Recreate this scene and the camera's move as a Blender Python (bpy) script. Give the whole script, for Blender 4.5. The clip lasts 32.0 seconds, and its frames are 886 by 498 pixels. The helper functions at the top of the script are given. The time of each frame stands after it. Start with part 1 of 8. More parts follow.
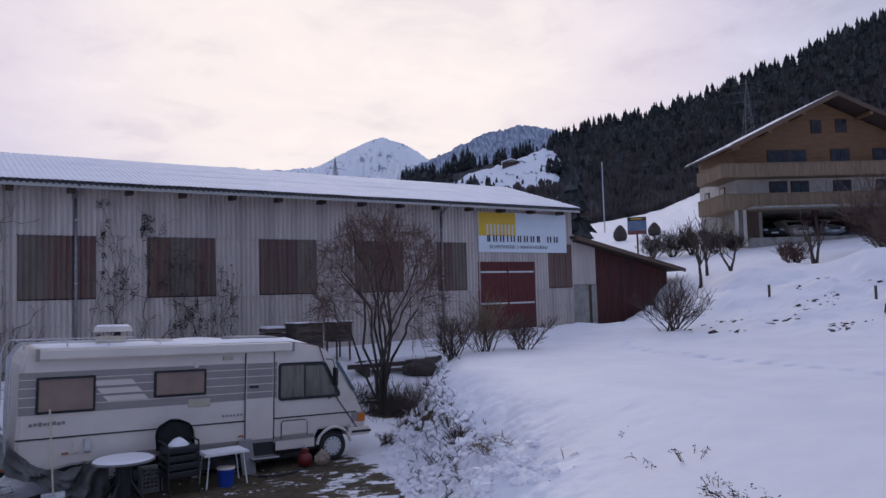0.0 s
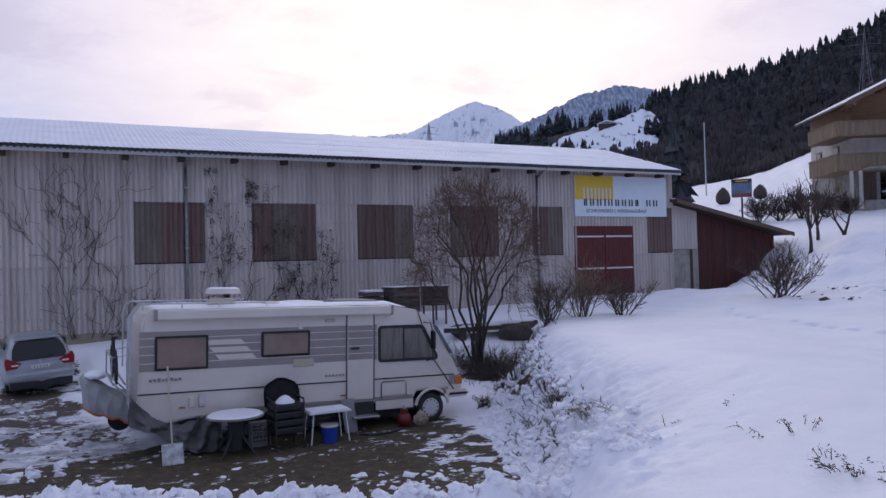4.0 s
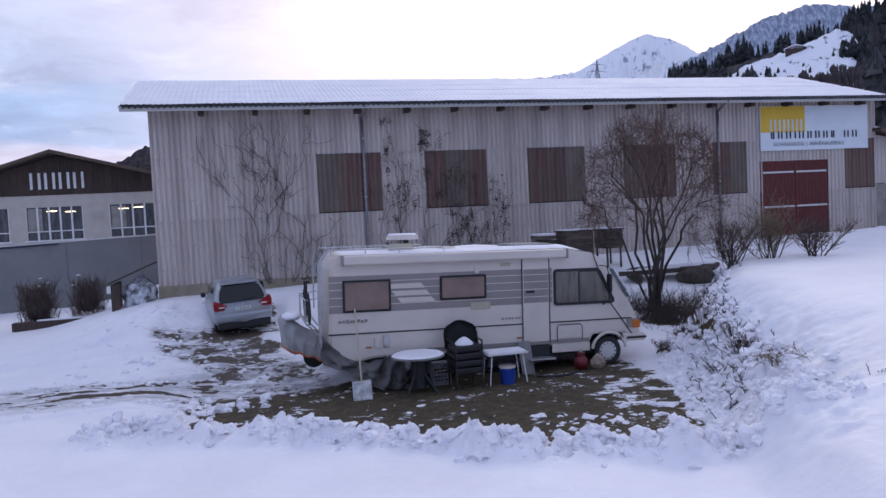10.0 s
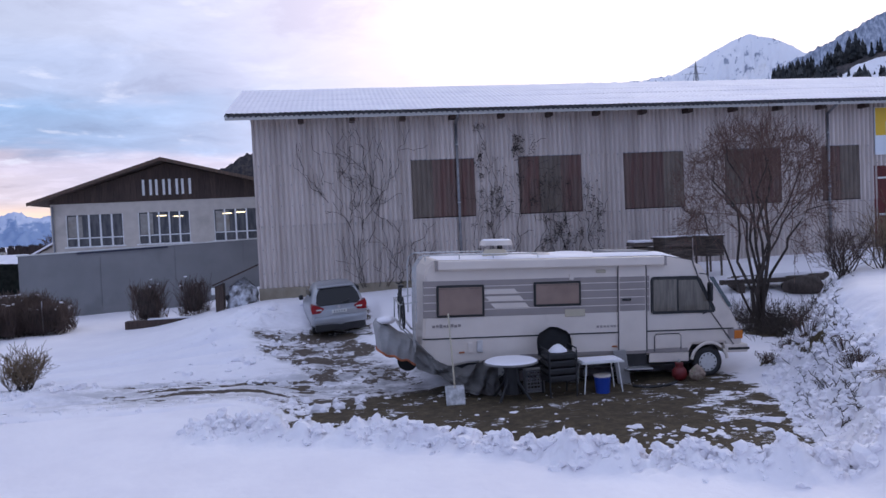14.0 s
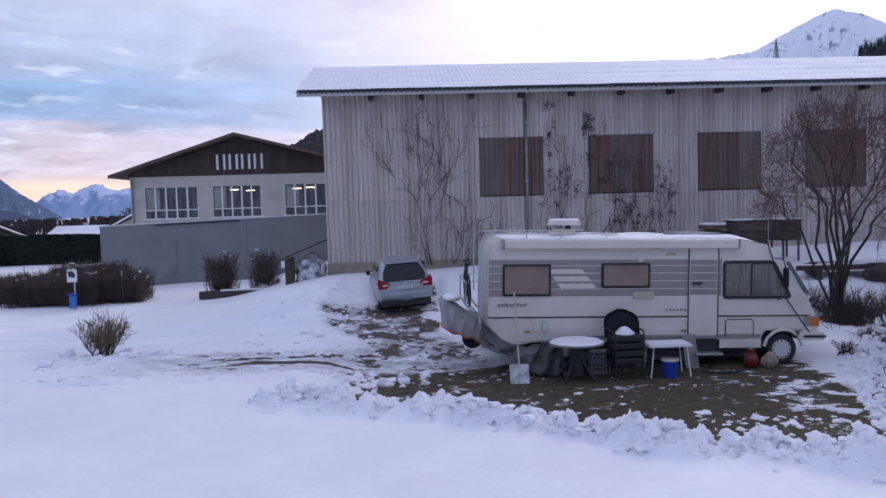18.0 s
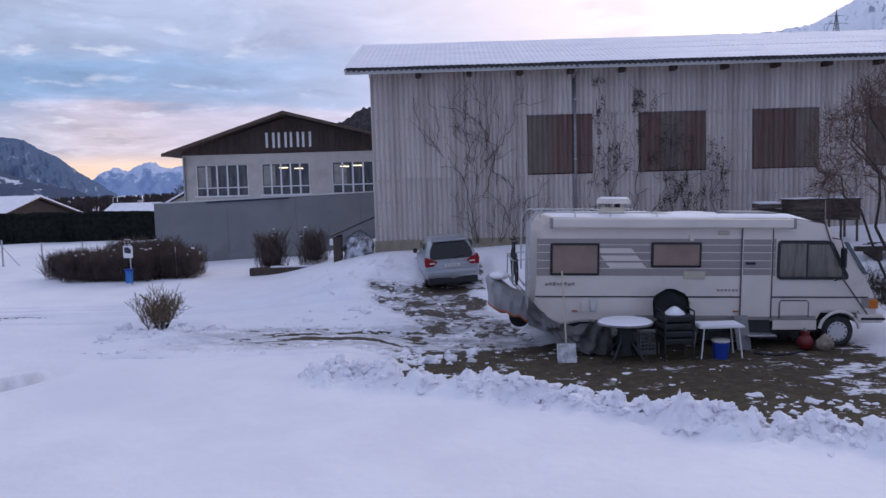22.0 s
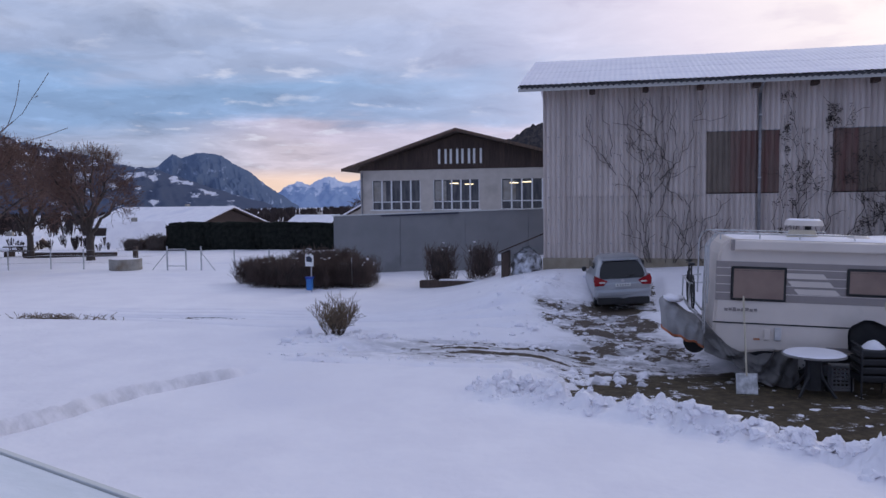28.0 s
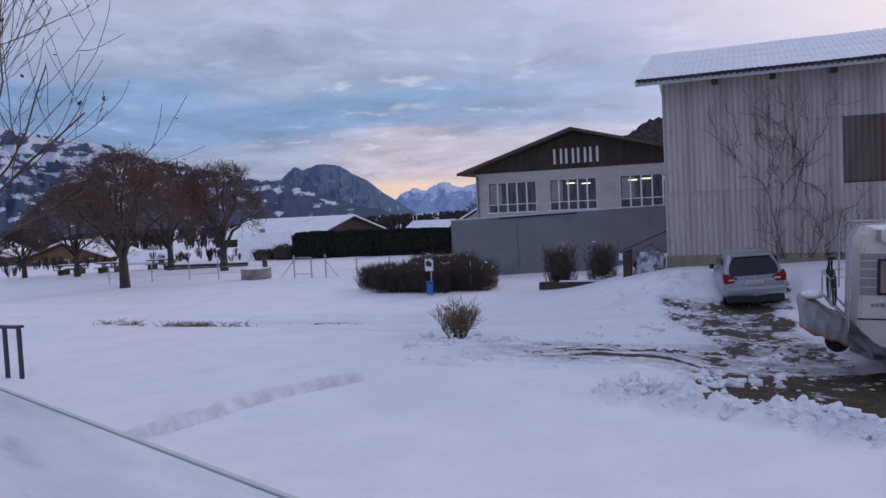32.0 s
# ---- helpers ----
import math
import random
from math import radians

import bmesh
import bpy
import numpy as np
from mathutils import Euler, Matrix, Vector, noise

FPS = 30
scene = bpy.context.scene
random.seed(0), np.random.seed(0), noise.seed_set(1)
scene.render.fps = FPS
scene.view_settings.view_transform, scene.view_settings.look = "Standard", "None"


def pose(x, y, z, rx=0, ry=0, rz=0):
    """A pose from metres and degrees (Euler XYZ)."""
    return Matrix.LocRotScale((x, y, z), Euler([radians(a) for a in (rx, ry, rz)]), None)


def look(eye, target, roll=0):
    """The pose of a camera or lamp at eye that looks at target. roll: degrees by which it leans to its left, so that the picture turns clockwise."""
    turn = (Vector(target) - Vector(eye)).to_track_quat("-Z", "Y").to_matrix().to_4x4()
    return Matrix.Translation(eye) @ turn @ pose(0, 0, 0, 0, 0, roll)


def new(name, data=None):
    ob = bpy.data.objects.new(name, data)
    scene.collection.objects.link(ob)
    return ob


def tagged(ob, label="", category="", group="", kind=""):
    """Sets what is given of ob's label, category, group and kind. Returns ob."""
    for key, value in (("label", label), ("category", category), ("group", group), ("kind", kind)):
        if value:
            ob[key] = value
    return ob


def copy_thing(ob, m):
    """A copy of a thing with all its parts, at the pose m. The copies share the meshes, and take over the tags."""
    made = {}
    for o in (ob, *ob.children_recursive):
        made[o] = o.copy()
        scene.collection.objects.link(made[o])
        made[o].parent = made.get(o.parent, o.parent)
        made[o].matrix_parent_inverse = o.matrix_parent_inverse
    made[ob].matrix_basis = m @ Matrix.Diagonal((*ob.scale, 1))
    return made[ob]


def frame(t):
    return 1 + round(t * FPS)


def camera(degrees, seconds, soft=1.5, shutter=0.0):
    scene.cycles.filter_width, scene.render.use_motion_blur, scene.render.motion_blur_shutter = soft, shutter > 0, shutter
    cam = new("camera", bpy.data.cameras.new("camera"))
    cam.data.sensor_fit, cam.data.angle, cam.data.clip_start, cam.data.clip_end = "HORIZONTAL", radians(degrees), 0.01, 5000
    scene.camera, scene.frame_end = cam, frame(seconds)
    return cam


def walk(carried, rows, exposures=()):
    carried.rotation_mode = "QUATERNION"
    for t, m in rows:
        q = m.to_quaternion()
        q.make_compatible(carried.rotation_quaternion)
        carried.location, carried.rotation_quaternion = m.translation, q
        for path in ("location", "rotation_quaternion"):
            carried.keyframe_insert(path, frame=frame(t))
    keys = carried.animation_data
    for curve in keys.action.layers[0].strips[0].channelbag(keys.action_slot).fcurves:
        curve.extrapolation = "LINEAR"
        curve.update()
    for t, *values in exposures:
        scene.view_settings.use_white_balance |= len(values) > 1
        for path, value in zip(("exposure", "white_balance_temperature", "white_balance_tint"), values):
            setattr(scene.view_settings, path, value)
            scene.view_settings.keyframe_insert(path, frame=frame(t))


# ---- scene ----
cam = camera(59.8, 32.0)
PATH = [
    (0, (0.268, 0.398, 3.460), (5.842, 8.677, 4.083), -1.71),
    (0.5, (0.265, 0.400, 3.460), (5.776, 8.721, 4.091), -1.94),
    (1, (0.261, 0.403, 3.460), (5.686, 8.780, 4.078), -1.64),
    (1.5, (0.254, 0.407, 3.460), (5.547, 8.871, 4.043), -1.16),
    (2, (0.244, 0.413, 3.460), (5.332, 9.010, 3.919), -1.45),
    (2.5, (0.236, 0.418, 3.460), (5.148, 9.120, 3.842), -1.58),
    (3, (0.230, 0.421, 3.460), (5.018, 9.195, 3.785), -1.48),
    (3.5, (0.223, 0.425, 3.460), (4.870, 9.276, 3.734), -1.38),
    (5.5, (0.204, 0.435, 3.460), (4.451, 9.488, 3.481), -2.20),
    (6, (0.197, 0.438, 3.460), (4.307, 9.554, 3.486), -2.10),
    (6.5, (0.183, 0.444, 3.460), (4.001, 9.684, 3.285), -2.43),
    (7, (0.166, 0.450, 3.460), (3.627, 9.828, 3.186), -2.10),
    (7.5, (0.151, 0.456, 3.460), (3.290, 9.944, 3.111), -2.24),
    (8, (0.139, 0.459, 3.460), (3.040, 10.020, 3.039), -2.34),
    (8.5, (0.139, 0.459, 3.460), (3.031, 10.020, 2.981), -2.83),
    (9, (0.137, 0.460, 3.460), (2.986, 10.032, 2.956), -3.34),
    (9.5, (0.130, 0.462, 3.460), (2.833, 10.077, 2.955), -3.32),
    (10, (0.118, 0.465, 3.460), (2.578, 10.148, 3.020), -2.90),
    (10.5, (0.107, 0.468, 3.460), (2.345, 10.210, 3.157), -2.68),
    (11, (0.101, 0.469, 3.460), (2.212, 10.242, 3.256), -2.79),
    (11.5, (0.095, 0.471, 3.460), (2.068, 10.273, 3.311), -2.78),
    (12, (0.086, 0.472, 3.460), (1.879, 10.309, 3.328), -2.51),
    (12.5, (0.076, 0.474, 3.460), (1.666, 10.346, 3.322), -2.37),
    (13, (0.068, 0.475, 3.460), (1.491, 10.371, 3.260), -2.32),
    (13.5, (0.066, 0.475, 3.460), (1.439, 10.377, 3.182), -2.59),
    (15.5, (0.045, 0.478, 3.460), (0.974, 10.428, 3.109), -1.97),
    (16, (0.038, 0.479, 3.460), (0.826, 10.438, 3.025), -2.01),
    (16.5, (0.031, 0.479, 3.460), (0.681, 10.445, 2.952), -2.36),
    (17, (0.026, 0.479, 3.460), (0.574, 10.448, 2.895), -2.52),
    (17.5, (0.024, 0.479, 3.460), (0.522, 10.449, 2.864), -2.35),
    (18, (0.022, 0.479, 3.460), (0.479, 10.453, 2.899), -1.64),
    (18.5, (0.020, 0.480, 3.460), (0.425, 10.458, 2.935), -1.36),
    (19, (0.016, 0.480, 3.460), (0.351, 10.460, 2.938), -1.17),
    (19.5, (0.012, 0.480, 3.460), (0.262, 10.461, 2.892), -0.91),
    (20, (0.007, 0.480, 3.460), (0.150, 10.457, 2.799), -1.05),
    (20.5, (0.002, 0.480, 3.460), (0.052, 10.453, 2.725), -1.39),
    (21, (-0.001, 0.480, 3.460), (-0.014, 10.448, 2.660), -1.66),
    (21.5, (-0.004, 0.480, 3.460), (-0.081, 10.443, 2.606), -1.46),
    (22, (-0.007, 0.480, 3.460), (-0.154, 10.445, 2.633), -1.57),
    (22.5, (-0.012, 0.480, 3.460), (-0.255, 10.452, 2.758), -1.80),
    (23, (-0.020, 0.480, 3.460), (-0.429, 10.453, 2.851), -1.85),
    (23.5, (-0.029, 0.479, 3.460), (-0.626, 10.447, 2.928), -1.90),
    (24, (-0.037, 0.479, 3.460), (-0.797, 10.438, 2.986), -2.20),
    (24.5, (-0.044, 0.478, 3.460), (-0.954, 10.426, 3.008), -2.67),
    (26.5, (-0.059, 0.476, 3.460), (-1.296, 10.382, 2.868), -2.06),
    (27, (-0.072, 0.475, 3.460), (-1.561, 10.354, 3.025), -1.16),
    (27.5, (-0.092, 0.471, 3.460), (-2.012, 10.273, 2.978), -0.79),
    (28, (-0.109, 0.468, 3.460), (-2.367, 10.192, 2.885), -0.59),
    (28.5, (-0.123, 0.464, 3.460), (-2.683, 10.113, 2.870), -0.59),
    (29, (-0.139, 0.460, 3.460), (-3.022, 10.019, 2.913), -0.85),
    (29.5, (-0.154, 0.455, 3.460), (-3.352, 9.916, 2.958), -1.10),
    (30, (-0.160, 0.453, 3.460), (-3.489, 9.866, 2.916), -1.20),
    (30.5, (-0.165, 0.451, 3.460), (-3.602, 9.824, 2.885), -1.23),
    (31, (-0.168, 0.450, 3.460), (-3.653, 9.807, 2.922), -1.01),
    (31.5, (-0.173, 0.448, 3.460), (-3.765, 9.769, 3.002), -1.95),
    (32, (-0.177, 0.446, 3.460), (-3.871, 9.726, 2.965), -2.77),
]
EXPOSURE = [(0, -0.22), (3, -0.09), (6, 0.10), (9, 0.26), (13, 0.27), (16, 0.27), (19, 0.21), (23, 0.06), (27, -0.02), (32, -0.18)]
walk(cam, [(t, look(eye, target, roll)) for t, eye, target, roll in PATH], EXPOSURE)

# ---- sky, sun ----
world = bpy.data.worlds.new("world")
scene.world = world
world.use_nodes = True
wn, wl = world.node_tree.nodes, world.node_tree.links
wn.clear()


def wnode(kind, **sets):
    n = wn.new(kind)
    for k, v in sets.items():
        n.inputs[k].default_value = v
    return n


def ramp_node(nodes, stops, interp="EASE"):
    r = nodes.new("ShaderNodeValToRGB")
    r.color_ramp.interpolation = interp
    els = r.color_ramp.elements
    while len(els) < len(stops):
        els.new(0.5)
    for e, (p, c) in zip(els, stops):
        e.position = p
        e.color = (*c, 1) if len(c) == 3 else c
    return r


coord = wn.new("ShaderNodeTexCoord")
sep = wn.new("ShaderNodeSeparateXYZ")
wl.new(coord.outputs["Generated"], sep.inputs[0])

def wmix(a, b, fac, blend="MIX"):
    """Mixes two colours of the sky by a factor; each may be a socket or a value."""
    m = wn.new("ShaderNodeMix"); m.data_type = "RGBA"; m.blend_type = blend
    for socket, value in ((m.inputs[0], fac), (m.inputs[6], a), (m.inputs[7], b)):
        if isinstance(value, bpy.types.NodeSocket):
            wl.new(value, socket)
        else:
            socket.default_value = value
    return m.outputs[2]


def wmath(kind, a, b, c=0.0):
    m = wn.new("ShaderNodeMath"); m.operation = kind
    for socket, value in zip(m.inputs, (a, b, c)):
        if isinstance(value, bpy.types.NodeSocket):
            wl.new(value, socket)
        else:
            socket.default_value = value
    return m.outputs[0]


def toward(az, el):
    """Cosine of the angle to a direction of the sky."""
    d = wn.new("ShaderNodeVectorMath"); d.operation = "DOT_PRODUCT"
    d.inputs[1].default_value = (math.sin(radians(az)) * math.cos(radians(el)), math.cos(radians(az)) * math.cos(radians(el)), math.sin(radians(el)))
    wl.new(coord.outputs["Generated"], d.inputs[0])
    return d.outputs["Value"]


def wramp(value, stops, interp="EASE"):
    r = ramp_node(wn, stops, interp)
    wl.new(value, r.inputs[0])
    return r.outputs[0]


grey = lambda v: (v, v, v)
# clear evening sky behind everything
sky = wn.new("ShaderNodeTexSky")
sky.sky_type, sky.sun_disc = "NISHITA", False
sky.sun_elevation, sky.sun_rotation, sky.air_density = radians(9), radians(28), 1.4
skym = wn.new("ShaderNodeVectorMath"); skym.operation = "SCALE"; skym.inputs["Scale"].default_value = 0.09
wl.new(sky.outputs[0], skym.inputs[0])
# cloud sheet: flattened coordinates draw the clouds out towards the horizon
zm = wmath("MAXIMUM", wmath("ADD", sep.outputs["Z"], 0.13), 0.05)
flat = wn.new("ShaderNodeCombineXYZ")
wl.new(wmath("DIVIDE", sep.outputs["X"], zm), flat.inputs[0]); wl.new(wmath("DIVIDE", sep.outputs["Y"], zm), flat.inputs[1])
n1 = wnode("ShaderNodeTexNoise", Scale=0.85, Detail=6.0, Roughness=0.55, Distortion=0.4)
n2 = wnode("ShaderNodeTexNoise", Scale=2.3, Detail=9.0, Roughness=0.60, Distortion=0.35)
n3 = wnode("ShaderNodeTexNoise", Scale=4.2, Detail=6.0, Roughness=0.55, Distortion=0.2)
for n in (n1, n2, n3):
    wl.new(flat.outputs[0], n.inputs["Vector"])
bands = wn.new("ShaderNodeMapping"); bands.inputs["Scale"].default_value = (2.6, 2.6, 15.0)
wl.new(coord.outputs["Generated"], bands.inputs[0])
n4 = wnode("ShaderNodeTexNoise", Scale=1.0, Detail=7.0, Roughness=0.58)
wl.new(bands.outputs[0], n4.inputs["Vector"])
# layers by height, their borders frayed: pink bank, blue gap, grey-blue sheet
layer = wmath("ADD", sep.outputs["Z"], wmath("MULTIPLY_ADD", n4.outputs[0], 0.13, -0.065))
sheetc = wramp(layer, [(0.0, (0.74, 0.60, 0.66)), (0.055, (0.74, 0.65, 0.76)), (0.092, (0.66, 0.60, 0.78)), (0.118, (0.26, 0.40, 0.68)), (0.155, (0.25, 0.42, 0.72)), (0.185, (0.40, 0.49, 0.74)), (0.24, (0.53, 0.59, 0.80)), (0.34, (0.58, 0.62, 0.82))])
cold = wramp(layer, [(0.0, (0.42, 0.47, 0.66)), (0.06, (0.40, 0.47, 0.69)), (0.11, (0.25, 0.40, 0.69)), (0.155, (0.26, 0.42, 0.72)), (0.185, (0.40, 0.49, 0.74)), (0.24, (0.53, 0.59, 0.80)), (0.34, (0.58, 0.62, 0.82))])
sheetc = wmix(cold, sheetc, wramp(toward(0, 5), [(0.83, grey(0)), (0.93, grey(1))]))
sheetc = wmix(skym.outputs[0], sheetc, 0.92)
shade = wramp(n2.outputs[0], [(0.30, grey(0.74)), (0.46, grey(0.92)), (0.58, grey(1.06)), (0.72, grey(1.28))])
sheetc = wmix(sheetc, shade, 0.9, "MULTIPLY")
puffs = wmath("MULTIPLY", wramp(n3.outputs[0], [(0.56, grey(0)), (0.70, grey(1))]), wramp(n1.outputs[0], [(0.42, grey(0.15)), (0.60, grey(0.75))]))
sheetc = wmix(sheetc, (0.82, 0.84, 0.98, 1), wmath("MULTIPLY", puffs, 0.7))
# cream glow of the hidden sun, thinning to lavender
sunward = toward(27, 19)
veil = wramp(sunward, [(0.70, (0.56, 0.60, 0.86)), (0.82, (0.72, 0.70, 0.93)), (0.92, (0.93, 0.84, 0.97)), (0.98, (1.14, 1.03, 1.02))], "LINEAR")
veil = wmix(veil, wramp(n2.outputs[0], [(0.32, (0.90, 0.89, 0.93)), (0.50, (1.0, 1.0, 1.0)), (0.68, (1.06, 1.05, 1.03))]), 1.0, "MULTIPLY")
glow = wramp(sunward, [(0.0, grey(0)), (0.60, grey(0.06)), (0.80, grey(0.36)), (0.92, grey(0.90)), (1.0, grey(1))], "LINEAR")
mixed = wmix(sheetc, veil, glow)
# warm strip low over the valley's end
strip = wmath("MULTIPLY", wramp(sep.outputs["Z"], [(0.0, grey(1)), (0.030, grey(1)), (0.052, grey(0))]), wramp(toward(-20, 1), [(0.955, grey(0)), (0.99, grey(0.72))]))
mixed = wmix(mixed, (1.06, 0.76, 0.56, 1), strip)
# the sky dims and turns bluer away from the sunset
mixed = wmix(mixed, wramp(wmath("MULTIPLY_ADD", sunward, 0.5, 0.5), [(0.0, (0.52, 0.60, 0.78)), (0.42, (0.62, 0.70, 0.86)), (0.74, (1.0, 1.0, 1.0))]), 1.0, "MULTIPLY")
bg = wn.new("ShaderNodeBackground"); bg.inputs[1].default_value = 1.0
wout = wn.new("ShaderNodeOutputWorld")
# overhead the cloud sheet is thicker and greyer
high = ramp_node(wn, [(0.46, (0, 0, 0)), (0.75, (1, 1, 1))])
wl.new(sep.outputs["Z"], high.inputs[0])
mix4 = wn.new("ShaderNodeMix"); mix4.data_type = "RGBA"; mix4.inputs[7].default_value = (0.455, 0.515, 0.76, 1)
wl.new(high.outputs[0], mix4.inputs[0]); wl.new(mixed, mix4.inputs[6])
wl.new(mix4.outputs[2], bg.inputs[0]); wl.new(bg.outputs[0], wout.inputs[0])

sun_data = bpy.data.lights.new("sun", "SUN")
sun_data.energy, sun_data.angle, sun_data.color = 0.5, radians(25), (1.0, 0.93, 0.88)
sun_ob = new("sun", sun_data)
sun_ob.matrix_world = look((60, 104, 60), (0, 0, 0))


# ---- materials ----
def mat(name, c1, c2=None, scale=4.0, rough=0.7, metal=0.0, bump=0.0, bscale=None, stretch=(1, 1, 1), stain=None, stain_at=(0.55, 0.7), stain_scale=0.6, vary=0.0, spec=0.5):
    m = bpy.data.materials.new(name)
    m.use_nodes = True
    ns, ls = m.node_tree.nodes, m.node_tree.links
    b = ns["Principled BSDF"]
    b.inputs["Roughness"].default_value, b.inputs["Metallic"].default_value = rough, metal
    b.inputs["Specular IOR Level"].default_value = spec
    tc = ns.new("ShaderNodeTexCoord")
    mp = ns.new("ShaderNodeMapping"); mp.inputs["Scale"].default_value = stretch
    ls.new(tc.outputs["Object"], mp.inputs[0])
    nz = ns.new("ShaderNodeTexNoise")
    nz.inputs["Scale"].default_value, nz.inputs["Detail"].default_value, nz.inputs["Roughness"].default_value = scale, 6, 0.6
    ls.new(mp.outputs[0], nz.inputs[0])
    r = ramp_node(ns, [(0.3, c1), (0.7, c2 or c1)])
    ls.new(nz.outputs[0], r.inputs[0])
    out = r.outputs[0]
    if stain:
        n3 = ns.new("ShaderNodeTexNoise")
        n3.inputs["Scale"].default_value, n3.inputs["Detail"].default_value = stain_scale, 8
        ls.new(mp.outputs[0], n3.inputs[0])
        r3 = ramp_node(ns, [(stain_at[0], (0, 0, 0)), (stain_at[1], (1, 1, 1))])
        ls.new(n3.outputs[0], r3.inputs[0])
        mx = ns.new("ShaderNodeMix"); mx.data_type = "RGBA"; mx.inputs[7].default_value = (*stain, 1)
        ls.new(r3.outputs[0], mx.inputs[0]); ls.new(out, mx.inputs[6])
        out = mx.outputs[2]
    if vary:
        oi = ns.new("ShaderNodeObjectInfo")
        hs = ns.new("ShaderNodeHueSaturation")
        mr = ns.new("ShaderNodeMapRange"); mr.inputs[3].default_value, mr.inputs[4].default_value = 1 - vary, 1 + vary
        ls.new(oi.outputs["Random"], mr.inputs[0]); ls.new(mr.outputs[0], hs.inputs["Value"]); ls.new(out, hs.inputs["Color"])
        out = hs.outputs[0]
    ls.new(out, b.inputs["Base Color"])
    if bump:
        bn = ns.new("ShaderNodeTexNoise")
        bn.inputs["Scale"].default_value, bn.inputs["Detail"].default_value = bscale or scale * 3, 5
        ls.new(mp.outputs[0], bn.inputs[0])
        bp = ns.new("ShaderNodeBump"); bp.inputs["Strength"].default_value, bp.inputs["Distance"].default_value = bump, 0.05
        ls.new(bn.outputs[0], bp.inputs["Height"]); ls.new(bp.outputs[0], b.inputs["Normal"])
    return m


def glass(name, tint, rough=0.03):
    m = mat(name, tint, tint, rough=rough, spec=0.35)
    m.node_tree.nodes["Principled BSDF"].inputs["IOR"].default_value = 1.5
    return m


M = {}
M["snow"] = mat("snow", (0.84, 0.82, 0.86), (0.91, 0.89, 0.915), 1.2, 0.6, bump=0.25, bscale=5, stain=(0.78, 0.77, 0.83), stain_scale=0.25)
M["eternit"] = mat("fibre cement", (0.505, 0.442, 0.40), (0.62, 0.545, 0.498), 3.4, 0.85, bump=0.15, bscale=40, stretch=(2.2, 1, 0.16), stain=(0.47, 0.405, 0.365), stain_scale=0.9, vary=0.05)
M["boards"] = mat("weathered boards", (0.085, 0.062, 0.045), (0.16, 0.10, 0.07), 3, 0.8, bump=0.3, bscale=20, stretch=(6, 6, 0.5), stain=(0.13, 0.055, 0.04), stain_scale=1.2, vary=0.22)
M["redpaint"] = mat("red painted wood", (0.085, 0.014, 0.013), (0.14, 0.024, 0.02), 3, 0.65, bump=0.2, bscale=25, stretch=(6, 6, 0.6), vary=0.08)
M["darkred"] = mat("dark red boards", (0.060, 0.018, 0.016), (0.11, 0.028, 0.022), 2, 0.8, bump=0.3, bscale=20, stretch=(5, 5, 0.4), stain=(0.035, 0.026, 0.024), stain_scale=0.7, vary=0.15)
M["zinc"] = mat("zinc", (0.22, 0.22, 0.23), (0.32, 0.32, 0.33), 5, 0.5, 0.6)
M["darkwood"] = mat("dark timber", (0.045, 0.03, 0.024), (0.085, 0.055, 0.042), 3, 0.8, bump=0.3, stretch=(6, 6, 0.5), vary=0.15)
M["concrete"] = mat("concrete", (0.27, 0.25, 0.22), (0.38, 0.36, 0.32), 3, 0.9, bump=0.3, stain=(0.20, 0.155, 0.105))
M["white"] = mat("white paint", (0.72, 0.72, 0.70), (0.80, 0.80, 0.78), 2, 0.5)


# ---- mesh helpers ----
def mesh_ob(name, bm, material, parent=None, smooth=False):
    me = bpy.data.meshes.new(name)
    bm.to_mesh(me)
    bm.free()
    if smooth:
        me.polygons.foreach_set("use_smooth", [True] * len(me.polygons))
    ob = new(name, me)
    for m in material if isinstance(material, (list, tuple)) else (material,):
        me.materials.append(m)
    ob.parent = parent
    return ob


def part(name, bm, material, parent, label="", smooth=False):
    ob = mesh_ob(name, bm, material, parent, smooth)
    return tagged(ob, label) if label else ob


def thing(name, label, category, at=(0, 0, 0), rz=0, group="", kind=""):
    ob = new(name)
    ob.empty_display_size = 0.2
    ob.matrix_world = pose(*at, 0, 0, rz)
    return tagged(ob, label, category, group, kind)


def box(x0, y0, z0, x1, y1, z1, bm=None, bevel=0.0, m=None):
    bm = bm or bmesh.new()
    geo = bmesh.ops.create_cube(bm, size=1)
    vs = geo["verts"]
    bmesh.ops.scale(bm, vec=(x1 - x0, y1 - y0, z1 - z0), verts=vs)
    bmesh.ops.translate(bm, vec=((x0 + x1) / 2, (y0 + y1) / 2, (z0 + z1) / 2), verts=vs)
    if bevel:
        es = list({e for v in vs for e in v.link_edges})
        res = bmesh.ops.bevel(bm, geom=es, offset=bevel, segments=2, affect="EDGES", profile=0.6)
        vs = list({v for f in res["faces"] for v in f.verts})
    if m is not None:
        bmesh.ops.transform(bm, matrix=m, verts=list({v for v in vs if v.is_valid}))
    return bm


def cyl(p, q, r0, r1=None, n=10, bm=None, caps=True):
    bm = bm or bmesh.new()
    p, q = Vector(p), Vector(q)
    d = q - p
    turn = d.to_track_quat("Z", "Y").to_matrix().to_4x4()
    bmesh.ops.create_cone(bm, cap_ends=caps, segments=n, radius1=r0, radius2=r0 if r1 is None else r1, depth=d.length, matrix=Matrix.Translation((p + q) / 2) @ turn)
    return bm


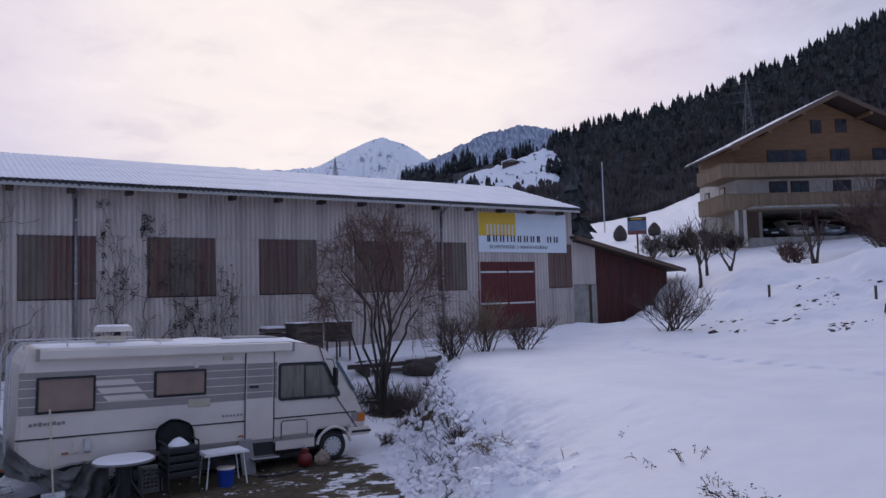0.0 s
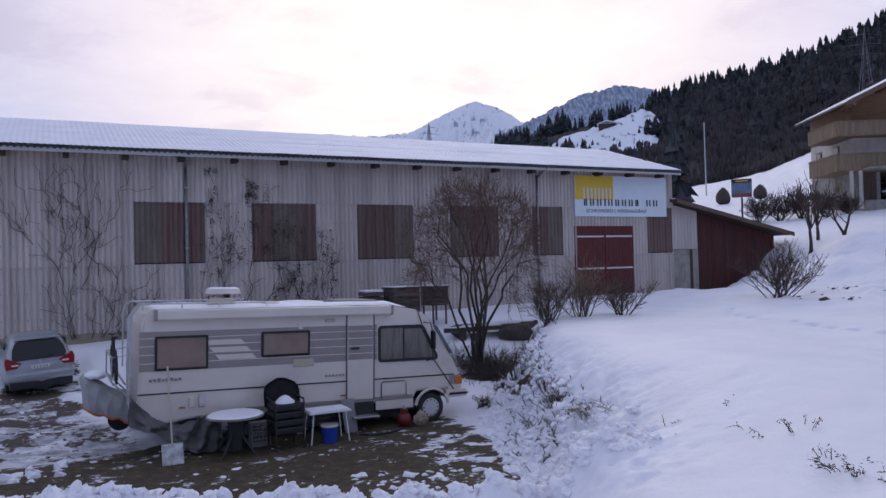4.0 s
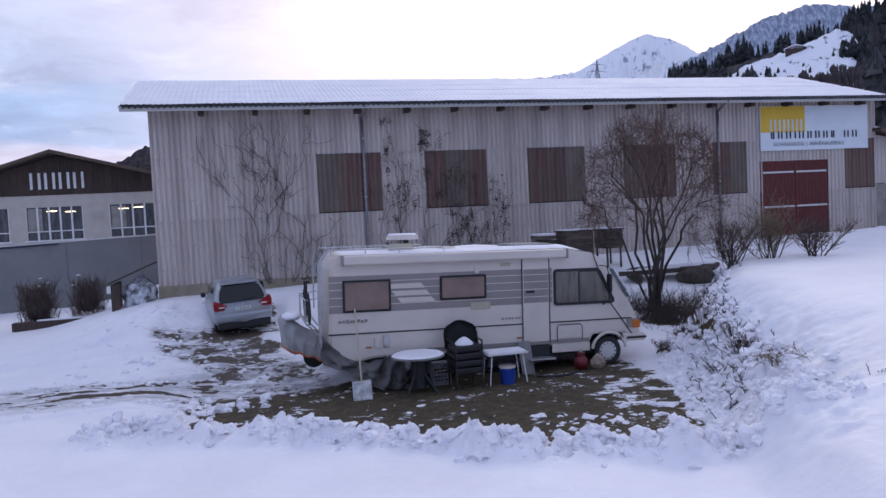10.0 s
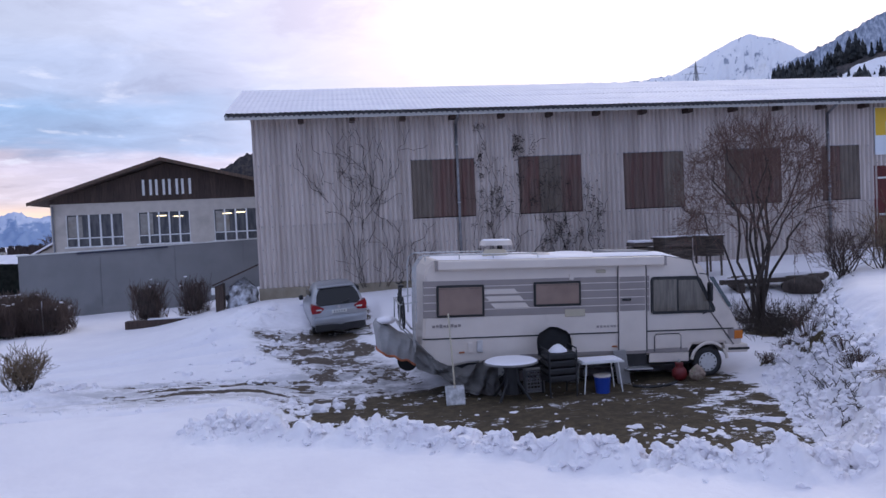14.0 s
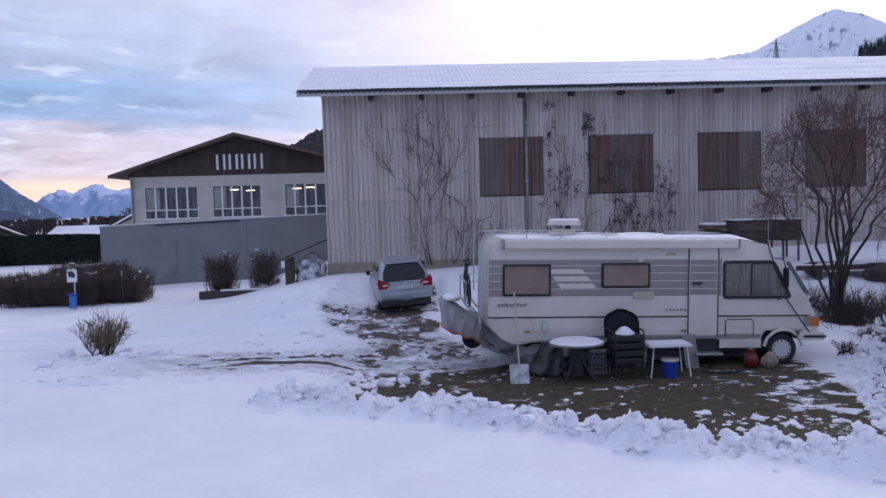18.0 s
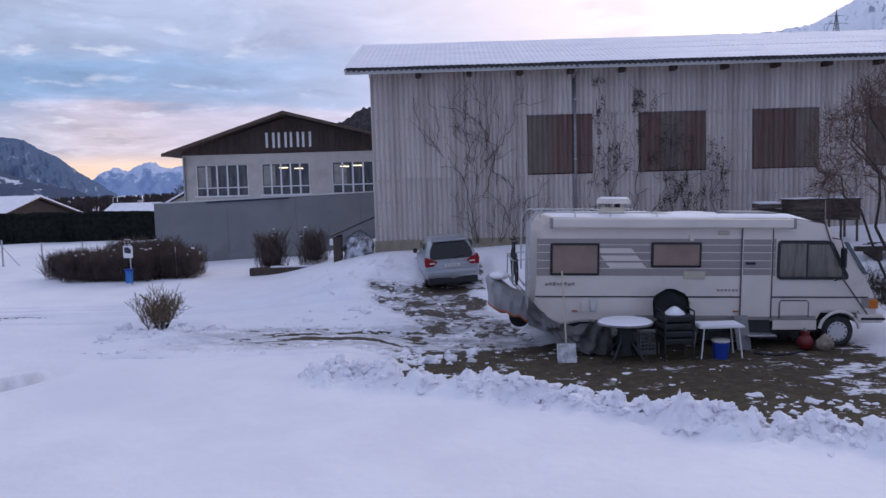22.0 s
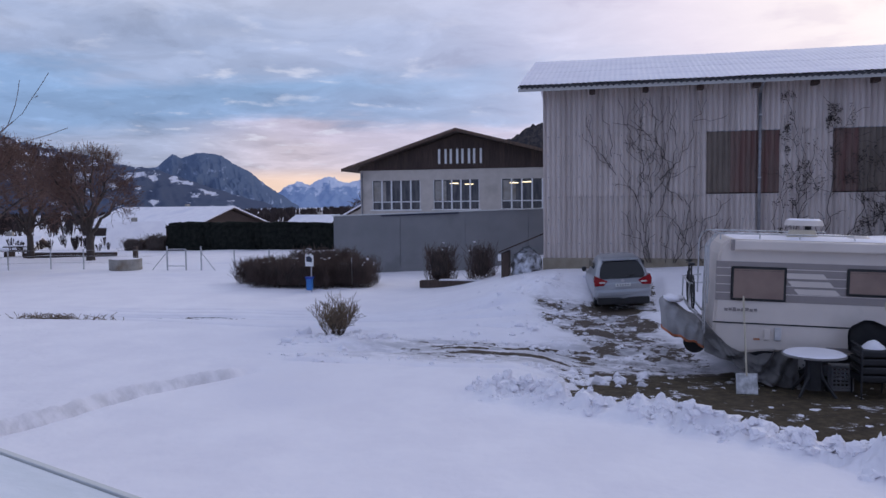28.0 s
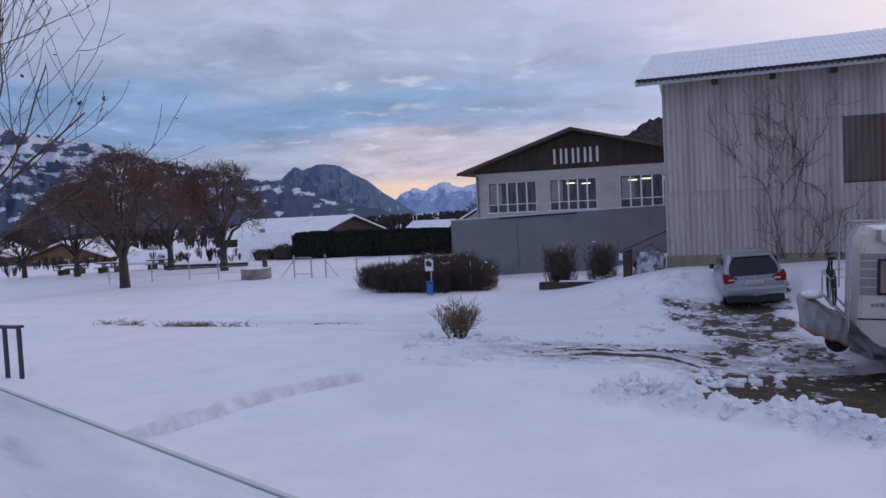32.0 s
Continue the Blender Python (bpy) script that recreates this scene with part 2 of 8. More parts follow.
def prism(outline, y0, y1, bm=None, bevel=0.0):
    """A closed x-z outline pushed from y0 to y1."""
    bm = bm or bmesh.new()
    a = [bm.verts.new((x, y0, z)) for x, z in outline]
    b = [bm.verts.new((x, y1, z)) for x, z in outline]
    fs = [bm.faces.new(a), bm.faces.new(b[::-1])]
    n = len(outline)
    fs += [bm.faces.new((a[i], b[i], b[(i + 1) % n], a[(i + 1) % n])) for i in range(n)]
    bmesh.ops.recalc_face_normals(bm, faces=fs)
    if bevel:
        bmesh.ops.bevel(bm, geom=list({e for f in fs[:2] for e in f.edges}), offset=bevel, segments=2, affect="EDGES")
    return bm


class Tubes:
    """Thin tapering tubes joined in one mesh."""

    def __init__(self, sides=4):
        self.v, self.f, self.n = [], [], sides

    def path(self, pts, radii):
        n, base = self.n, len(self.v)
        for i, p in enumerate(pts):
            d = (Vector(pts[min(i + 1, len(pts) - 1)]) - Vector(pts[max(i - 1, 0)])).normalized()
            a = d.orthogonal().normalized()
            b = d.cross(a)
            for k in range(n):
                w = 2 * math.pi * k / n
                self.v.append(Vector(p) + radii[i] * (math.cos(w) * a + math.sin(w) * b))
        for i in range(len(pts) - 1):
            for k in range(n):
                self.f.append((base + i * n + k, base + i * n + (k + 1) % n, base + (i + 1) * n + (k + 1) % n, base + (i + 1) * n + k))

    def tri(self, p, size, rng):
        base = len(self.v)
        a = Vector((rng.uniform(-1, 1), rng.uniform(-1, 1), rng.uniform(-1, 1))).normalized() * size
        b = a.orthogonal().normalized() * size * 0.7
        self.v += [p, p + a + b * 0.6, p + a * 1.7, p + a - b * 0.6]
        self.f.append((base, base + 1, base + 2, base + 3))

    def ob(self, name, material, parent=None):
        me = bpy.data.meshes.new(name)
        me.from_pydata([tuple(v) for v in self.v], [], self.f)
        me.polygons.foreach_set("use_smooth", [True] * len(me.polygons))
        me.materials.append(material)
        o = new(name, me)
        o.parent = parent
        return o


def sstep(a, b, x):
    t = np.clip((x - a) / (b - a), 0, 1)
    return t * t * (3 - 2 * t)


def fbm(x, y, octaves=4, seed=0.0):
    """Smooth value noise in numpy, about -1 to 1."""
    out, amp, tot = 0.0, 1.0, 0.0
    for o in range(octaves):
        xi, yi = np.floor(x), np.floor(y)
        u, v = x - xi, y - yi
        u, v = u * u * (3 - 2 * u), v * v * (3 - 2 * v)

        def h(a, b):
            s = np.sin(a * 127.1 + b * 311.7 + seed * 74.7 + o * 17.3) * 43758.5453
            return 2 * (s - np.floor(s)) - 1
        out = out + amp * ((h(xi, yi) * (1 - u) + h(xi + 1, yi) * u) * (1 - v) + (h(xi, yi + 1) * (1 - u) + h(xi + 1, yi + 1) * u) * v)
        tot += amp
        amp *= 0.5
        x, y = x * 2.03 + 11.7, y * 2.03 - 5.3
    return out / tot


# ---- ground ----
def bank_x(y):
    """Foot of the snow bank right of the parking place."""
    return np.interp(y, [-4, 0, 5, 9, 10.4, 15, 17, 19, 22, 27], [0.5, 2.0, 4.3, 6.0, 6.8, 8.7, 10.2, 11.6, 15, 30])


def pad_front(x):
    """Line of the shovelled ridge along the parking place's front."""
    return np.interp(x, [-3, -1.86, -0.05, 1.3, 2.36, 3.49, 6.2, 7.5], [13.3, 12.95, 12.4, 11.55, 10.75, 9.95, 8.95, 8.5])


def lane_mask(x, y):
    """Muddy lane between the car and the parking place."""
    left, right = -1.0 - 0.5 * np.clip(y - 18, -1, 3.2), 1.45 - 0.36 * np.clip(y - 18, -2, 4)
    wob = 0.35 * fbm(x * 0.9, y * 0.9, 3, 17)
    return sstep(-0.25, 0.3, x - left + wob) * (1 - sstep(-0.3, 0.3, x - right + wob)) * sstep(16.0, 16.8, y) * (1 - sstep(21.4, 22.4, y))


def height(x, y, fine=True):
    x, y = np.asarray(x, float), np.asarray(y, float)
    z = 0.3 + 0.0 * x
    # parking place
    padm = sstep(-2.2, -0.6, x) * (1 - sstep(8.4, 9.2, x)) * sstep(-0.2, 0.4, y - pad_front(x)) * (1 - sstep(16.8, 18.5, y))
    z = z * (1 - padm) + 0.02 * padm
    # rise to the hall
    wall = 1.2 + 0.031 * np.clip(x + 2.7, 0, 30)
    rise = sstep(17.5, 26.5, y) * sstep(-7.5, -2.2, x) * (1 - sstep(45, 60, y))
    z = z + (wall - z) * rise
    # raised field right of the bank
    d = x - bank_x(y)
    u = 0.95 * x + 0.3 * y
    up = np.interp(u, [0, 10, 23, 29, 34, 38, 59, 90, 160, 300, 600, 900, 1500], [1.75, 1.75, 1.85, 2.2, 3.2, 4.0, 6.5, 10.2, 17.5, 32, 40, 42, 45])
    wide = np.interp(y, [7.0, 15.0], [4.6, 1.7])
    face = 0.42 * sstep(-0.15, 0.9, d) + 0.58 * sstep(0.0, 1.0, np.clip((d - 0.1) / wide, 0, 1))
    z = z + (up - z) * face
    # trodden hollow along the shed's front
    z = z - 0.95 * sstep(21.5, 25.2, y) * (1 - sstep(30.2, 33.5, x)) * sstep(22.5, 26.5, x) * (1 - sstep(30, 34, y))
    # standing place of the camera
    r = np.hypot(x, y + 0.5)
    near = 1 - sstep(1.6, 4.6, r)
    z = z + (np.maximum(z, 1.75) - z) * near
    # the valley falls away gently to the left and behind
    z = z - 0.012 * np.clip(-x - 25, 0, 400) * sstep(10, 40, -x)
    if fine:
        z = z + 0.05 * fbm(x * 0.35, y * 0.35, 3, 1) * (1 - padm)
        z = z + 0.012 * fbm(x * 2.2, y * 2.2, 3, 2)
        # rough bank face
        rough = face * (1 - face) * 4
        strip = np.exp(-((d - 0.9) / 0.95) ** 2)
        z = z + np.sqrt(rough) * strip * (0.20 * fbm(x * 1.3, y * 1.3, 4, 3) - 0.22 * np.abs(fbm(x * 2.6, y * 2.6, 3, 4)) + 0.16 * fbm(x * 6, y * 6, 3, 41)) * sstep(6, 9.5, y)
        # soft hollows on the field, and one line of footprints
        field = sstep(0.8, 2.5, d) * sstep(-2, 3, y)
        z = z + field * (0.05 * fbm(x * 0.55, y * 0.8, 3, 42) - 0.05 * np.clip(fbm(x * 1.5, y * 2.1, 2, 43) - 0.25, 0, 1))
        trail = x - np.interp(y, [5, 7.9, 12, 17, 19], [14.9, 15.2, 16.0, 18.0, 20.5])
        z = z - 0.11 * np.exp(-(trail / 0.22) ** 2) * np.clip(np.sin(y * 9.0) + 0.4 + fbm(x * 2, y * 2, 2, 44), 0, 1) * sstep(5, 6, y) * (1 - sstep(18, 19, y))
        # shovelled ridge in front of the parking place
        e = y - pad_front(x) + 0.35 * fbm(x * 0.9, y * 0.2, 3, 5)
        ridge = np.exp(-(e / 0.40) ** 2) * sstep(-2.9, -1.9, x) * (1 - sstep(6.6, 7.6, x))
        z = z + ridge * (0.34 + 0.22 * fbm(x * 2.2, y * 2.2, 3, 6) - 0.40 * np.abs(fbm(x * 3.4, y * 3.4, 3, 61)) + 0.20 * fbm(x * 7, y * 7, 3, 7) - 0.16 * np.abs(fbm(x * 11, y * 11, 2, 71)))
        # wheel ruts and shovelled lumps on the drive
        drive = sstep(-9, -6, x) * (1 - sstep(-0.5, 0.5, x)) * sstep(14.3, 15.2, y) * (1 - sstep(19, 21, y))
        z = z + drive * 0.05 * fbm(x * 0.8, y * 3.5, 3, 8)
        # clods on the rising field
        clod = sstep(24, 28, u) * (1 - sstep(36, 42, u)) * sstep(6, 12, y) * (1 - sstep(22, 26, y))
        z = z + clod * (0.3 * fbm(x * 0.25, y * 0.25, 3, 9) + 0.22 * np.clip(fbm(x * 1.3, y * 1.3, 3, 10), 0, 1))
        # mounds of snow on the rise
        for mx, my, mr_, mh in ((31.6, 21.8, 1.8, 0.55), (35.0, 17.9, 2.1, 0.9), (38, 14, 4.0, 0.45), (34.5, 22.6, 1.6, 0.35), (41, 24, 5, 0.3), (27.6, 20.6, 1.7, 0.22), (30.6, 17.4, 1.3, 0.22)):
            z = z + mh * np.exp(-((x - mx) ** 2 + (y - my) ** 2) / mr_ ** 2)
        # old furrow of piled snow across the left field, and a trodden line
        o_ = x - np.interp(y, [7.0, 9.4, 11.8, 13.8], [-9.7, -8.85, -8.2, -7.2]) + 0.05 * fbm(x * 1.5, y * 1.5, 2, 11)
        along = sstep(6.8, 8.0, y) * (1 - sstep(13.6, 14.3, y))
        z = z + along * (0.13 * np.exp(-((o_ + 0.16) / 0.11) ** 2) - 0.24 * np.exp(-((o_ - 0.08) / 0.14) ** 2)) * (0.95 + 0.35 * fbm(x * 3.0, y * 3.0, 3, 12))
        for yy, sl, dep in ((19.4, 0.0, 0.10), (20.45, 0.05, 0.17), (20.95, 0.06, 0.15), (21.6, 0.05, 0.12), (22.1, 0.04, 0.10), (15.15, -0.04, 0.10), (16.3, 0.05, 0.08), (16.65, 0.08, 0.09), (17.0, 0.09, 0.09), (17.35, 0.09, 0.07)):
            far_ = yy > 18
            e = y - yy - sl * (x + (7 if far_ else 6)) - 0.22 * fbm(x * 0.3, 0 * y, 2, yy)
            z = z - dep * np.exp(-(e / (0.12 if far_ else 0.09)) ** 2) * sstep(-22 if far_ else -8.5, -11 if far_ else -5.5, x) * (1 - sstep(-3.2, -1.8, x) if far_ else 1 - sstep(-1.6, -0.6, x)) * (0.75 + 0.7 * fbm(x * 1.3, y, 2, 13))
        # muddy slush in the lane, trodden uneven
        ln = lane_mask(x, y)
        z = z - ln * (0.05 - 0.06 * fbm(x * 1.1, y * 2.6, 3, 15) - 0.03 * fbm(x * 5, y * 7, 2, 16))
        clear = np.exp(-(((x + 2.6) / 1.1) ** 2 + ((y - 23.6) / 1.8) ** 2)) + 0.8 * np.exp(-(((x + 3.3) / 0.9) ** 2 + ((y - 21.8) / 0.9) ** 2))
        z = z + clear * (0.20 + 0.22 * fbm(x * 1.8, y * 1.8, 4, 45) + 0.06 * fbm(x * 7, y * 7, 2, 46))
        z = z - 0.13 * sstep(-1.2, -0.7, x) * (1 - sstep(0.8, 1.2, x)) * sstep(20.7, 21.5, y) * (1 - sstep(24.6, 25.4, y))
        heap = np.exp(-((x + 6.2) ** 2 / 1.6 + (y - 17.1) ** 2 / 0.5))
        z = z + heap * (0.16 + 0.10 * fbm(x * 3, y * 3, 3, 14))
    return z


def axis(parts):
    out = []
    for a, b, n in parts:
        out += list(np.linspace(a, b, n, endpoint=False))
    return np.array(out + [parts[-1][1]])


def sheet(xs, ys, z, name, material):
    nx, ny = len(xs), len(ys)
    me = bpy.data.meshes.new(name)
    gx, gy = np.meshgrid(xs, ys)
    co = np.stack([gx, gy, z], -1).reshape(-1, 3).astype(np.float32)
    i = (np.arange(ny - 1)[:, None] * nx + np.arange(nx - 1)[None]).ravel()
    quads = np.stack([i, i + 1, i + nx + 1, i + nx], -1).astype(np.int32)
    me.vertices.add(len(co)); me.vertices.foreach_set("co", co.ravel())
    me.loops.add(quads.size); me.loops.foreach_set("vertex_index", quads.ravel())
    me.polygons.add(len(quads)); me.polygons.foreach_set("loop_start", np.arange(0, quads.size, 4, dtype=np.int32))
    me.update(calc_edges=True)
    me.polygons.foreach_set("use_smooth", np.ones(len(quads), bool))
    me.materials.append(material)
    return new(name, me), gx, gy


gxs = axis([(-3000, -300, 30), (-300, -60, 40), (-60, -16, 60), (-16, -3, 130), (-3, 9.6, 230), (9.6, 20, 100), (20, 40, 90), (40, 120, 60), (120, 700, 50), (700, 3000, 20)])
gys = axis([(-600, -60, 16), (-60, 0, 40), (0, 7, 30), (7, 24, 330), (24, 60, 90), (60, 200, 60), (200, 800, 40), (800, 4000, 30)])
GX, GY = np.meshgrid(gxs, gys)
GZ = height(GX, GY)


def ground_at(x, y):
    """Height of the ground sheet under a place."""
    i = int(np.clip(np.searchsorted(gxs, x) - 1, 0, len(gxs) - 2))
    j = int(np.clip(np.searchsorted(gys, y) - 1, 0, len(gys) - 2))
    u, v = (x - gxs[i]) / (gxs[i + 1] - gxs[i]), (y - gys[j]) / (gys[j + 1] - gys[j])
    return float((GZ[j, i] * (1 - u) + GZ[j, i + 1] * u) * (1 - v) + (GZ[j + 1, i] * (1 - u) + GZ[j + 1, i + 1] * u) * v)


M["ground"] = mat("ground snow", (0.84, 0.82, 0.86), (0.91, 0.89, 0.915), 0.8, 0.6, bump=0.3, bscale=7, stain=(0.79, 0.78, 0.84), stain_scale=0.2)
gm = M["ground"].node_tree
gb = gm.nodes["Principled BSDF"]
snow_out = gb.inputs["Base Color"].links[0].from_socket
att = gm.nodes.new("ShaderNodeAttribute"); att.attribute_name = "bare"
gtc = gm.nodes.new("ShaderNodeTexCoord")
gn = gm.nodes.new("ShaderNodeTexNoise"); gn.inputs["Scale"].default_value = 1.7; gn.inputs["Detail"].default_value = 12; gn.inputs["Roughness"].default_value = 0.78
gmp = gm.nodes.new("ShaderNodeMapping"); gmp.inputs["Scale"].default_value = (0.95, 1.25, 1.1)
gm.links.new(gtc.outputs["Object"], gmp.inputs[0])
gm.links.new(gmp.outputs[0], gn.inputs[0])
add = gm.nodes.new("ShaderNodeMath"); add.operation = "ADD"
gc_ = gm.nodes.new("ShaderNodeMath"); gc_.operation = "MULTIPLY_ADD"; gc_.inputs[1].default_value, gc_.inputs[2].default_value = 2.6, -0.8
gm.links.new(gn.outputs[0], gc_.inputs[0])
gm.links.new(att.outputs["Fac"], add.inputs[0]); gm.links.new(gc_.outputs[0], add.inputs[1])
fine_n = gm.nodes.new("ShaderNodeTexNoise"); fine_n.inputs["Scale"].default_value = 7.0; fine_n.inputs["Detail"].default_value = 8; fine_n.inputs["Roughness"].default_value = 0.7
fine_m = gm.nodes.new("ShaderNodeMapping"); fine_m.inputs["Scale"].default_value = (0.85, 1.1, 1.0)
gm.links.new(gtc.outputs["Object"], fine_m.inputs[0]); gm.links.new(fine_m.outputs[0], fine_n.inputs[0])
sat = gm.nodes.new("ShaderNodeAttribute"); sat.attribute_name = "slush_shade"
fine_c = gm.nodes.new("ShaderNodeMath"); fine_c.operation = "MULTIPLY_ADD"; fine_c.inputs[1].default_value, fine_c.inputs[2].default_value = 2.6, -1.3
gm.links.new(fine_n.outputs[0], fine_c.inputs[0])
fine_a = gm.nodes.new("ShaderNodeMath"); fine_a.operation = "MULTIPLY_ADD"
gm.links.new(fine_c.outputs[0], fine_a.inputs[0]); gm.links.new(sat.outputs["Fac"], fine_a.inputs[1]); gm.links.new(add.outputs[0], fine_a.inputs[2])
thr = ramp_node(gm.nodes, [(0.485, (0, 0, 0)), (0.52, (1, 1, 1))], "LINEAR")
half = gm.nodes.new("ShaderNodeMath"); half.operation = "MULTIPLY"; half.inputs[1].default_value = 0.5
gm.links.new(fine_a.outputs[0], half.inputs[0]); gm.links.new(half.outputs[0], thr.inputs[0])
soil = ramp_node(gm.nodes, [(0.34, (0.016, 0.011, 0.007)), (0.47, (0.056, 0.041, 0.022)), (0.56, (0.098, 0.075, 0.040)), (0.68, (0.165, 0.128, 0.078))])
gn2 = gm.nodes.new("ShaderNodeTexNoise"); gn2.inputs["Scale"].default_value = 4.5; gn2.inputs["Detail"].default_value = 14; gn2.inputs["Roughness"].default_value = 0.86
gm.links.new(gtc.outputs["Object"], gn2.inputs[0]); gm.links.new(gn2.outputs[0], soil.inputs[0])
gmx = gm.nodes.new("ShaderNodeMix"); gmx.data_type = "RGBA"
sn = gm.nodes.new("ShaderNodeTexNoise"); sn.inputs["Scale"].default_value = 2.1; sn.inputs["Detail"].default_value = 7; sn.inputs["Roughness"].default_value = 0.65
smp = gm.nodes.new("ShaderNodeMapping"); smp.inputs["Scale"].default_value = (0.8, 1.7, 1.0)
gm.links.new(gtc.outputs["Object"], smp.inputs[0]); gm.links.new(smp.outputs[0], sn.inputs[0])
sm_ = gm.nodes.new("ShaderNodeMath"); sm_.operation = "MULTIPLY"
srp = ramp_node(gm.nodes, [(0.34, (0, 0, 0)), (0.62, (1, 1, 1))])
gm.links.new(sn.outputs[0], srp.inputs[0]); gm.links.new(srp.outputs[0], sm_.inputs[0]); gm.links.new(sat.outputs["Fac"], sm_.inputs[1])
smx = gm.nodes.new("ShaderNodeMix"); smx.data_type = "RGBA"; smx.inputs[7].default_value = (0.33, 0.325, 0.34, 1)
gm.links.new(sm_.outputs[0], smx.inputs[0]); gm.links.new(snow_out, smx.inputs[6])
snow_out = smx.outputs[2]
srr = gm.nodes.new("ShaderNodeMapRange"); srr.inputs[3].default_value, srr.inputs[4].default_value = 0.6, 0.28
gm.links.new(sm_.outputs[0], srr.inputs[0])
dry = gm.nodes.new("ShaderNodeMix"); dry.inputs[3].default_value = 0.92
gm.links.new(thr.outputs[0], dry.inputs[0]); gm.links.new(srr.outputs[0], dry.inputs[2]); gm.links.new(dry.outputs[0], gb.inputs["Roughness"])
gb.inputs["Specular IOR Level"].default_value = 0.3
gm.links.new(thr.outputs[0], gmx.inputs[0]); gm.links.new(snow_out, gmx.inputs[6])
grit = gm.nodes.new("ShaderNodeMix"); grit.data_type = "RGBA"; grit.inputs[7].default_value = (0.125, 0.102, 0.090, 1)
gritf = gm.nodes.new("ShaderNodeMath"); gritf.operation = "MULTIPLY"; gritf.inputs[1].default_value = 0.65
gm.links.new(sat.outputs["Fac"], gritf.inputs[0]); gm.links.new(gritf.outputs[0], grit.inputs[0])
gm.links.new(soil.outputs[0], grit.inputs[6]); gm.links.new(grit.outputs[2], gmx.inputs[7])
gm.links.new(gmx.outputs[2], gb.inputs["Base Color"])

ground, _, _ = sheet(gxs, gys, GZ, "ground", M["ground"])
tagged(ground, "snow-covered ground with a bare muddy parking place", "ground", kind="structure")


def bareness(x, y):
    """How far the snow is gone: the parking place, the drive's ruts, clods on the rising field; also a dark patch for
    the shade under the car.
    """
    padm = sstep(-1.9, -0.6, x + 0.3 * fbm(x, y, 2, 18)) * (1 - sstep(7.4, 8.8, x)) * sstep(0.15, 0.8, y - pad_front(x)) * (1 - sstep(16.3, 17.2, y + 0.5 * sstep(2, 0, x)))
    padm = padm * (1 - sstep(-0.35, 0.15, x - bank_x(y)))
    padm = padm * (1 - 0.22 * sstep(4.5, 7.5, x) * (1 - sstep(14.2, 15.4, y)))
    padm = padm * (1 - 0.12 * np.clip(fbm(x * 0.9, y * 2.2, 3, 19) * 2.5, -0.6, 1))
    lane = lane_mask(x, y) * (0.74 + 1.15 * fbm(x * 1.9, y * 2.1, 4, 20)) * (1 - 0.3 * (1 - sstep(17.2, 18.6, y)))
    ruts = sstep(15.9, 16.3, y) * (1 - sstep(17.5, 18.0, y)) * sstep(-6.0, -3.4, x) * (1 - sstep(-0.9, -0.1, x))
    ruts = ruts * np.clip(0.55 + 2.4 * fbm(x * 2.2, y * 8.0, 4, 21), 0, 1.15)
    e2 = y - 15.08 + 0.05 * (x + 3) - 0.08 * fbm(x * 0.5, 0 * y, 2, 22)
    ruts = np.maximum(ruts, 0.75 * np.exp(-(e2 / 0.07) ** 2) * sstep(-4.6, -3.6, x) * (1 - sstep(-1.8, -1.2, x)) * (0.7 + 0.9 * fbm(x * 1.2, y, 3, 23)))
    for yy, sl in ((20.45, 0.10), (20.95, 0.10), (19.4, 0.0)):
        e2 = y - yy - sl * (x + 7) - 0.22 * fbm(x * 0.3, 0 * y, 2, yy)
        ruts = np.maximum(ruts, 0.54 * np.exp(-(e2 / 0.10) ** 2) * sstep(-16, -12, x) * (1 - sstep(-4, -2.4, x)) * (0.8 + 0.7 * fbm(x * 0.6, y, 2, 24)))
    d = x - bank_x(y)
    face = sstep(-0.1, 1.6, d)
    bank = face * (1 - face) * 4 * sstep(8, 13, y) * (1 - sstep(17.5, 20.5, y))
    spots = sstep(-0.05, 0.2, fbm(x * 2.0, y * 2.0, 3, 30)) * sstep(11.5, 15, y)
    foot = np.exp(-(((x - 11.3) / 1.1) ** 2 + ((y - 19.6) / 0.9) ** 2)) + 0.8 * np.exp(-(((x - 8.31) / 0.2) ** 2 + ((y - 12.05) / 0.25) ** 2)) + 0.8 * np.exp(-(((x - 8.98) / 0.25) ** 2 + ((y - 15.77) / 0.3) ** 2)) + 0.8 * np.exp(-(((x - 10.6) / 0.5) ** 2 + ((y - 18.6) / 0.5) ** 2))
    # car-shaped patch of dark ground, standing in for shade beneath the car
    under = sstep(-1.15, -0.8, x) * (1 - sstep(0.75, 1.0, x)) * sstep(20.9, 21.4, y) * (1 - sstep(24.5, 25, y))
    u = 0.95 * x + 0.3 * y
    clod = sstep(24, 27, u) * (1 - sstep(34, 40, u)) * sstep(7, 11, y) * (1 - sstep(18, 22, y))
    return np.maximum.reduce([0.80 * padm, 0.66 * lane + 0.5 * under, 0.76 * ruts, 0.80 * bank * spots, 0.85 * foot, 0.12 * clod, 0 * x])


attr = ground.data.attributes.new("bare", "FLOAT", "POINT")
attr.data.foreach_set("value", bareness(GX, GY).ravel().astype(np.float32))


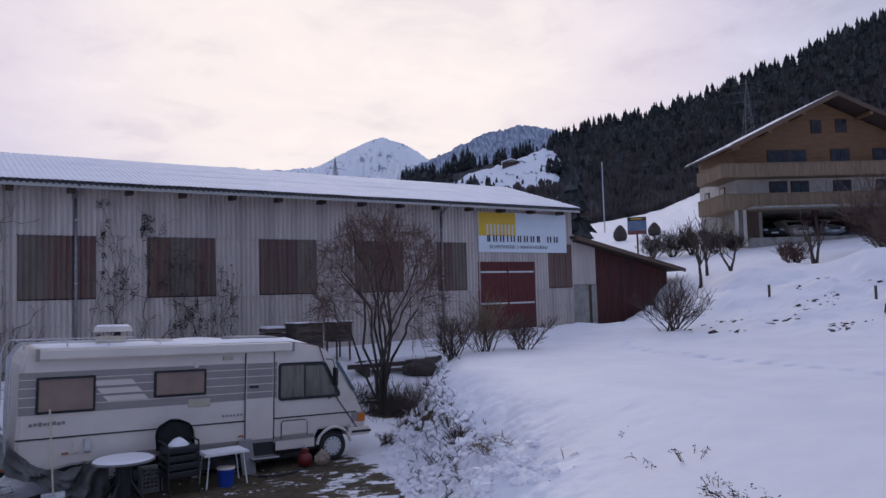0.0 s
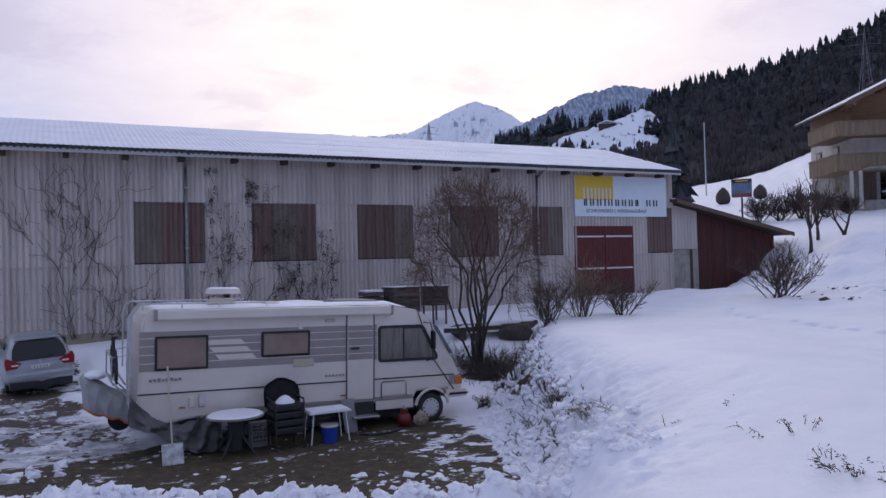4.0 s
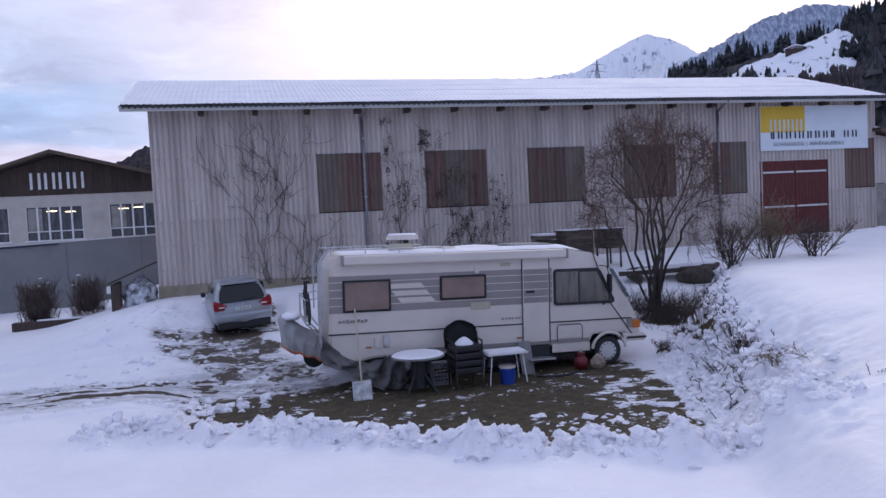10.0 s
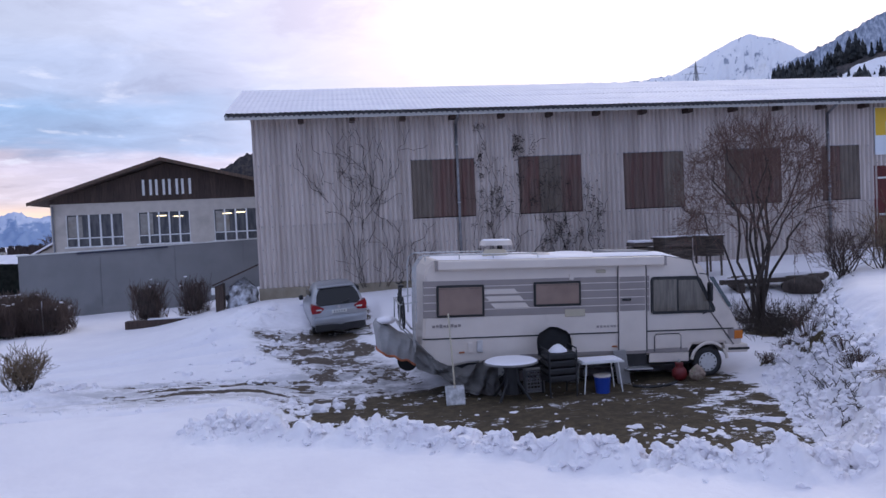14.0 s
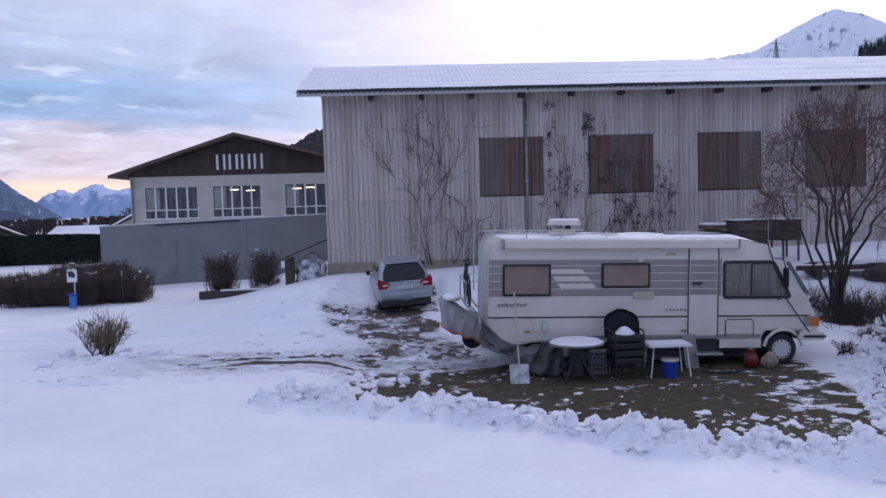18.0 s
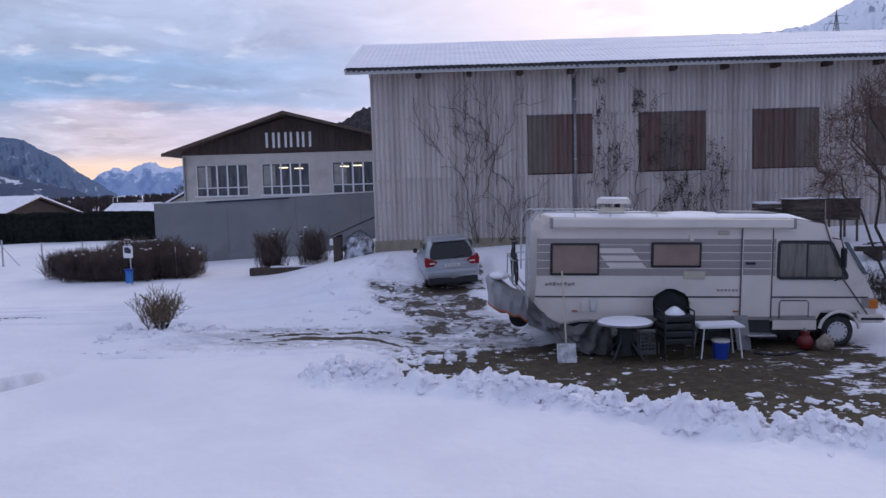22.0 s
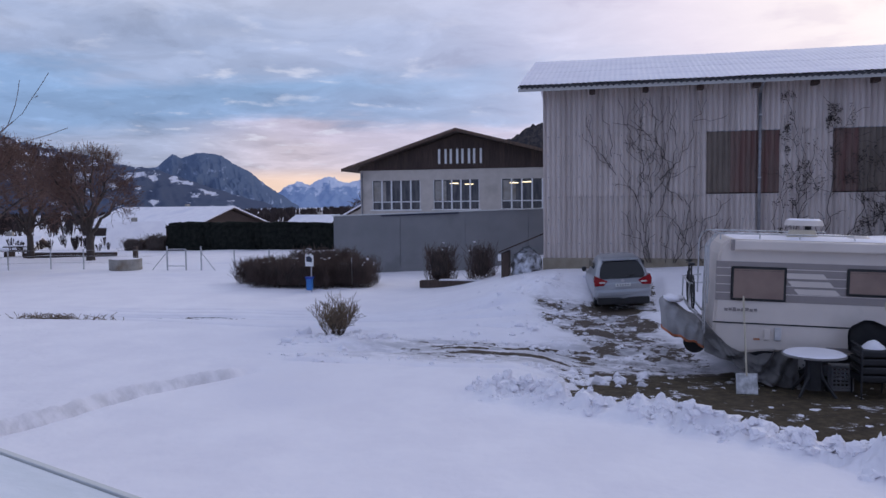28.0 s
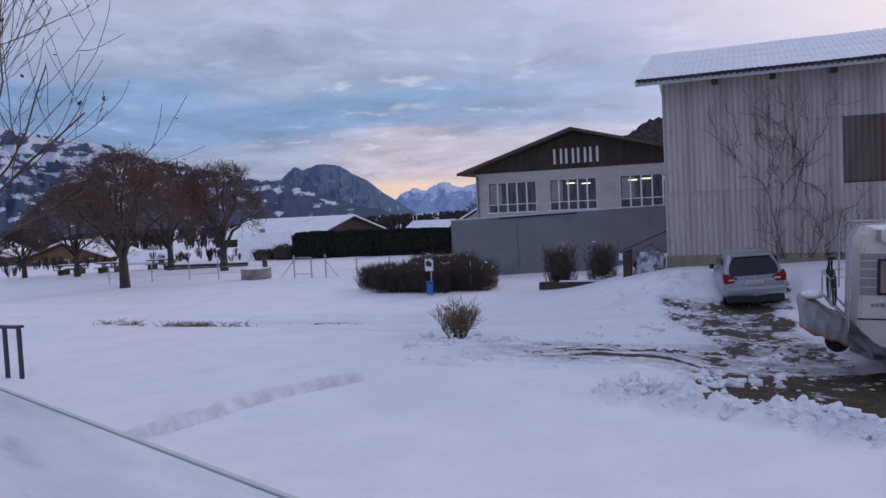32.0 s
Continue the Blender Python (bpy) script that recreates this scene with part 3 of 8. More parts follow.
def slush_shade(x, y):
    """Wet grey snow and ice on the drive and round the parking place; along the furrow, painted shade."""
    ice = sstep(-2.2, -0.6, x) * (1 - sstep(1.6, 2.2, x)) * sstep(15.8, 16.6, y) * (1 - sstep(18.0, 19.0, y))
    way = sstep(-7, -4.5, x) * (1 - sstep(0, 1, x)) * sstep(15.2, 16.0, y) * (1 - sstep(17.6, 18.2, y))
    pad = sstep(-2.0, -1.0, x) * (1 - sstep(7.5, 9, x)) * sstep(0.1, 0.7, y - pad_front(x)) * (1 - sstep(16.5, 17.5, y))
    o_ = x - np.interp(y, [7.0, 9.4, 11.8, 13.8], [-9.7, -8.85, -8.2, -7.2])
    # grey band along the furrow paints the shade on its near flank
    furrow_shade = np.exp(-((o_ + 0.02) / 0.15) ** 2) * sstep(6.8, 8.0, y) * (1 - sstep(13.4, 14.2, y))
    return np.maximum.reduce([0.42 * furrow_shade, 0.8 * ice, 0.7 * way, 0.15 * pad, 1.0 * lane_mask(x, y)])


attr = ground.data.attributes.new("slush_shade", "FLOAT", "POINT")
attr.data.foreach_set("value", slush_shade(GX, GY).ravel().astype(np.float32))


# ---- mountains ----
def far_mat(name, dark, light, scale, lo, hi, haze, haze_f, stretch=(1, 1, 1), snowline=None):
    m = mat(name, dark, light, 1, 1.0, spec=0.0)
    ns, ls = m.node_tree.nodes, m.node_tree.links
    b = ns["Principled BSDF"]
    tc = ns.new("ShaderNodeTexCoord"); mp = ns.new("ShaderNodeMapping"); mp.inputs["Scale"].default_value = stretch
    nz = ns.new("ShaderNodeTexNoise"); nz.inputs["Scale"].default_value = scale; nz.inputs["Detail"].default_value = 9; nz.inputs["Roughness"].default_value = 0.62
    fa = ns.new("ShaderNodeAttribute"); fa.attribute_name = "flank"
    ls.new(fa.outputs["Vector"], mp.inputs[0]); ls.new(mp.outputs[0], nz.inputs[0])
    val = nz.outputs[0]
    if snowline:
        sp = ns.new("ShaderNodeSeparateXYZ"); ls.new(fa.outputs["Vector"], sp.inputs[0])
        mr = ns.new("ShaderNodeMapRange"); mr.inputs[1].default_value, mr.inputs[2].default_value = snowline[0], snowline[1]
        mr.inputs[3].default_value, mr.inputs[4].default_value = snowline[2], snowline[3]
        ls.new(sp.outputs["Y"], mr.inputs[0])
        ad = ns.new("ShaderNodeMath"); ad.operation = "ADD"; ls.new(val, ad.inputs[0]); ls.new(mr.outputs[0], ad.inputs[1])
        val = ad.outputs[0]
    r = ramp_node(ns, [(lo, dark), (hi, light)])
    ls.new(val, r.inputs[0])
    # aerial haze painted into the surface: base colour blended toward the haze tint
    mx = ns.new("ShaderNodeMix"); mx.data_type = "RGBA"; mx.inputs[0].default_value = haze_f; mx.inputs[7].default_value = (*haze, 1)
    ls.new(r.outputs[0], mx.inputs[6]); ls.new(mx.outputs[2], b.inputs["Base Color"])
    return m


def ridge(name, label, profile, far, near, material, rough=0.06, seed=0, cols=220, rows=44, power=1.0, foot=-0.6, fine=0.012):
    """A mountain flank: its skyline as bearing and height angle, swept from a near foot up to a far crest."""
    prof = sorted(profile)
    bear = np.linspace(prof[0][0], prof[-1][0], cols)
    elev = np.interp(bear, [p[0] for p in prof], [p[1] for p in prof])
    crest = fine * 10 * fbm(bear * 1.7, 0 * bear, 4, seed) + fine * 5 * fbm(bear * 7, 0 * bear, 3, seed + 1)
    t = np.linspace(0, 1, rows)
    B, Tt = np.meshgrid(bear, t)
    E = elev[None] + crest[None] * Tt ** 4
    D = near + (far - near) * Tt
    top = far * np.tan(np.radians(E))
    base = near * np.tan(np.radians(foot))
    Z = 3.46 + base + (top - base) * Tt ** power
    amp = rough * np.abs(top) * np.sin(np.pi * Tt) ** 0.8
    gully = fbm(B * 1.3 + Tt * 2.5, Tt * 5, 5, seed + 2) - 0.8 * np.abs(fbm(B * 2.1 - Tt * 1.7, Tt * 3, 4, seed + 3))
    Z = Z + amp * gully
    X, Y = -np.sin(np.radians(B)) * D, np.cos(np.radians(B)) * D
    me = bpy.data.meshes.new(name)
    i = (np.arange(rows - 1)[:, None] * cols + np.arange(cols - 1)[None]).ravel()
    quads = np.stack([i, i + cols, i + cols + 1, i + 1], -1)
    me.from_pydata(np.stack([X, Y, Z], -1).reshape(-1, 3).tolist(), [], quads.tolist())
    me.polygons.foreach_set("use_smooth", [True] * len(quads))
    me.materials.append(material)
    flank = me.attributes.new("flank", "FLOAT_VECTOR", "POINT")
    flank.data.foreach_set("vector", np.stack([B + 0.25 * gully, np.degrees(np.arctan2(Z - 3.46, D)), 0 * B], -1).astype(np.float32).ravel())
    ob = new(name, me)
    return tagged(ob, label, "mountain", kind="structure")


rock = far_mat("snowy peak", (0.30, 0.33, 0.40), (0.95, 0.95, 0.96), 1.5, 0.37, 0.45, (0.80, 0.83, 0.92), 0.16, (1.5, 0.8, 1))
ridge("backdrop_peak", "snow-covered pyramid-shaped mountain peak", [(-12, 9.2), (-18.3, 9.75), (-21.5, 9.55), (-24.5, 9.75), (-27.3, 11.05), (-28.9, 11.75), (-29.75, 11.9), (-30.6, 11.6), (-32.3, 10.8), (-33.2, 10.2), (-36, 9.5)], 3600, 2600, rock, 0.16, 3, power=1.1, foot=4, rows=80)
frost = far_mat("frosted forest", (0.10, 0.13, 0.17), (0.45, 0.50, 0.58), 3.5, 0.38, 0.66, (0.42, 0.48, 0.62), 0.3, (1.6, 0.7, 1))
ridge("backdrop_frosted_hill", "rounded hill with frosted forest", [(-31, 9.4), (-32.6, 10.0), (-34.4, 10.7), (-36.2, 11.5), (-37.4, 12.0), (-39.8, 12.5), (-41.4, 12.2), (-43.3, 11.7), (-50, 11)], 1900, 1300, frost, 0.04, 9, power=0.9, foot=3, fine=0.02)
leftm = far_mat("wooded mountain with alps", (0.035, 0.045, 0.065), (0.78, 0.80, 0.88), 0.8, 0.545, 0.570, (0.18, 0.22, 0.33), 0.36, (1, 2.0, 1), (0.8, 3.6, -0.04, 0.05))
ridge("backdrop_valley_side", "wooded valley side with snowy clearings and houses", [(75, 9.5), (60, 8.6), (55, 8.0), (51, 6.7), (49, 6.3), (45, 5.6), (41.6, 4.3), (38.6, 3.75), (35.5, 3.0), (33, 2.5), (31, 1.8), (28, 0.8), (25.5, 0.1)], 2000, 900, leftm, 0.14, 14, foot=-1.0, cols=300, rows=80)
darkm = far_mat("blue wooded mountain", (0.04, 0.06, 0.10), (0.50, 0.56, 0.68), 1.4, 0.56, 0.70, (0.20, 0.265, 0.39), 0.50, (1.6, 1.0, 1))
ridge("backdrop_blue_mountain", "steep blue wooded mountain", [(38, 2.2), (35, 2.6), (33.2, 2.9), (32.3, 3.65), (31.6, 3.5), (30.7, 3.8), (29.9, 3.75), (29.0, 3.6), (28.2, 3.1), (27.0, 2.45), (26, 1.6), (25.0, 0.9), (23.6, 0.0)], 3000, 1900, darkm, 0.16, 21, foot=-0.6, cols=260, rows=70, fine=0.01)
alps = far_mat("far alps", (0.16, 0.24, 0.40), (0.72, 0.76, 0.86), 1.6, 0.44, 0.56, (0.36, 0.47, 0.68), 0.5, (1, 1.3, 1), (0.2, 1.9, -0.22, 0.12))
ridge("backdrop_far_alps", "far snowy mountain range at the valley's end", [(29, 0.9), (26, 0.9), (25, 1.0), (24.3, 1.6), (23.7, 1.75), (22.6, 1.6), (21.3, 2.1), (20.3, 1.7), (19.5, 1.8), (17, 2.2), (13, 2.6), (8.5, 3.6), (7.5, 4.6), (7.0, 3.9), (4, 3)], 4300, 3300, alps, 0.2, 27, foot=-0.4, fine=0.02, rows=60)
# nearer woods: a smaller share of haze painted into their browns
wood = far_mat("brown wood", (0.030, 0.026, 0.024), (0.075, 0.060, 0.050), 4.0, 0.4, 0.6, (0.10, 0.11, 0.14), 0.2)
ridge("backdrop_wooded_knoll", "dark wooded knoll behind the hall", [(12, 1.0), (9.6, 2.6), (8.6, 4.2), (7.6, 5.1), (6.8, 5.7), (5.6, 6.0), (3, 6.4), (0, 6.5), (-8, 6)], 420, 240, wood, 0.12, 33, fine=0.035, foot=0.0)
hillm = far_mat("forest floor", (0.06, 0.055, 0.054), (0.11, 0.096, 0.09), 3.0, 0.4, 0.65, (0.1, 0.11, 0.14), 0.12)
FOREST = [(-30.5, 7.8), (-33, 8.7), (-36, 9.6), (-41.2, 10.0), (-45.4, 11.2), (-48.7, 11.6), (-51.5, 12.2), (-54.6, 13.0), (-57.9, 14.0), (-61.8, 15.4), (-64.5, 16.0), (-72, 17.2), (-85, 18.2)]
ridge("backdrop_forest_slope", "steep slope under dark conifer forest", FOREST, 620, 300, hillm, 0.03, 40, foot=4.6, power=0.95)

MEADOW = [(-41, 4.8), (-45, 5.0), (-47.3, 5.3), (-49.7, 5.75), (-51.2, 6.3), (-52.5, 6.8), (-54.5, 7.05), (-58, 7.0), (-62, 6.8)]
ridge("backdrop_meadow", "snowy sloping meadow below the forest", MEADOW, 240, 110, M["snow"], 0.02, 47, foot=3.3, cols=90, rows=24, fine=0.006)

# ---- the hall ----
M["panel"] = mat("stained translucent sheet", (0.122, 0.094, 0.072), (0.18, 0.142, 0.112), 1.6, 0.5, stretch=(1.4, 1, 0.4), stain=(0.10, 0.075, 0.058), stain_scale=0.8, vary=0.10)
M["panelred"] = mat("rust-stained translucent sheet", (0.115, 0.075, 0.06), (0.185, 0.115, 0.092), 2.6, 0.5, stretch=(3.2, 1, 0.2), stain=(0.128, 0.060, 0.048), stain_at=(0.48, 0.68), stain_scale=1.5, vary=0.12)
M["signwhite"] = mat("sign white", (0.70, 0.76, 0.80), (0.76, 0.81, 0.84), 1, 0.35)
M["signyellow"] = mat("sign yellow", (0.72, 0.45, 0.02), (0.78, 0.50, 0.03), 1, 0.35)
M["ink"] = mat("dark lettering", (0.03, 0.035, 0.06), (0.03, 0.035, 0.06), 1, 0.5)
M["palegrey"] = mat("pale lettering", (0.62, 0.63, 0.60), (0.66, 0.66, 0.63), 1, 0.5)
M["galv"] = mat("galvanised steel", (0.42, 0.42, 0.43), (0.55, 0.55, 0.56), 8, 0.4, 0.8)

HX0, HX1, HY = -2.72, 25.43, 27.0
WAVE = (HX1 - HX0) / 27 / 6
hall = thing("wall_south", "grey corrugated fibre-cement wall of a long hall", "wall", (HX0, HY, 0), kind="structure")
hall["category"] = "wall"


def corrugated(x0, x1, z0, z1, y=0.0, depth=0.044):
    """A corrugated sheet in the plane of the hall's front; the waves run through from sheet to sheet."""
    k0, k1 = x0 / WAVE * 8, x1 / WAVE * 8
    xs = [x0] + [k * WAVE / 8 for k in range(math.ceil(k0 + 1e-3), math.floor(k1 - 1e-3) + 1)] + [x1]
    v, f = [], []
    for x in xs:
        yy = y - depth * (1 - 2 * (0.5 - 0.5 * math.cos(2 * math.pi * x / WAVE)) ** 2.2)
        v += [(x - x0, yy, 0), (x - x0, yy, z1 - z0)]
    for i in range(len(xs) - 1):
        f.append((2 * i, 2 * i + 2, 2 * i + 3, 2 * i + 1))
    me = bpy.data.meshes.new("sheet")
    me.from_pydata(v, [], f)
    me.polygons.foreach_set("use_smooth", [True] * len(f))
    return me


def sheet_ob(name, x0, x1, z0, z1, material, parent, y=0.0, cache={}, depth=0.044):
    key = (round((x0 / WAVE) % 1, 2), round(x1 - x0, 3), z0, z1, material.name, y, depth)
    if key not in cache:
        cache[key] = corrugated(x0, x1, z0, z1, y, depth)
        cache[key].materials.append(material)
    o = new(name, cache[key])
    o.parent = parent
    o.location = (x0, 0, z0)
    return o


part("backing", box(0.02, 0.06, 0.4, HX1 - HX0 - 0.02, 0.25, 7.25), M["darkwood"], hall)
part("footing", box(-0.02, -0.06, 0.3, HX1 - HX0, 0.2, 1.60, bevel=0.01), mat("stained footing", (0.23, 0.19, 0.135), (0.33, 0.285, 0.215), 3, 0.92, bump=0.4, stain=(0.13, 0.105, 0.07), stain_scale=1.3, stretch=(1, 1, 0.5)), hall, "brown-stained concrete footing")
WINS = [(2.58, 4.78), (6.35, 8.63), (10.18, 12.43), (14.05, 16.2), (17.85, 19.33), (23.97, 25.40)]
SW = 6 * WAVE
for zi, (z0, z1) in enumerate(((1.5, 3.72), (3.70, 5.76), (5.74, 7.34))):
    off = -0.022 * zi
    for k in range(27):
        a, b = k * SW, (k + 1) * SW
        holes = [(p - HX0, q - HX0) for p, q in WINS] if zi == 1 else []
        if zi < 2:
            holes = holes + [(20.03 - HX0, 23.12 - HX0)]
        spans = [(a, b)]
        for p, q in holes:
            nxt = []
            for s, e in spans:
                if q <= s or p >= e:
                    nxt.append((s, e))
                else:
                    if p > s + 0.02:
                        nxt.append((s, p))
                    if q < e - 0.02:
                        nxt.append((q, e))
            spans = nxt
        for s, e in spans:
            sheet_ob("sheet", s, e, z0, z1, M["eternit"], hall, off)

for k, (p, q) in enumerate(WINS):
    w = thing(f"window_{k + 1}", "window opening closed by brown-stained corrugated translucent sheets", "window", (HX0, HY, 0), kind="structure")
    n = max(1, round((q - p) / (SW * 0.75)))
    for i in range(n):
        a, b = p - HX0 + (q - p) * i / n, p - HX0 + (q - p) * (i + 1) / n
        sheet_ob("panel", a, b, 3.76, 5.75, M["panel" if (i + k) % 3 == (0, 2, 1)[k % 3] else "panelred"], w, -0.010 - 0.004 * (i % 2), depth=0.026)
    part("batten", box(p - HX0 - 0.03, -0.050, 5.73, q - HX0 + 0.03, -0.040, 5.76), M["zinc"], w)

for k in range(3):
    sheet_ob("sheet", 20.03 - HX0 + k * 1.03, 20.03 - HX0 + (k + 1) * 1.03, 4.93, 5.76, M["eternit"], hall, -0.022)

# fixings in rows over the sheets
fix = bmesh.new()
for z in (2.1, 2.9, 3.66, 4.35, 5.05, 5.70, 6.35, 7.0):
    for kx in range(1, 162, 2):
        x = kx * WAVE
        if 3.7 < z < 5.72 and any(p - HX0 - 0.05 < x < q - HX0 + 0.05 for p, q in WINS) or z < 5 and 20.0 < x + HX0 < 23.2:
            continue
        box(x - 0.016, -0.085 if z > 5.74 else -0.07, z - 0.016, x + 0.016, -0.03, z + 0.016, fix)
tagged(part("fixing", fix, M["zinc"], hall), kind="stuff")

# red double door
door = thing("door_1", "closed dark red double door of vertical boards with white rails", "door", (20.03, HY, 1.9), kind="structure")
part("frame", box(-0.1, -0.02, 0, 0.0, 0.1, 2.98, box(3.09, -0.02, 0, 3.19, 0.1, 2.98, box(-0.1, -0.02, 2.92, 3.19, 0.1, 3.04))), M["redpaint"], door)
for leaf in range(2):
    lf = part("leaf", box(leaf * 1.55, 0.02, 0, leaf * 1.55 + 1.53, 0.06, 2.92), M["redpaint"], door)
    for i in range(10):
        x = leaf * 1.55 + 0.153 * i
        part("board", box(x + 0.004, -0.012, 0.02, x + 0.149, 0.018, 2.9, bevel=0.004), M["redpaint"], lf)
    for z in (1.18, 2.55):
        part("rail", box(leaf * 1.55 + 0.05, -0.04, z, leaf * 1.55 + 1.46, -0.013, z + 0.07), M["palegrey"], lf, "pale door rail")
part("threshold", box(0.05, -0.05, -0.02, 3.05, -0.015, 0.05), M["palegrey"], door)

# company board: names stay plain bars, the trade is lettered
board = thing("sign_board", "large white and yellow company board on the hall", "sign", (19.95, HY - 0.12, 5.34))
part("panel", box(0, 0, 0, 5.08, 0.05, 1.76, bevel=0.008), M["signwhite"], board)
part("yellow_field", box(0.02, -0.006, 0.72, 2.06, -0.001, 1.74), M["signyellow"], board, "yellow square of the board")
for i in range(4):
    x = 0.44 + i * 0.40
    part("pale_bar", box(x, -0.012, 0.76, x + 0.09, -0.007, 1.22), M["palegrey"], board)
    part("pale_bar", box(x + 0.20, -0.012, 0.76, x + 0.29, -0.007, 1.22), M["palegrey"], board)
bx = 0.46
for wdt in (0.17, 0.22, 0.24, 0.05, 0.24, 0.21, 0.23, 0.22, 0.17, 0.0, 0.24, 0.24):
    if wdt:
        part("dark_bar", box(bx, -0.012, 0.46, bx + 0.075, -0.007, 0.74), M["ink"], board)
        if wdt > 0.1:
            part("dark_bar", box(bx + wdt - 0.075, -0.012, 0.46, bx + wdt, -0.007, 0.74), M["ink"], board)
    bx += (wdt or 0.14) + 0.155


def lettering(words, size, material, parent, at, rx=90, label="", spacing=1.0):
    cu = bpy.data.curves.new("lettering", "FONT")
    cu.body, cu.size, cu.extrude, cu.space_character = words, size, 0.004, spacing
    tmp = new("lettering", cu)
    me = bpy.data.meshes.new_from_object(tmp)
    bpy.data.objects.remove(tmp)
    me.materials.append(material)
    o = new("lettering", me)
    o.parent = parent
    o.matrix_local = pose(*at, rx, 0, 0)
    return tagged(o, label) if label else o


lettering("SCHREINEREI | INNENAUSBAU", 0.21, M["ink"], board, (0.58, -0.008, 0.17), spacing=1.18)

# roof of the hall
hroof = thing("hall_roof", "low snow-covered corrugated roof with dark eaves", "roof", (HX0, HY, 0), kind="structure")
EY, EZ, RY, RZ = -0.85, 7.33, 4.5, 9.0
L0, L1 = -0.75, HX1 - HX0 - 0.12
slope = math.atan2(RZ - EZ, RY - EY)


def roof_pt(s, n):
    """s along the slope from the eave, n off it."""
    return EY + s * math.cos(slope) - n * math.sin(slope), EZ + s * math.sin(slope) + n * math.cos(slope)


run = (RY - EY) / math.cos(slope)
xs = np.arange(L0, L1 + 0.01, WAVE / 6)
v, f = [], []
for x in xs:
    w = 0.034 * math.cos(2 * math.pi * x / WAVE)
    for s in (-0.10, run):
        y, z = roof_pt(s, 0.0 + w)
        v += [(x, y, z), (x, *roof_pt(s, w - 0.05))]
for i in range(len(xs) - 1):
    a, b = 4 * i, 4 * i + 4
    f += [(a, b, b + 2, a + 2), (a + 1, a + 3, b + 3, b + 1), (a, a + 1, b + 1, b)]
me = bpy.data.meshes.new("corrugated_sheet"); me.from_pydata(v, [], f); me.materials.append(mat("dark weathered roof sheet", (0.045, 0.045, 0.05), (0.09, 0.09, 0.095), 4, 0.8))
o = new("corrugated_sheet", me); o.parent = hroof
# snow lying in the waves, with bare seams
sx = np.arange(L0 + 0.03, L1 - 0.02, WAVE / 5)
SEAMS = (1.15, 2.45, 3.75)
ss = np.array(sorted(set(np.linspace(-0.02, 0.5, 7)) | set(np.linspace(0.7, run - 0.02, 16)) | {q + o for q in SEAMS for o in (-0.09, -0.05, 0.0, 0.05, 0.09)}))
SX, SS = np.meshgrid(sx, ss)
SN = 0.046 + 0.009 * np.cos(2 * np.pi * SX / WAVE) + 0.012 * fbm(SX * 1.1, SS * 2, 3, 51) + 0.02 * sstep(0.0, 0.3, SS)
for seam, thin in zip(SEAMS, (0.022, 0.040, 0.026)):
    SN -= thin * (1 + 0.5 * fbm(SX * 0.8, 0 * SX, 3, seam)) * np.exp(-((SS - seam) / 0.055) ** 2)
SY = EY + SS * math.cos(slope) - SN * math.sin(slope)
SZ = EZ + SS * math.sin(slope) + SN * math.cos(slope)
nx = len(sx)
i = (np.arange(len(ss) - 1)[:, None] * nx + np.arange(nx - 1)[None]).ravel()
me = bpy.data.meshes.new("snow_cover")
me.from_pydata(np.stack([SX, SY, SZ], -1).reshape(-1, 3).tolist(), [], np.stack([i, i + 1, i + nx + 1, i + nx], -1).tolist())
me.polygons.foreach_set("use_smooth", [True] * len(me.polygons)); me.materials.append(M["snow"])
o = new("snow_cover", me); o.parent = hroof
part("back_slope", prism([(RY, RZ - 0.03), (2 * RY - EY, EZ), (2 * RY - EY, EZ - 0.1), (RY, RZ - 0.14)], L0, L1), M["snow"], hroof).matrix_local = Matrix(((0, 1, 0, 0), (1, 0, 0, 0), (0, 0, 1, 0), (0, 0, 0, 1)))
part("eaves_board", box(L0, EY + 0.05, EZ - 0.17, L1, EY + 0.08, EZ - 0.05), M["palegrey"], hroof, "pale grey eaves board")
part("soffit", prism([(EY + 0.08, EZ - 0.12), (0.05, EZ + 0.12), (0.05, EZ + 0.08), (EY + 0.08, EZ - 0.16)], L0, L1), M["darkwood"], hroof).matrix_local = Matrix(((0, 1, 0, 0), (1, 0, 0, 0), (0, 0, 1, 0), (0, 0, 0, 1)))
for k in range(17):
    x = -1.07 + 1.705 * k - HX0
    part("rafter", box(x - 0.09, EY + 0.35, EZ - 0.26, x + 0.09, 0.05, EZ - 0.10), M["darkwood"], hroof)
part("gable_wall", prism([(0.06, 0.5), (0.06, 7.3), (RY, RZ - 0.1), (2 * RY - 0.06, 7.3), (2 * RY - 0.06, 0.5)], 0.03, 0.15), M["eternit"], hroof).matrix_local = Matrix(((0, 1, 0, 0), (1, 0, 0, 0), (0, 0, 1, 0), (0, 0, 0, 1)))
part("gable_wall", prism([(0.06, 0.5), (0.06, 7.3), (RY, RZ - 0.1), (2 * RY - 0.06, 7.3), (2 * RY - 0.06, 0.5)], HX1 - HX0 - 0.15, HX1 - HX0 - 0.03), M["eternit"], hroof).matrix_local = Matrix(((0, 1, 0, 0), (1, 0, 0, 0), (0, 0, 1, 0), (0, 0, 0, 1)))

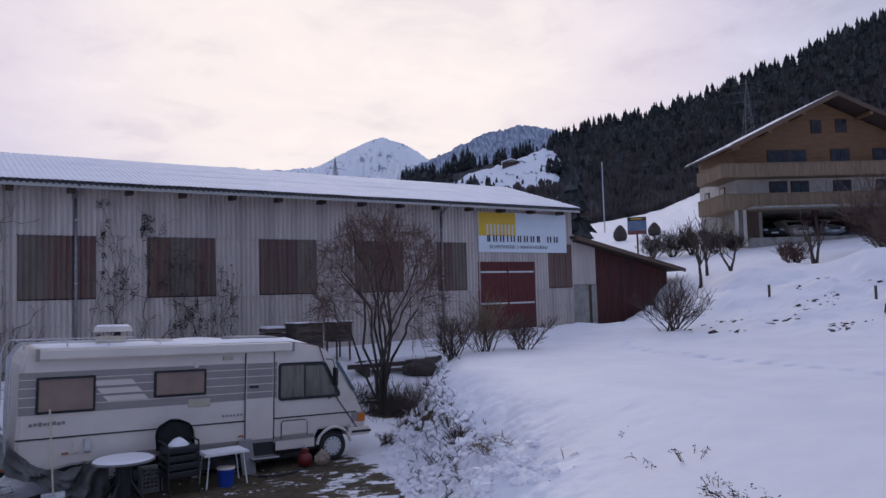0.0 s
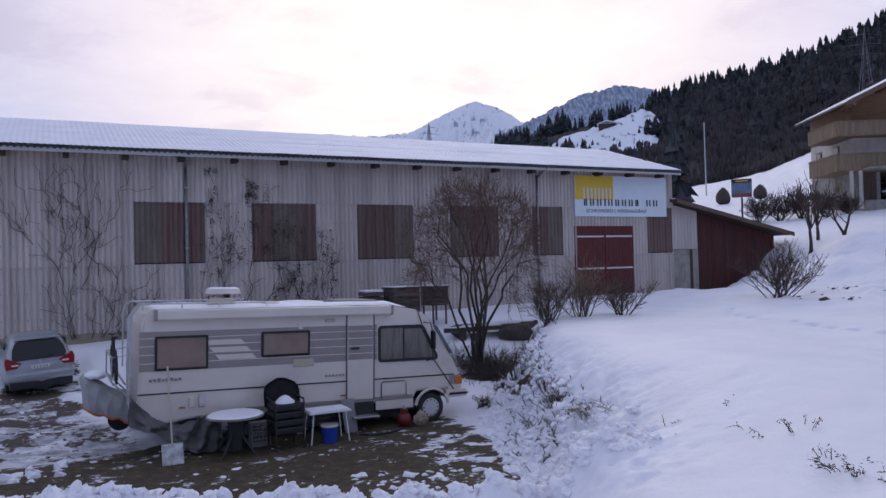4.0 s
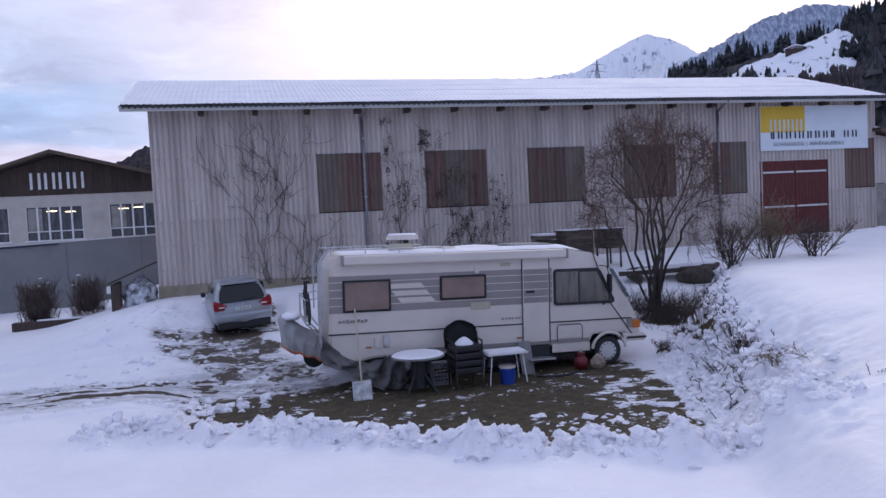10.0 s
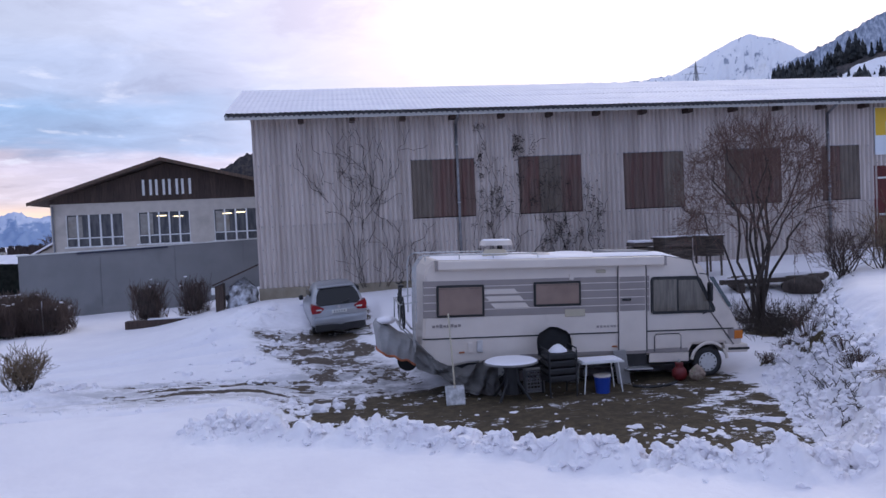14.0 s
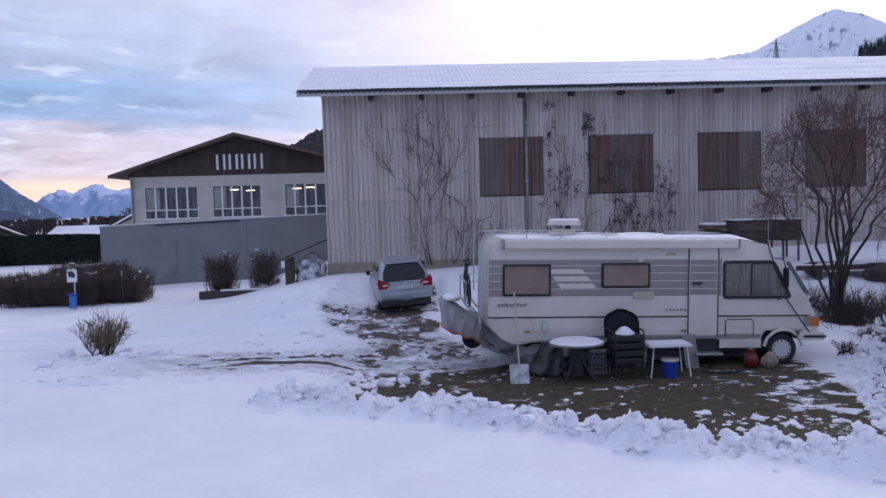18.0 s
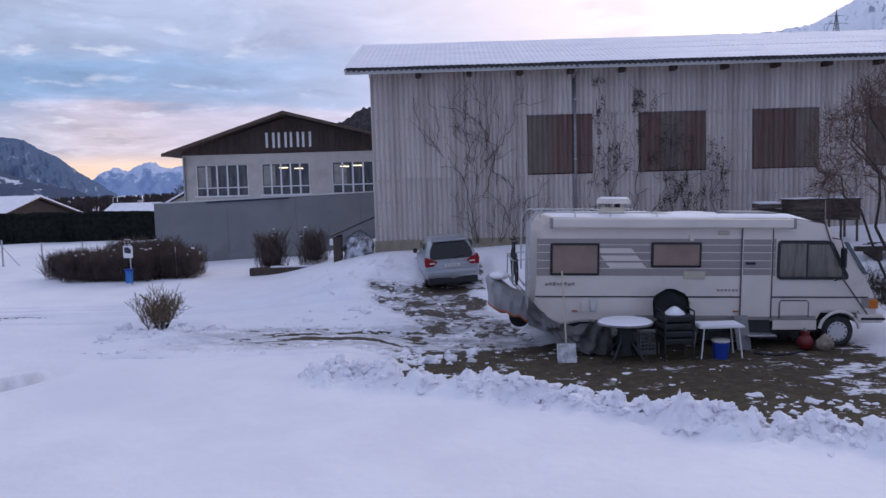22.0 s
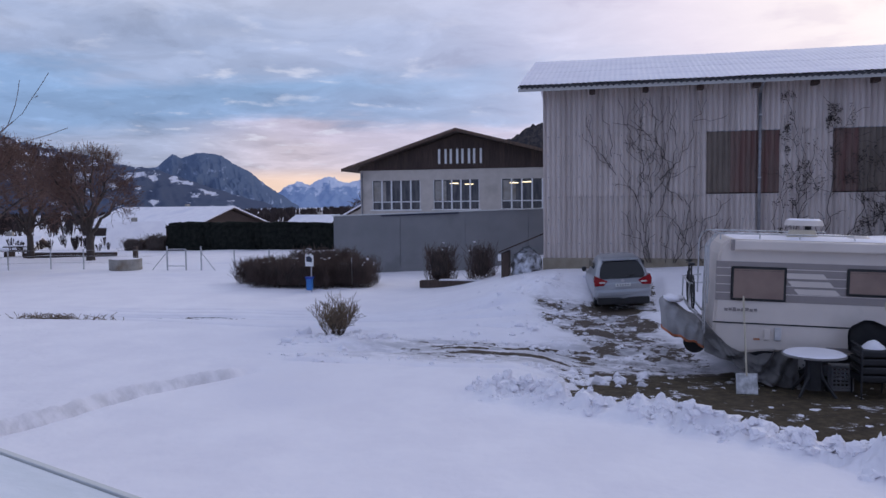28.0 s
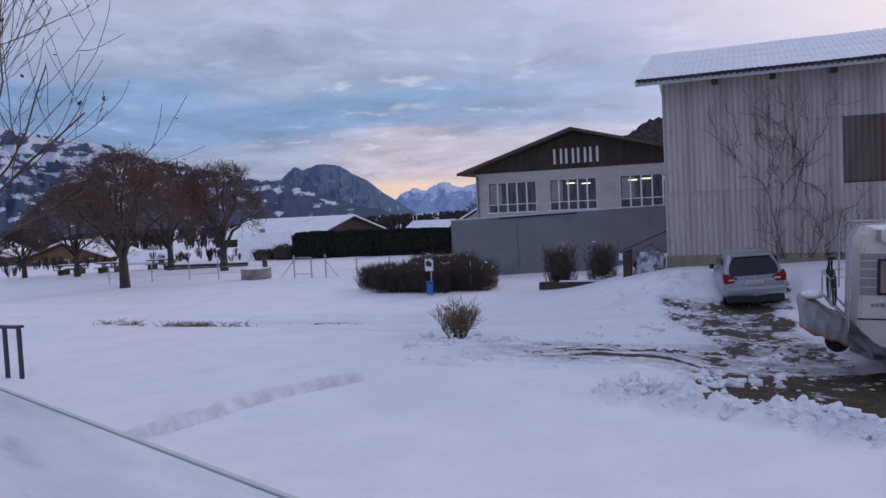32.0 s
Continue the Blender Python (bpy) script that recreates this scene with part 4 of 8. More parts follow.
for x, zb in ((4.19, 1.45), (18.08, 1.95)):
    dp = thing("downpipe", "grey zinc downpipe on the hall wall", "downpipe", (x, HY - 0.09, 0), group="downpipes of the hall")
    part("pipe", cyl((0, 0, zb), (0, 0, 6.95), 0.05, n=10), M["zinc"], dp, smooth=True)
    part("bend", cyl((0, 0, 6.93), (0, -0.72, 7.25), 0.05, n=10), M["zinc"], dp, smooth=True)
    for z in (2.4, 4.2, 6.2):
        part("bracket", cyl((0, 0, z), (0, 0, z + 0.05), 0.062, n=10), M["galv"], dp)

# grey panel bay and red shed right of the hall
bay = thing("wall_bay", "pale boarded bay between hall and shed with grey lower panel", "wall", (25.47, HY + 0.12, 0), kind="structure")
part("upper_panel", prism([(0, 3.85), (1.6, 3.85), (1.6, 5.62), (0, 5.92)], 0, 0.2), M["eternit"], bay)
part("lower_panel", box(0, -0.03, 1.6, 1.6, 0.2, 3.86), M["boards"], bay, "weathered grey lower boards")
for k in range(9):
    part("board", box(0.02 + k * 0.175, -0.055, 1.65, 0.185 + k * 0.175, -0.032, 3.84), M["darkwood"] if k == 6 else M["concrete"], bay)
for k in range(8):
    part("board", prism([(0.01 + k * 0.2, 3.88), (0.195 + k * 0.2, 3.88), (0.195 + k * 0.2, 5.87 - k * 0.038), (0.01 + k * 0.2, 5.90 - k * 0.038)], -0.025, -0.002), M["eternit"], bay)
shed = thing("shed", "dark red boarded lean-to shed with sloping roof", "shed", (27.05, HY + 0.2, 0))
SHW = 5.25
part("wall", prism([(0, 1.6), (SHW, 2.4), (SHW, 4.50), (0, 5.58)], 0.03, 0.2), M["darkred"], shed)
part("side_wall", box(SHW - 0.15, 0.2, 2.0, SHW, 6, 4.5), M["darkred"], shed)
for k in range(32):
    x = k * SHW / 32
    part("board", prism([(x + 0.006, 1.65), (x + SHW / 32 - 0.006, 1.65), (x + SHW / 32 - 0.006, 5.56 - (x + 0.16) * 0.205), (x + 0.006, 5.56 - x * 0.205)], 0.0, 0.028), M["darkred"], shed)
RX0, RX1, RZ0, RZ1 = -1.75, SHW + 0.62, 6.01, 4.45
rf = part("roof", prism([(RX0, RZ0), (RX1, RZ1), (RX1, RZ1 + 0.12), (RX0, RZ0 + 0.12)], -0.7, 6.5), M["darkwood"], shed, "dark sloping roof")
part("snow_cover", prism([(RX0 + 0.1, RZ0 + 0.11), (RX1 - 0.05, RZ1 + 0.14), (RX1 - 0.05, RZ1 + 0.19), (RX0 + 0.1, RZ0 + 0.18)], -0.4, 6.4), M["snow"], rf)
part("fascia", prism([(RX0, RZ0 - 0.06), (RX1, RZ1 - 0.06), (RX1, RZ1 + 0.13), (RX0, RZ0 + 0.13)], -0.73, -0.70), M["boards"], rf, "weathered verge board")
ramp = thing("snow_covered_slab", "tilted snow-covered slab beside the shed", "slab", (29.2, 25.3, 2.0), 20)
part("slab", prism([(-1.2, -0.3), (1.2, -0.3), (1.4, 0.75), (0.2, 0.75)], -0.6, 0.6, bevel=0.03), M["snow"], ramp)

# ---- the white workshop with dark gable, and the grey wall before it ----
M["render"] = mat("white render", (0.52, 0.47, 0.41), (0.60, 0.545, 0.48), 2, 0.9, bump=0.1, stain=(0.45, 0.41, 0.355))
M["pane"] = mat("dim window glass", (0.045, 0.045, 0.05), (0.13, 0.125, 0.12), 1.6, 0.08, stretch=(3, 1, 0.6), spec=0.6)
lamp_m = bpy.data.materials.new("fluorescent lamp"); lamp_m.use_nodes = True
lamp_m.node_tree.nodes["Principled BSDF"].inputs["Emission Color"].default_value = (1.0, 0.80, 0.45, 1)
lamp_m.node_tree.nodes["Principled BSDF"].inputs["Emission Strength"].default_value = 2.2
M["wallgrey"] = mat("grey sheet wall", (0.215, 0.218, 0.222), (0.245, 0.248, 0.252), 0.7, 0.6, stain=(0.195, 0.198, 0.203))
ws = thing("workshop", "low white workshop with dark timber gable and window bands", "workshop", (-9.45, 45, 0))
W0, W1, WT = -6.1, 8.5, 5.55
WW = [(-5.35, -2.35), (-1.55, 1.22), (2.52, 5.5)]
wb = bmesh.new()
box(W0, 0.0, 0.2, W1, 0.3, 3.2, wb)
box(W0, 0.0, 4.92, W1, 0.3, WT, wb)
edges = [W0] + [e for w in WW for e in w] + [W1]
for a, b in zip(edges[::2], edges[1::2]):
    box(a, 0.0, 3.2, b, 0.3, 4.92, wb)
part("wall", wb, M["render"], ws)
part("side_wall", box(W0, 0.3, 0.2, W0 + 0.3, 14, WT), M["render"], ws)
part("side_wall", box(W1 - 0.3, 0.3, 0.2, W1, 14, WT), M["render"], ws)
part("floor", box(W0, 0.3, 3.0, W1, 14, 3.1), M["concrete"], ws)
part("back_wall", box(W0, 8, 3.1, W1, 8.2, WT), M["render"], ws)
part("inner_ceiling", box(W0, 0.3, 5.4, W1, 8, 5.5), M["render"], ws)
for a, b in WW:
    win = part("window", box(a, 0.08, 3.2, b, 0.11, 4.92), M["pane"], ws, "multi-paned window with white bars")
    gl = win
    n = 5
    for i in range(n + 1):
        x = a + (b - a) * i / n
        part("mullion", box(x - 0.045, 0.02, 3.2, x + 0.045, 0.075, 4.92), M["white"], gl)
    part("transom", box(a, 0.03, 3.62, b, 0.07, 3.68), M["white"], gl)
    part("sill", box(a - 0.1, -0.08, 3.12, b + 0.1, 0.02, 3.2), M["white"], gl)
    part("curtain", box(a + 0.1, 0.06, 3.7, a + (b - a) * 0.28, 0.075, 4.85), M["concrete"], gl)
for x, z in ((-0.55, 4.68), (0.35, 4.62), (3.0, 4.66), (3.75, 4.7), (4.9, 4.68)):
    part("lamp", box(x, 0.055, z, x + 0.5, 0.078, z + 0.055), lamp_m, ws, "glowing fluorescent lamp behind glass")
gm_ = part("gable", prism([(W0 - 0.1, WT), (W1 + 0.1, WT), (W1 + 0.1, 5.62), (0, 7.62), (W0 - 0.1, 5.62)], -0.03, 0.25), M["darkwood"], ws, "dark brown timber gable")
for k in range(48):
    x = W0 + k * (W1 - W0) / 48
    xm = x + 0.15
    top = 7.55 - abs(xm) * (1.95 / 6.9 if xm < 0 else 1.95 / 8.6)
    part("board", box(x + 0.008, -0.055, WT + 0.02, x + (W1 - W0) / 48 - 0.008, -0.032, max(top, WT + 0.05)), M["darkwood"], gm_)
rf = part("roof", prism([(-6.95, 5.50), (0, 7.72), (9.2, 5.32), (9.2, 5.42), (0, 7.84), (-6.95, 5.62)], -0.9, 15), M["darkwood"], ws)
part("snow_cover", prism([(-6.8, 5.67), (0, 7.85), (9.0, 5.47), (9.0, 5.50), (0, 7.89), (-6.8, 5.70)], -0.2, 14.8), M["snow"], rf)
part("verge", prism([(-6.98, 5.47), (0, 7.69), (0, 7.87), (-6.98, 5.65)], -0.93, -0.90), M["boards"], rf)
part("verge", prism([(0, 7.69), (9.2, 5.29), (9.2, 5.47), (0, 7.87)], -0.93, -0.90), M["boards"], rf)
for k in range(4):
    x = -1.22 + k * 0.70
    emb = part("emblem", box(x, -0.10, 5.86, x + 0.13, -0.057, 6.72), M["white"], gm_, "white upright bars of the firm's emblem")
    part("bar", box(x + 0.39, -0.10, 5.86, x + 0.52, -0.057, 6.72), M["white"], emb)
part("downpipe", cyl((W0 + 0.12, -0.08, 1), (W0 + 0.12, -0.08, 5.45), 0.05, n=8), M["zinc"], ws)

gw = thing("wall_grey", "tall grey sheet wall with snow along its foot", "wall", (-13.15, 34.2, 0), math.degrees(math.atan2(3.9, 9.8)), kind="structure")
GL = 15.5
bm = prism([(0, -0.3), (GL, -0.3), (GL, 3.35), (0, 2.97)], 0, 0.15)
part("core", bm, M["wallgrey"], gw)
for k in range(5):
    x = k * 3.1
    part("sheet", prism([(x + 0.012, 0.0), (x + 3.088, 0.0), (x + 3.088, 2.95 + (x + 3.1) * 0.0245), (x + 0.012, 2.95 + x * 0.0245)], -0.03, -0.002), M["wallgrey"], gw)
part("coping", prism([(-0.05, 2.96), (GL, 3.34), (GL, 3.40), (-0.05, 3.02)], -0.06, 0.2), M["palegrey"], gw, "pale coping strip")
part("dark_strip", prism([(2.2, 2.93), (5.9, 3.02), (5.9, 3.10), (2.2, 3.01)], -0.075, -0.035), M["ink"], gw)

# ---- motorhome ----
M["gelcoat"] = mat("aged white gelcoat", (0.665, 0.59, 0.525), (0.745, 0.668, 0.595), 0.9, 0.35, stain=(0.56, 0.495, 0.44), stain_scale=1.3, stain_at=(0.6, 0.8))
M["band"] = mat("grey-beige band", (0.275, 0.238, 0.225), (0.32, 0.278, 0.26), 1.2, 0.4)
M["seal"] = mat("dark grey rubber seal", (0.07, 0.065, 0.065), (0.11, 0.10, 0.10), 5, 0.6)
M["rubber"] = mat("black rubber", (0.018, 0.018, 0.018), (0.03, 0.03, 0.03), 6, 0.65)
M["blind"] = mat("drawn window blind behind acrylic", (0.20, 0.135, 0.11), (0.26, 0.18, 0.145), 1.5, 0.12)
M["cabglass"] = mat("cab glass with curtain", (0.11, 0.10, 0.085), (0.20, 0.18, 0.15), 2.5, 0.06, stretch=(4, 1, 0.4))
M["windscreen"] = glass("windscreen glass", (0.10, 0.13, 0.14))
M["orange"] = mat("orange lamp", (0.55, 0.15, 0.02), (0.62, 0.20, 0.03), 5, 0.2)
M["marker"] = mat("faded amber reflector", (0.38, 0.13, 0.05), (0.44, 0.17, 0.07), 5, 0.3)
M["alu"] = mat("aluminium", (0.50, 0.50, 0.50), (0.6, 0.6, 0.6), 6, 0.35, 0.7)
M["tarp"] = mat("grey tarpaulin", (0.20, 0.192, 0.19), (0.32, 0.31, 0.305), 1.6, 0.7, bump=0.4, bscale=4)
M["hub"] = mat("white wheel cover", (0.55, 0.55, 0.54), (0.65, 0.65, 0.64), 6, 0.4)
M["blackpl"] = mat("black plastic", (0.012, 0.012, 0.013), (0.022, 0.022, 0.024), 4, 0.5)
M["cream"] = mat("cream plastic", (0.48, 0.42, 0.31), (0.52, 0.46, 0.35), 4, 0.5)

rv = thing("motorhome", "aged white motorhome with grey band and snowy roof", "motorhome", (0, 0, 0))
rv.matrix_world = Matrix.Translation((7.63, 15.8, 0.0)) @ pose(0, 0, 0, 0, 1.6, 0) @ Matrix.Translation((-6.08, 0, 0))
RW = 2.2
side = [(0.03, 0.50), (0.0, 0.75), (0.06, 2.30), (0.12, 2.50), (0.26, 2.60), (5.10, 2.58), (5.70, 2.48), (5.93, 2.36), (6.06, 2.16), (6.58, 1.42), (6.78, 1.02), (6.83, 0.72), (6.78, 0.56), (6.50, 0.56), (6.42, 0.70), (5.72, 0.70), (5.62, 0.52), (0.9, 0.50), (0.5, 0.42)]
part("body", prism(side, 0.0, RW, bevel=0.05), M["gelcoat"], rv)
part("band", box(0.03, -0.006, 1.44, 4.77, 0.02, 2.18), M["band"], rv, "grey-beige stripe along the side")
for z in (1.58, 1.74, 1.90, 2.05):
    part("pinstripe", box(0.035, -0.010, z, 4.765, -0.0065, z + 0.014), M["gelcoat"], rv)
for i in range(3):
    z = 1.60 + i * 0.145
    x = 1.49 - i * 0.11
    part("flash", prism([(x, z), (x + 0.72, z), (x + 0.63, z + 0.10), (x - 0.09, z + 0.10)], -0.014, -0.0105), M["gelcoat"], rv)
part("belt_line", box(0.0, -0.014, 1.005, 6.62, -0.001, 1.03), M["rubber"], rv, "dark belt moulding")
part("skirt", box(2.0, -0.012, 0.56, 5.6, 0.01, 0.64), M["band"], rv)


def rv_window(x0, z0, x1, z1, glassm, label):
    w = part("window", box(x0, -0.035, z0, x1, -0.004, z1, bevel=0.03), M["rubber"], rv, label)
    part("pane", box(x0 + 0.045, -0.045, z0 + 0.045, x1 - 0.045, -0.037, z1 - 0.075), glassm, w)
    part("blind_rail", box(x0 + 0.045, -0.047, z1 - 0.07, x1 - 0.045, -0.038, z1 - 0.045), M["blind"], w)
    return w


rv_window(0.30, 1.45, 1.27, 2.09, M["blind"], "dark-framed side window with closed blind")
rv_window(2.30, 1.61, 3.29, 2.11, M["blind"], "dark-framed side window with closed blind")
dr = part("door", box(4.10, -0.022, 0.62, 4.69, -0.003, 2.44, bevel=0.012), M["gelcoat"], rv, "entrance door with grey band")
part("door_band", box(4.12, -0.027, 1.46, 4.67, -0.0225, 2.17), M["band"], dr)
for z in (1.58, 1.74, 1.90, 2.05):
    part("pinstripe", box(4.12, -0.031, z, 4.67, -0.0275, z + 0.014), M["gelcoat"], dr)
tb = Tubes(6)
tb.path([(4.09, -0.02, 0.60), (4.09, -0.02, 2.34), (4.10, -0.02, 2.40), (4.14, -0.02, 2.45), (4.19, -0.02, 2.465), (4.60, -0.02, 2.465), (4.66, -0.02, 2.45), (4.69, -0.02, 2.40), (4.70, -0.02, 2.34), (4.70, -0.02, 0.60)], [0.013] * 10)
tb.ob("seal", M["seal"], dr, )
part("handle", box(4.17, -0.05, 1.67, 4.36, -0.023, 1.72, bevel=0.01), M["blackpl"], dr, "black door handle")
# cab side window, following the raked pillar
cw = part("cab_window", prism([(4.86, 1.37), (6.17, 1.37), (6.21, 1.40), (6.21, 1.46), (5.90, 2.08), (5.85, 2.13), (5.78, 2.15), (4.87, 2.15), (4.82, 2.13), (4.80, 2.08), (4.80, 1.43), (4.82, 1.39)], -0.03, -0.003), M["rubber"], rv, "raked cab side window with curtain")
part("pane", prism([(4.88, 1.43), (5.36, 1.43), (5.36, 2.09), (4.88, 2.09), (4.85, 2.06), (4.85, 1.46)], -0.038, -0.031), M["cabglass"], cw)
part("pane", prism([(5.40, 1.43), (6.13, 1.43), (5.80, 2.07), (5.40, 2.07)], -0.038, -0.031), M["cabglass"], cw)
ws_ = bmesh.new()
q = [(6.085, 2.15), (6.59, 1.44)]
vs = [ws_.verts.new(p) for p in ((q[0][0] + 0.006, 0.16, q[0][1]), (q[1][0] + 0.006, 0.12, q[1][1]), (q[1][0] + 0.006, RW - 0.12, q[1][1]), (q[0][0] + 0.006, RW - 0.16, q[0][1]))]
ws_.faces.new(vs)
bmesh.ops.solidify(ws_, geom=ws_.faces[:], thickness=-0.02)
part("windscreen", ws_, M["windscreen"], rv, "raked windscreen")
part("corner_glass", prism([(6.10, 2.12), (6.19, 2.12), (6.60, 1.48), (6.52, 1.48)], -0.008, 0.02), M["windscreen"], rv)
tb = Tubes(6); tb.path([(5.70, -0.02, 2.52), (6.1, -0.02, 1.40), (6.62, -0.02, 0.68)], [0.012] * 3)
tb.ob("pillar_seam", M["seal"], rv)
mir = part("wing_mirror", box(6.00, -0.26, 1.62, 6.06, -0.08, 2.02, bevel=0.03), M["blackpl"], rv, "black wing mirror on arms")
for bent in ([(5.88, -0.0, 2.20), (5.98, -0.14, 2.18), (6.02, -0.17, 2.0)], [(5.95, 0.0, 1.34), (6.02, -0.15, 1.42), (6.03, -0.17, 1.65)]):
    tb = Tubes(6); tb.path(bent, [0.012] * 3)
    tb.ob("arm", M["blackpl"], mir)
part("front_band", box(6.5, -0.008, 0.80, 6.80, 0.02, 1.0), M["band"], rv)
lamp_ = part("front_lamp", box(6.64, -0.018, 0.79, 6.83, 0.25, 0.97, bevel=0.015), M["orange"], rv, "orange indicator lamp")
part("bumper", box(6.42, -0.02, 0.50, 6.95, RW + 0.02, 0.68, bevel=0.04), M["gelcoat"], rv, "pale front bumper")
part("bumper_strip", box(6.5, -0.03, 0.56, 6.97, -0.021, 0.61), M["rubber"], rv)
part("hatch", box(4.88, -0.012, 0.66, 5.44, -0.002, 0.94, bevel=0.02), M["gelcoat"], rv, "service hatch")
tb = Tubes(5); tb.path([(4.87, -0.012, 0.58), (4.87, -0.012, 0.9), (4.91, -0.012, 0.95), (5.41, -0.012, 0.95), (5.45, -0.012, 0.9), (5.45, -0.012, 0.62)], [0.012] * 6); tb.ob("hatch_seal", M["seal"], rv)
part("locker_flap", box(4.75, -0.015, 0.36, 5.62, 0.02, 0.55, bevel=0.01), M["gelcoat"], rv)
part("underbody", box(0.3, 0.15, 0.28, 6.2, RW - 0.15, 0.52), M["blackpl"], rv)
arch = Tubes(6)
arch.path([(6.08 + 0.40 * math.cos(a), -0.012, 0.33 + 0.40 * math.sin(a)) for a in np.linspace(0.15, math.pi - 0.15, 13)], [0.035] * 13)
arch.ob("wheel_arch", M["gelcoat"], rv)
part("arch_liner", cyl((6.08, 0.30, 0.33), (6.08, 0.6, 0.33), 0.40, n=24), M["blackpl"], rv)


def wheel(parent, x, y, z, r, width, cover, flip=1):
    tyre = bmesh.new()
    prof = [(r * 0.62, 0.0), (r * 0.72, -0.015), (r * 0.93, -0.01), (r, 0.03), (r, width - 0.03), (r * 0.93, width)]
    n = 28
    rings = [[tyre.verts.new((x + a * math.cos(2 * math.pi * k / n), y + b * flip, z + a * math.sin(2 * math.pi * k / n))) for k in range(n)] for a, b in prof]
    for u, w in zip(rings, rings[1:]):
        for k in range(n):
            tyre.faces.new((u[k], u[(k + 1) % n], w[(k + 1) % n], w[k]))
    wh = part("wheel", tyre, M["rubber"], parent, "black tyre with wheel cover", smooth=True)
    rim = bmesh.new()
    prof = [(0.001, -0.012), (r * 0.22, -0.015), (r * 0.45, 0.0), (r * 0.60, -0.008), (r * 0.64, 0.01)]
    rings = [[rim.verts.new((x + a * math.cos(2 * math.pi * k / n), y + b * flip, z + a * math.sin(2 * math.pi * k / n))) for k in range(n)] for a, b in prof]
    for u, w in zip(rings, rings[1:]):
        for k in range(n):
            rim.faces.new((u[k], u[(k + 1) % n], w[(k + 1) % n], w[k]))
    part("rim", rim, cover, wh, smooth=True)
    for k in range(12):
        a = 2 * math.pi * k / 12
        cx, cz = x + r * 0.52 * math.cos(a), z + r * 0.52 * math.sin(a)
        part("vent_hole", cyl((cx, y - 0.008 * flip, cz), (cx, y + 0.01 * flip, cz), 0.018, n=6), M["blackpl"], wh)
    return wh


wheel(rv, 6.08, 0.06, 0.31, 0.325, 0.2, M["hub"])
wheel(rv, 1.5, 0.06, 0.36, 0.325, 0.2, M["hub"])
wheel(rv, 6.08, RW - 0.06, 0.31, 0.325, 0.2, M["hub"], -1)
wheel(rv, 1.5, RW - 0.06, 0.36, 0.325, 0.2, M["hub"], -1)
stp = part("step", box(4.16, -0.30, 0.27, 4.72, -0.02, 0.30, bevel=0.008), M["alu"], rv, "aluminium entrance step")
part("step_well", box(4.18, 0.0, 0.30, 4.70, 0.3, 0.62), M["blackpl"], rv)
# awning and roof fittings
aw = part("awning", box(0.31, -0.14, 2.40, 5.07, 0.02, 2.585, bevel=0.03), M["gelcoat"], rv, "rolled awning along the roof edge")
part("end_cap", box(0.28, -0.15, 2.39, 0.33, 0.03, 2.595, bevel=0.01), M["band"], aw)
part("end_cap", box(5.05, -0.15, 2.39, 5.10, 0.03, 2.595, bevel=0.01), M["band"], aw)
part("awning_light", box(3.62, -0.03, 2.26, 3.83, -0.005, 2.33, bevel=0.02), M["cream"], rv)
part("vent_grille", box(2.95, -0.02, 1.38, 3.38, -0.002, 1.53, bevel=0.01), M["cream"], rv, "cream ventilation grille")
part("vent_grille", box(2.92, -0.02, 0.74, 3.10, -0.002, 0.95, bevel=0.01), M["cream"], rv)
part("socket_box", box(0.92, -0.04, 0.72, 1.02, -0.002, 0.92, bevel=0.01), M["gelcoat"], rv)
part("flue", box(1.10, -0.05, 0.72, 1.22, -0.002, 0.96, bevel=0.015), M["alu"], rv)
for x in (0.74, 3.95):
    part("side_marker", box(x, -0.02, 0.71, x + 0.11, -0.002, 0.745), M["marker"], rv)
part("small_lamp", box(3.05, -0.04, 2.14, 3.14, -0.002, 2.26, bevel=0.01), M["gelcoat"], rv)
for i, wdt in enumerate((0.05, 0.05, 0.05, 0.04, 0.05, 0.04, 0.05)):
    part("script_bar", box(3.62 + i * 0.075, -0.016, 1.13, 3.62 + i * 0.075 + wdt, -0.0125, 1.175), M["band"], rv)
for i in range(8):
    part("script_bar", box(0.20 + i * 0.075, -0.016, 1.24 + 0.01 * (i % 2), 0.26 + i * 0.075, -0.0125, 1.29 + 0.01 * (i % 3)), M["band"], rv)
roofsnow = bmesh.new()
bmesh.ops.create_grid(roofsnow, x_segments=60, y_segments=20, size=0.5)
for vtx in roofsnow.verts:
    x, y = 0.35 + (vtx.co.x + 0.5) * 5.2, 0.06 + (vtx.co.y + 0.5) * (RW - 0.12)
    edge = min(1, (x - 0.35) / 0.3, (5.55 - x) / 0.4, (y - 0.06) / 0.15, (RW - 0.06 - y) / 0.15)
    vtx.co = (x, y, (2.595 if x < 5.1 else 2.595 - (x - 5.1) * 0.16) + max(0, edge) * 0.06 * (0.9 + 0.6 * noise.noise((x * 1.3, y * 1.3, 0))))
part("roof_snow", roofsnow, M["snow"], rv, "snow on the roof", smooth=True)
vent = part("roof_vent", cyl((1.62, 0.55, 2.58), (1.62, 0.55, 2.78), 0.30, 0.22, 20), M["cream"], rv, "domed roof vent", smooth=False)
dish = part("satellite_dome", cyl((1.72, 0.9, 2.86), (1.72, 0.9, 2.96), 0.36, 0.33, 28), M["gelcoat"], rv, "flat white antenna on a short mast")
part("mast", cyl((1.80, 0.9, 2.58), (1.80, 0.9, 2.88), 0.06, n=10), M["blackpl"], dish)
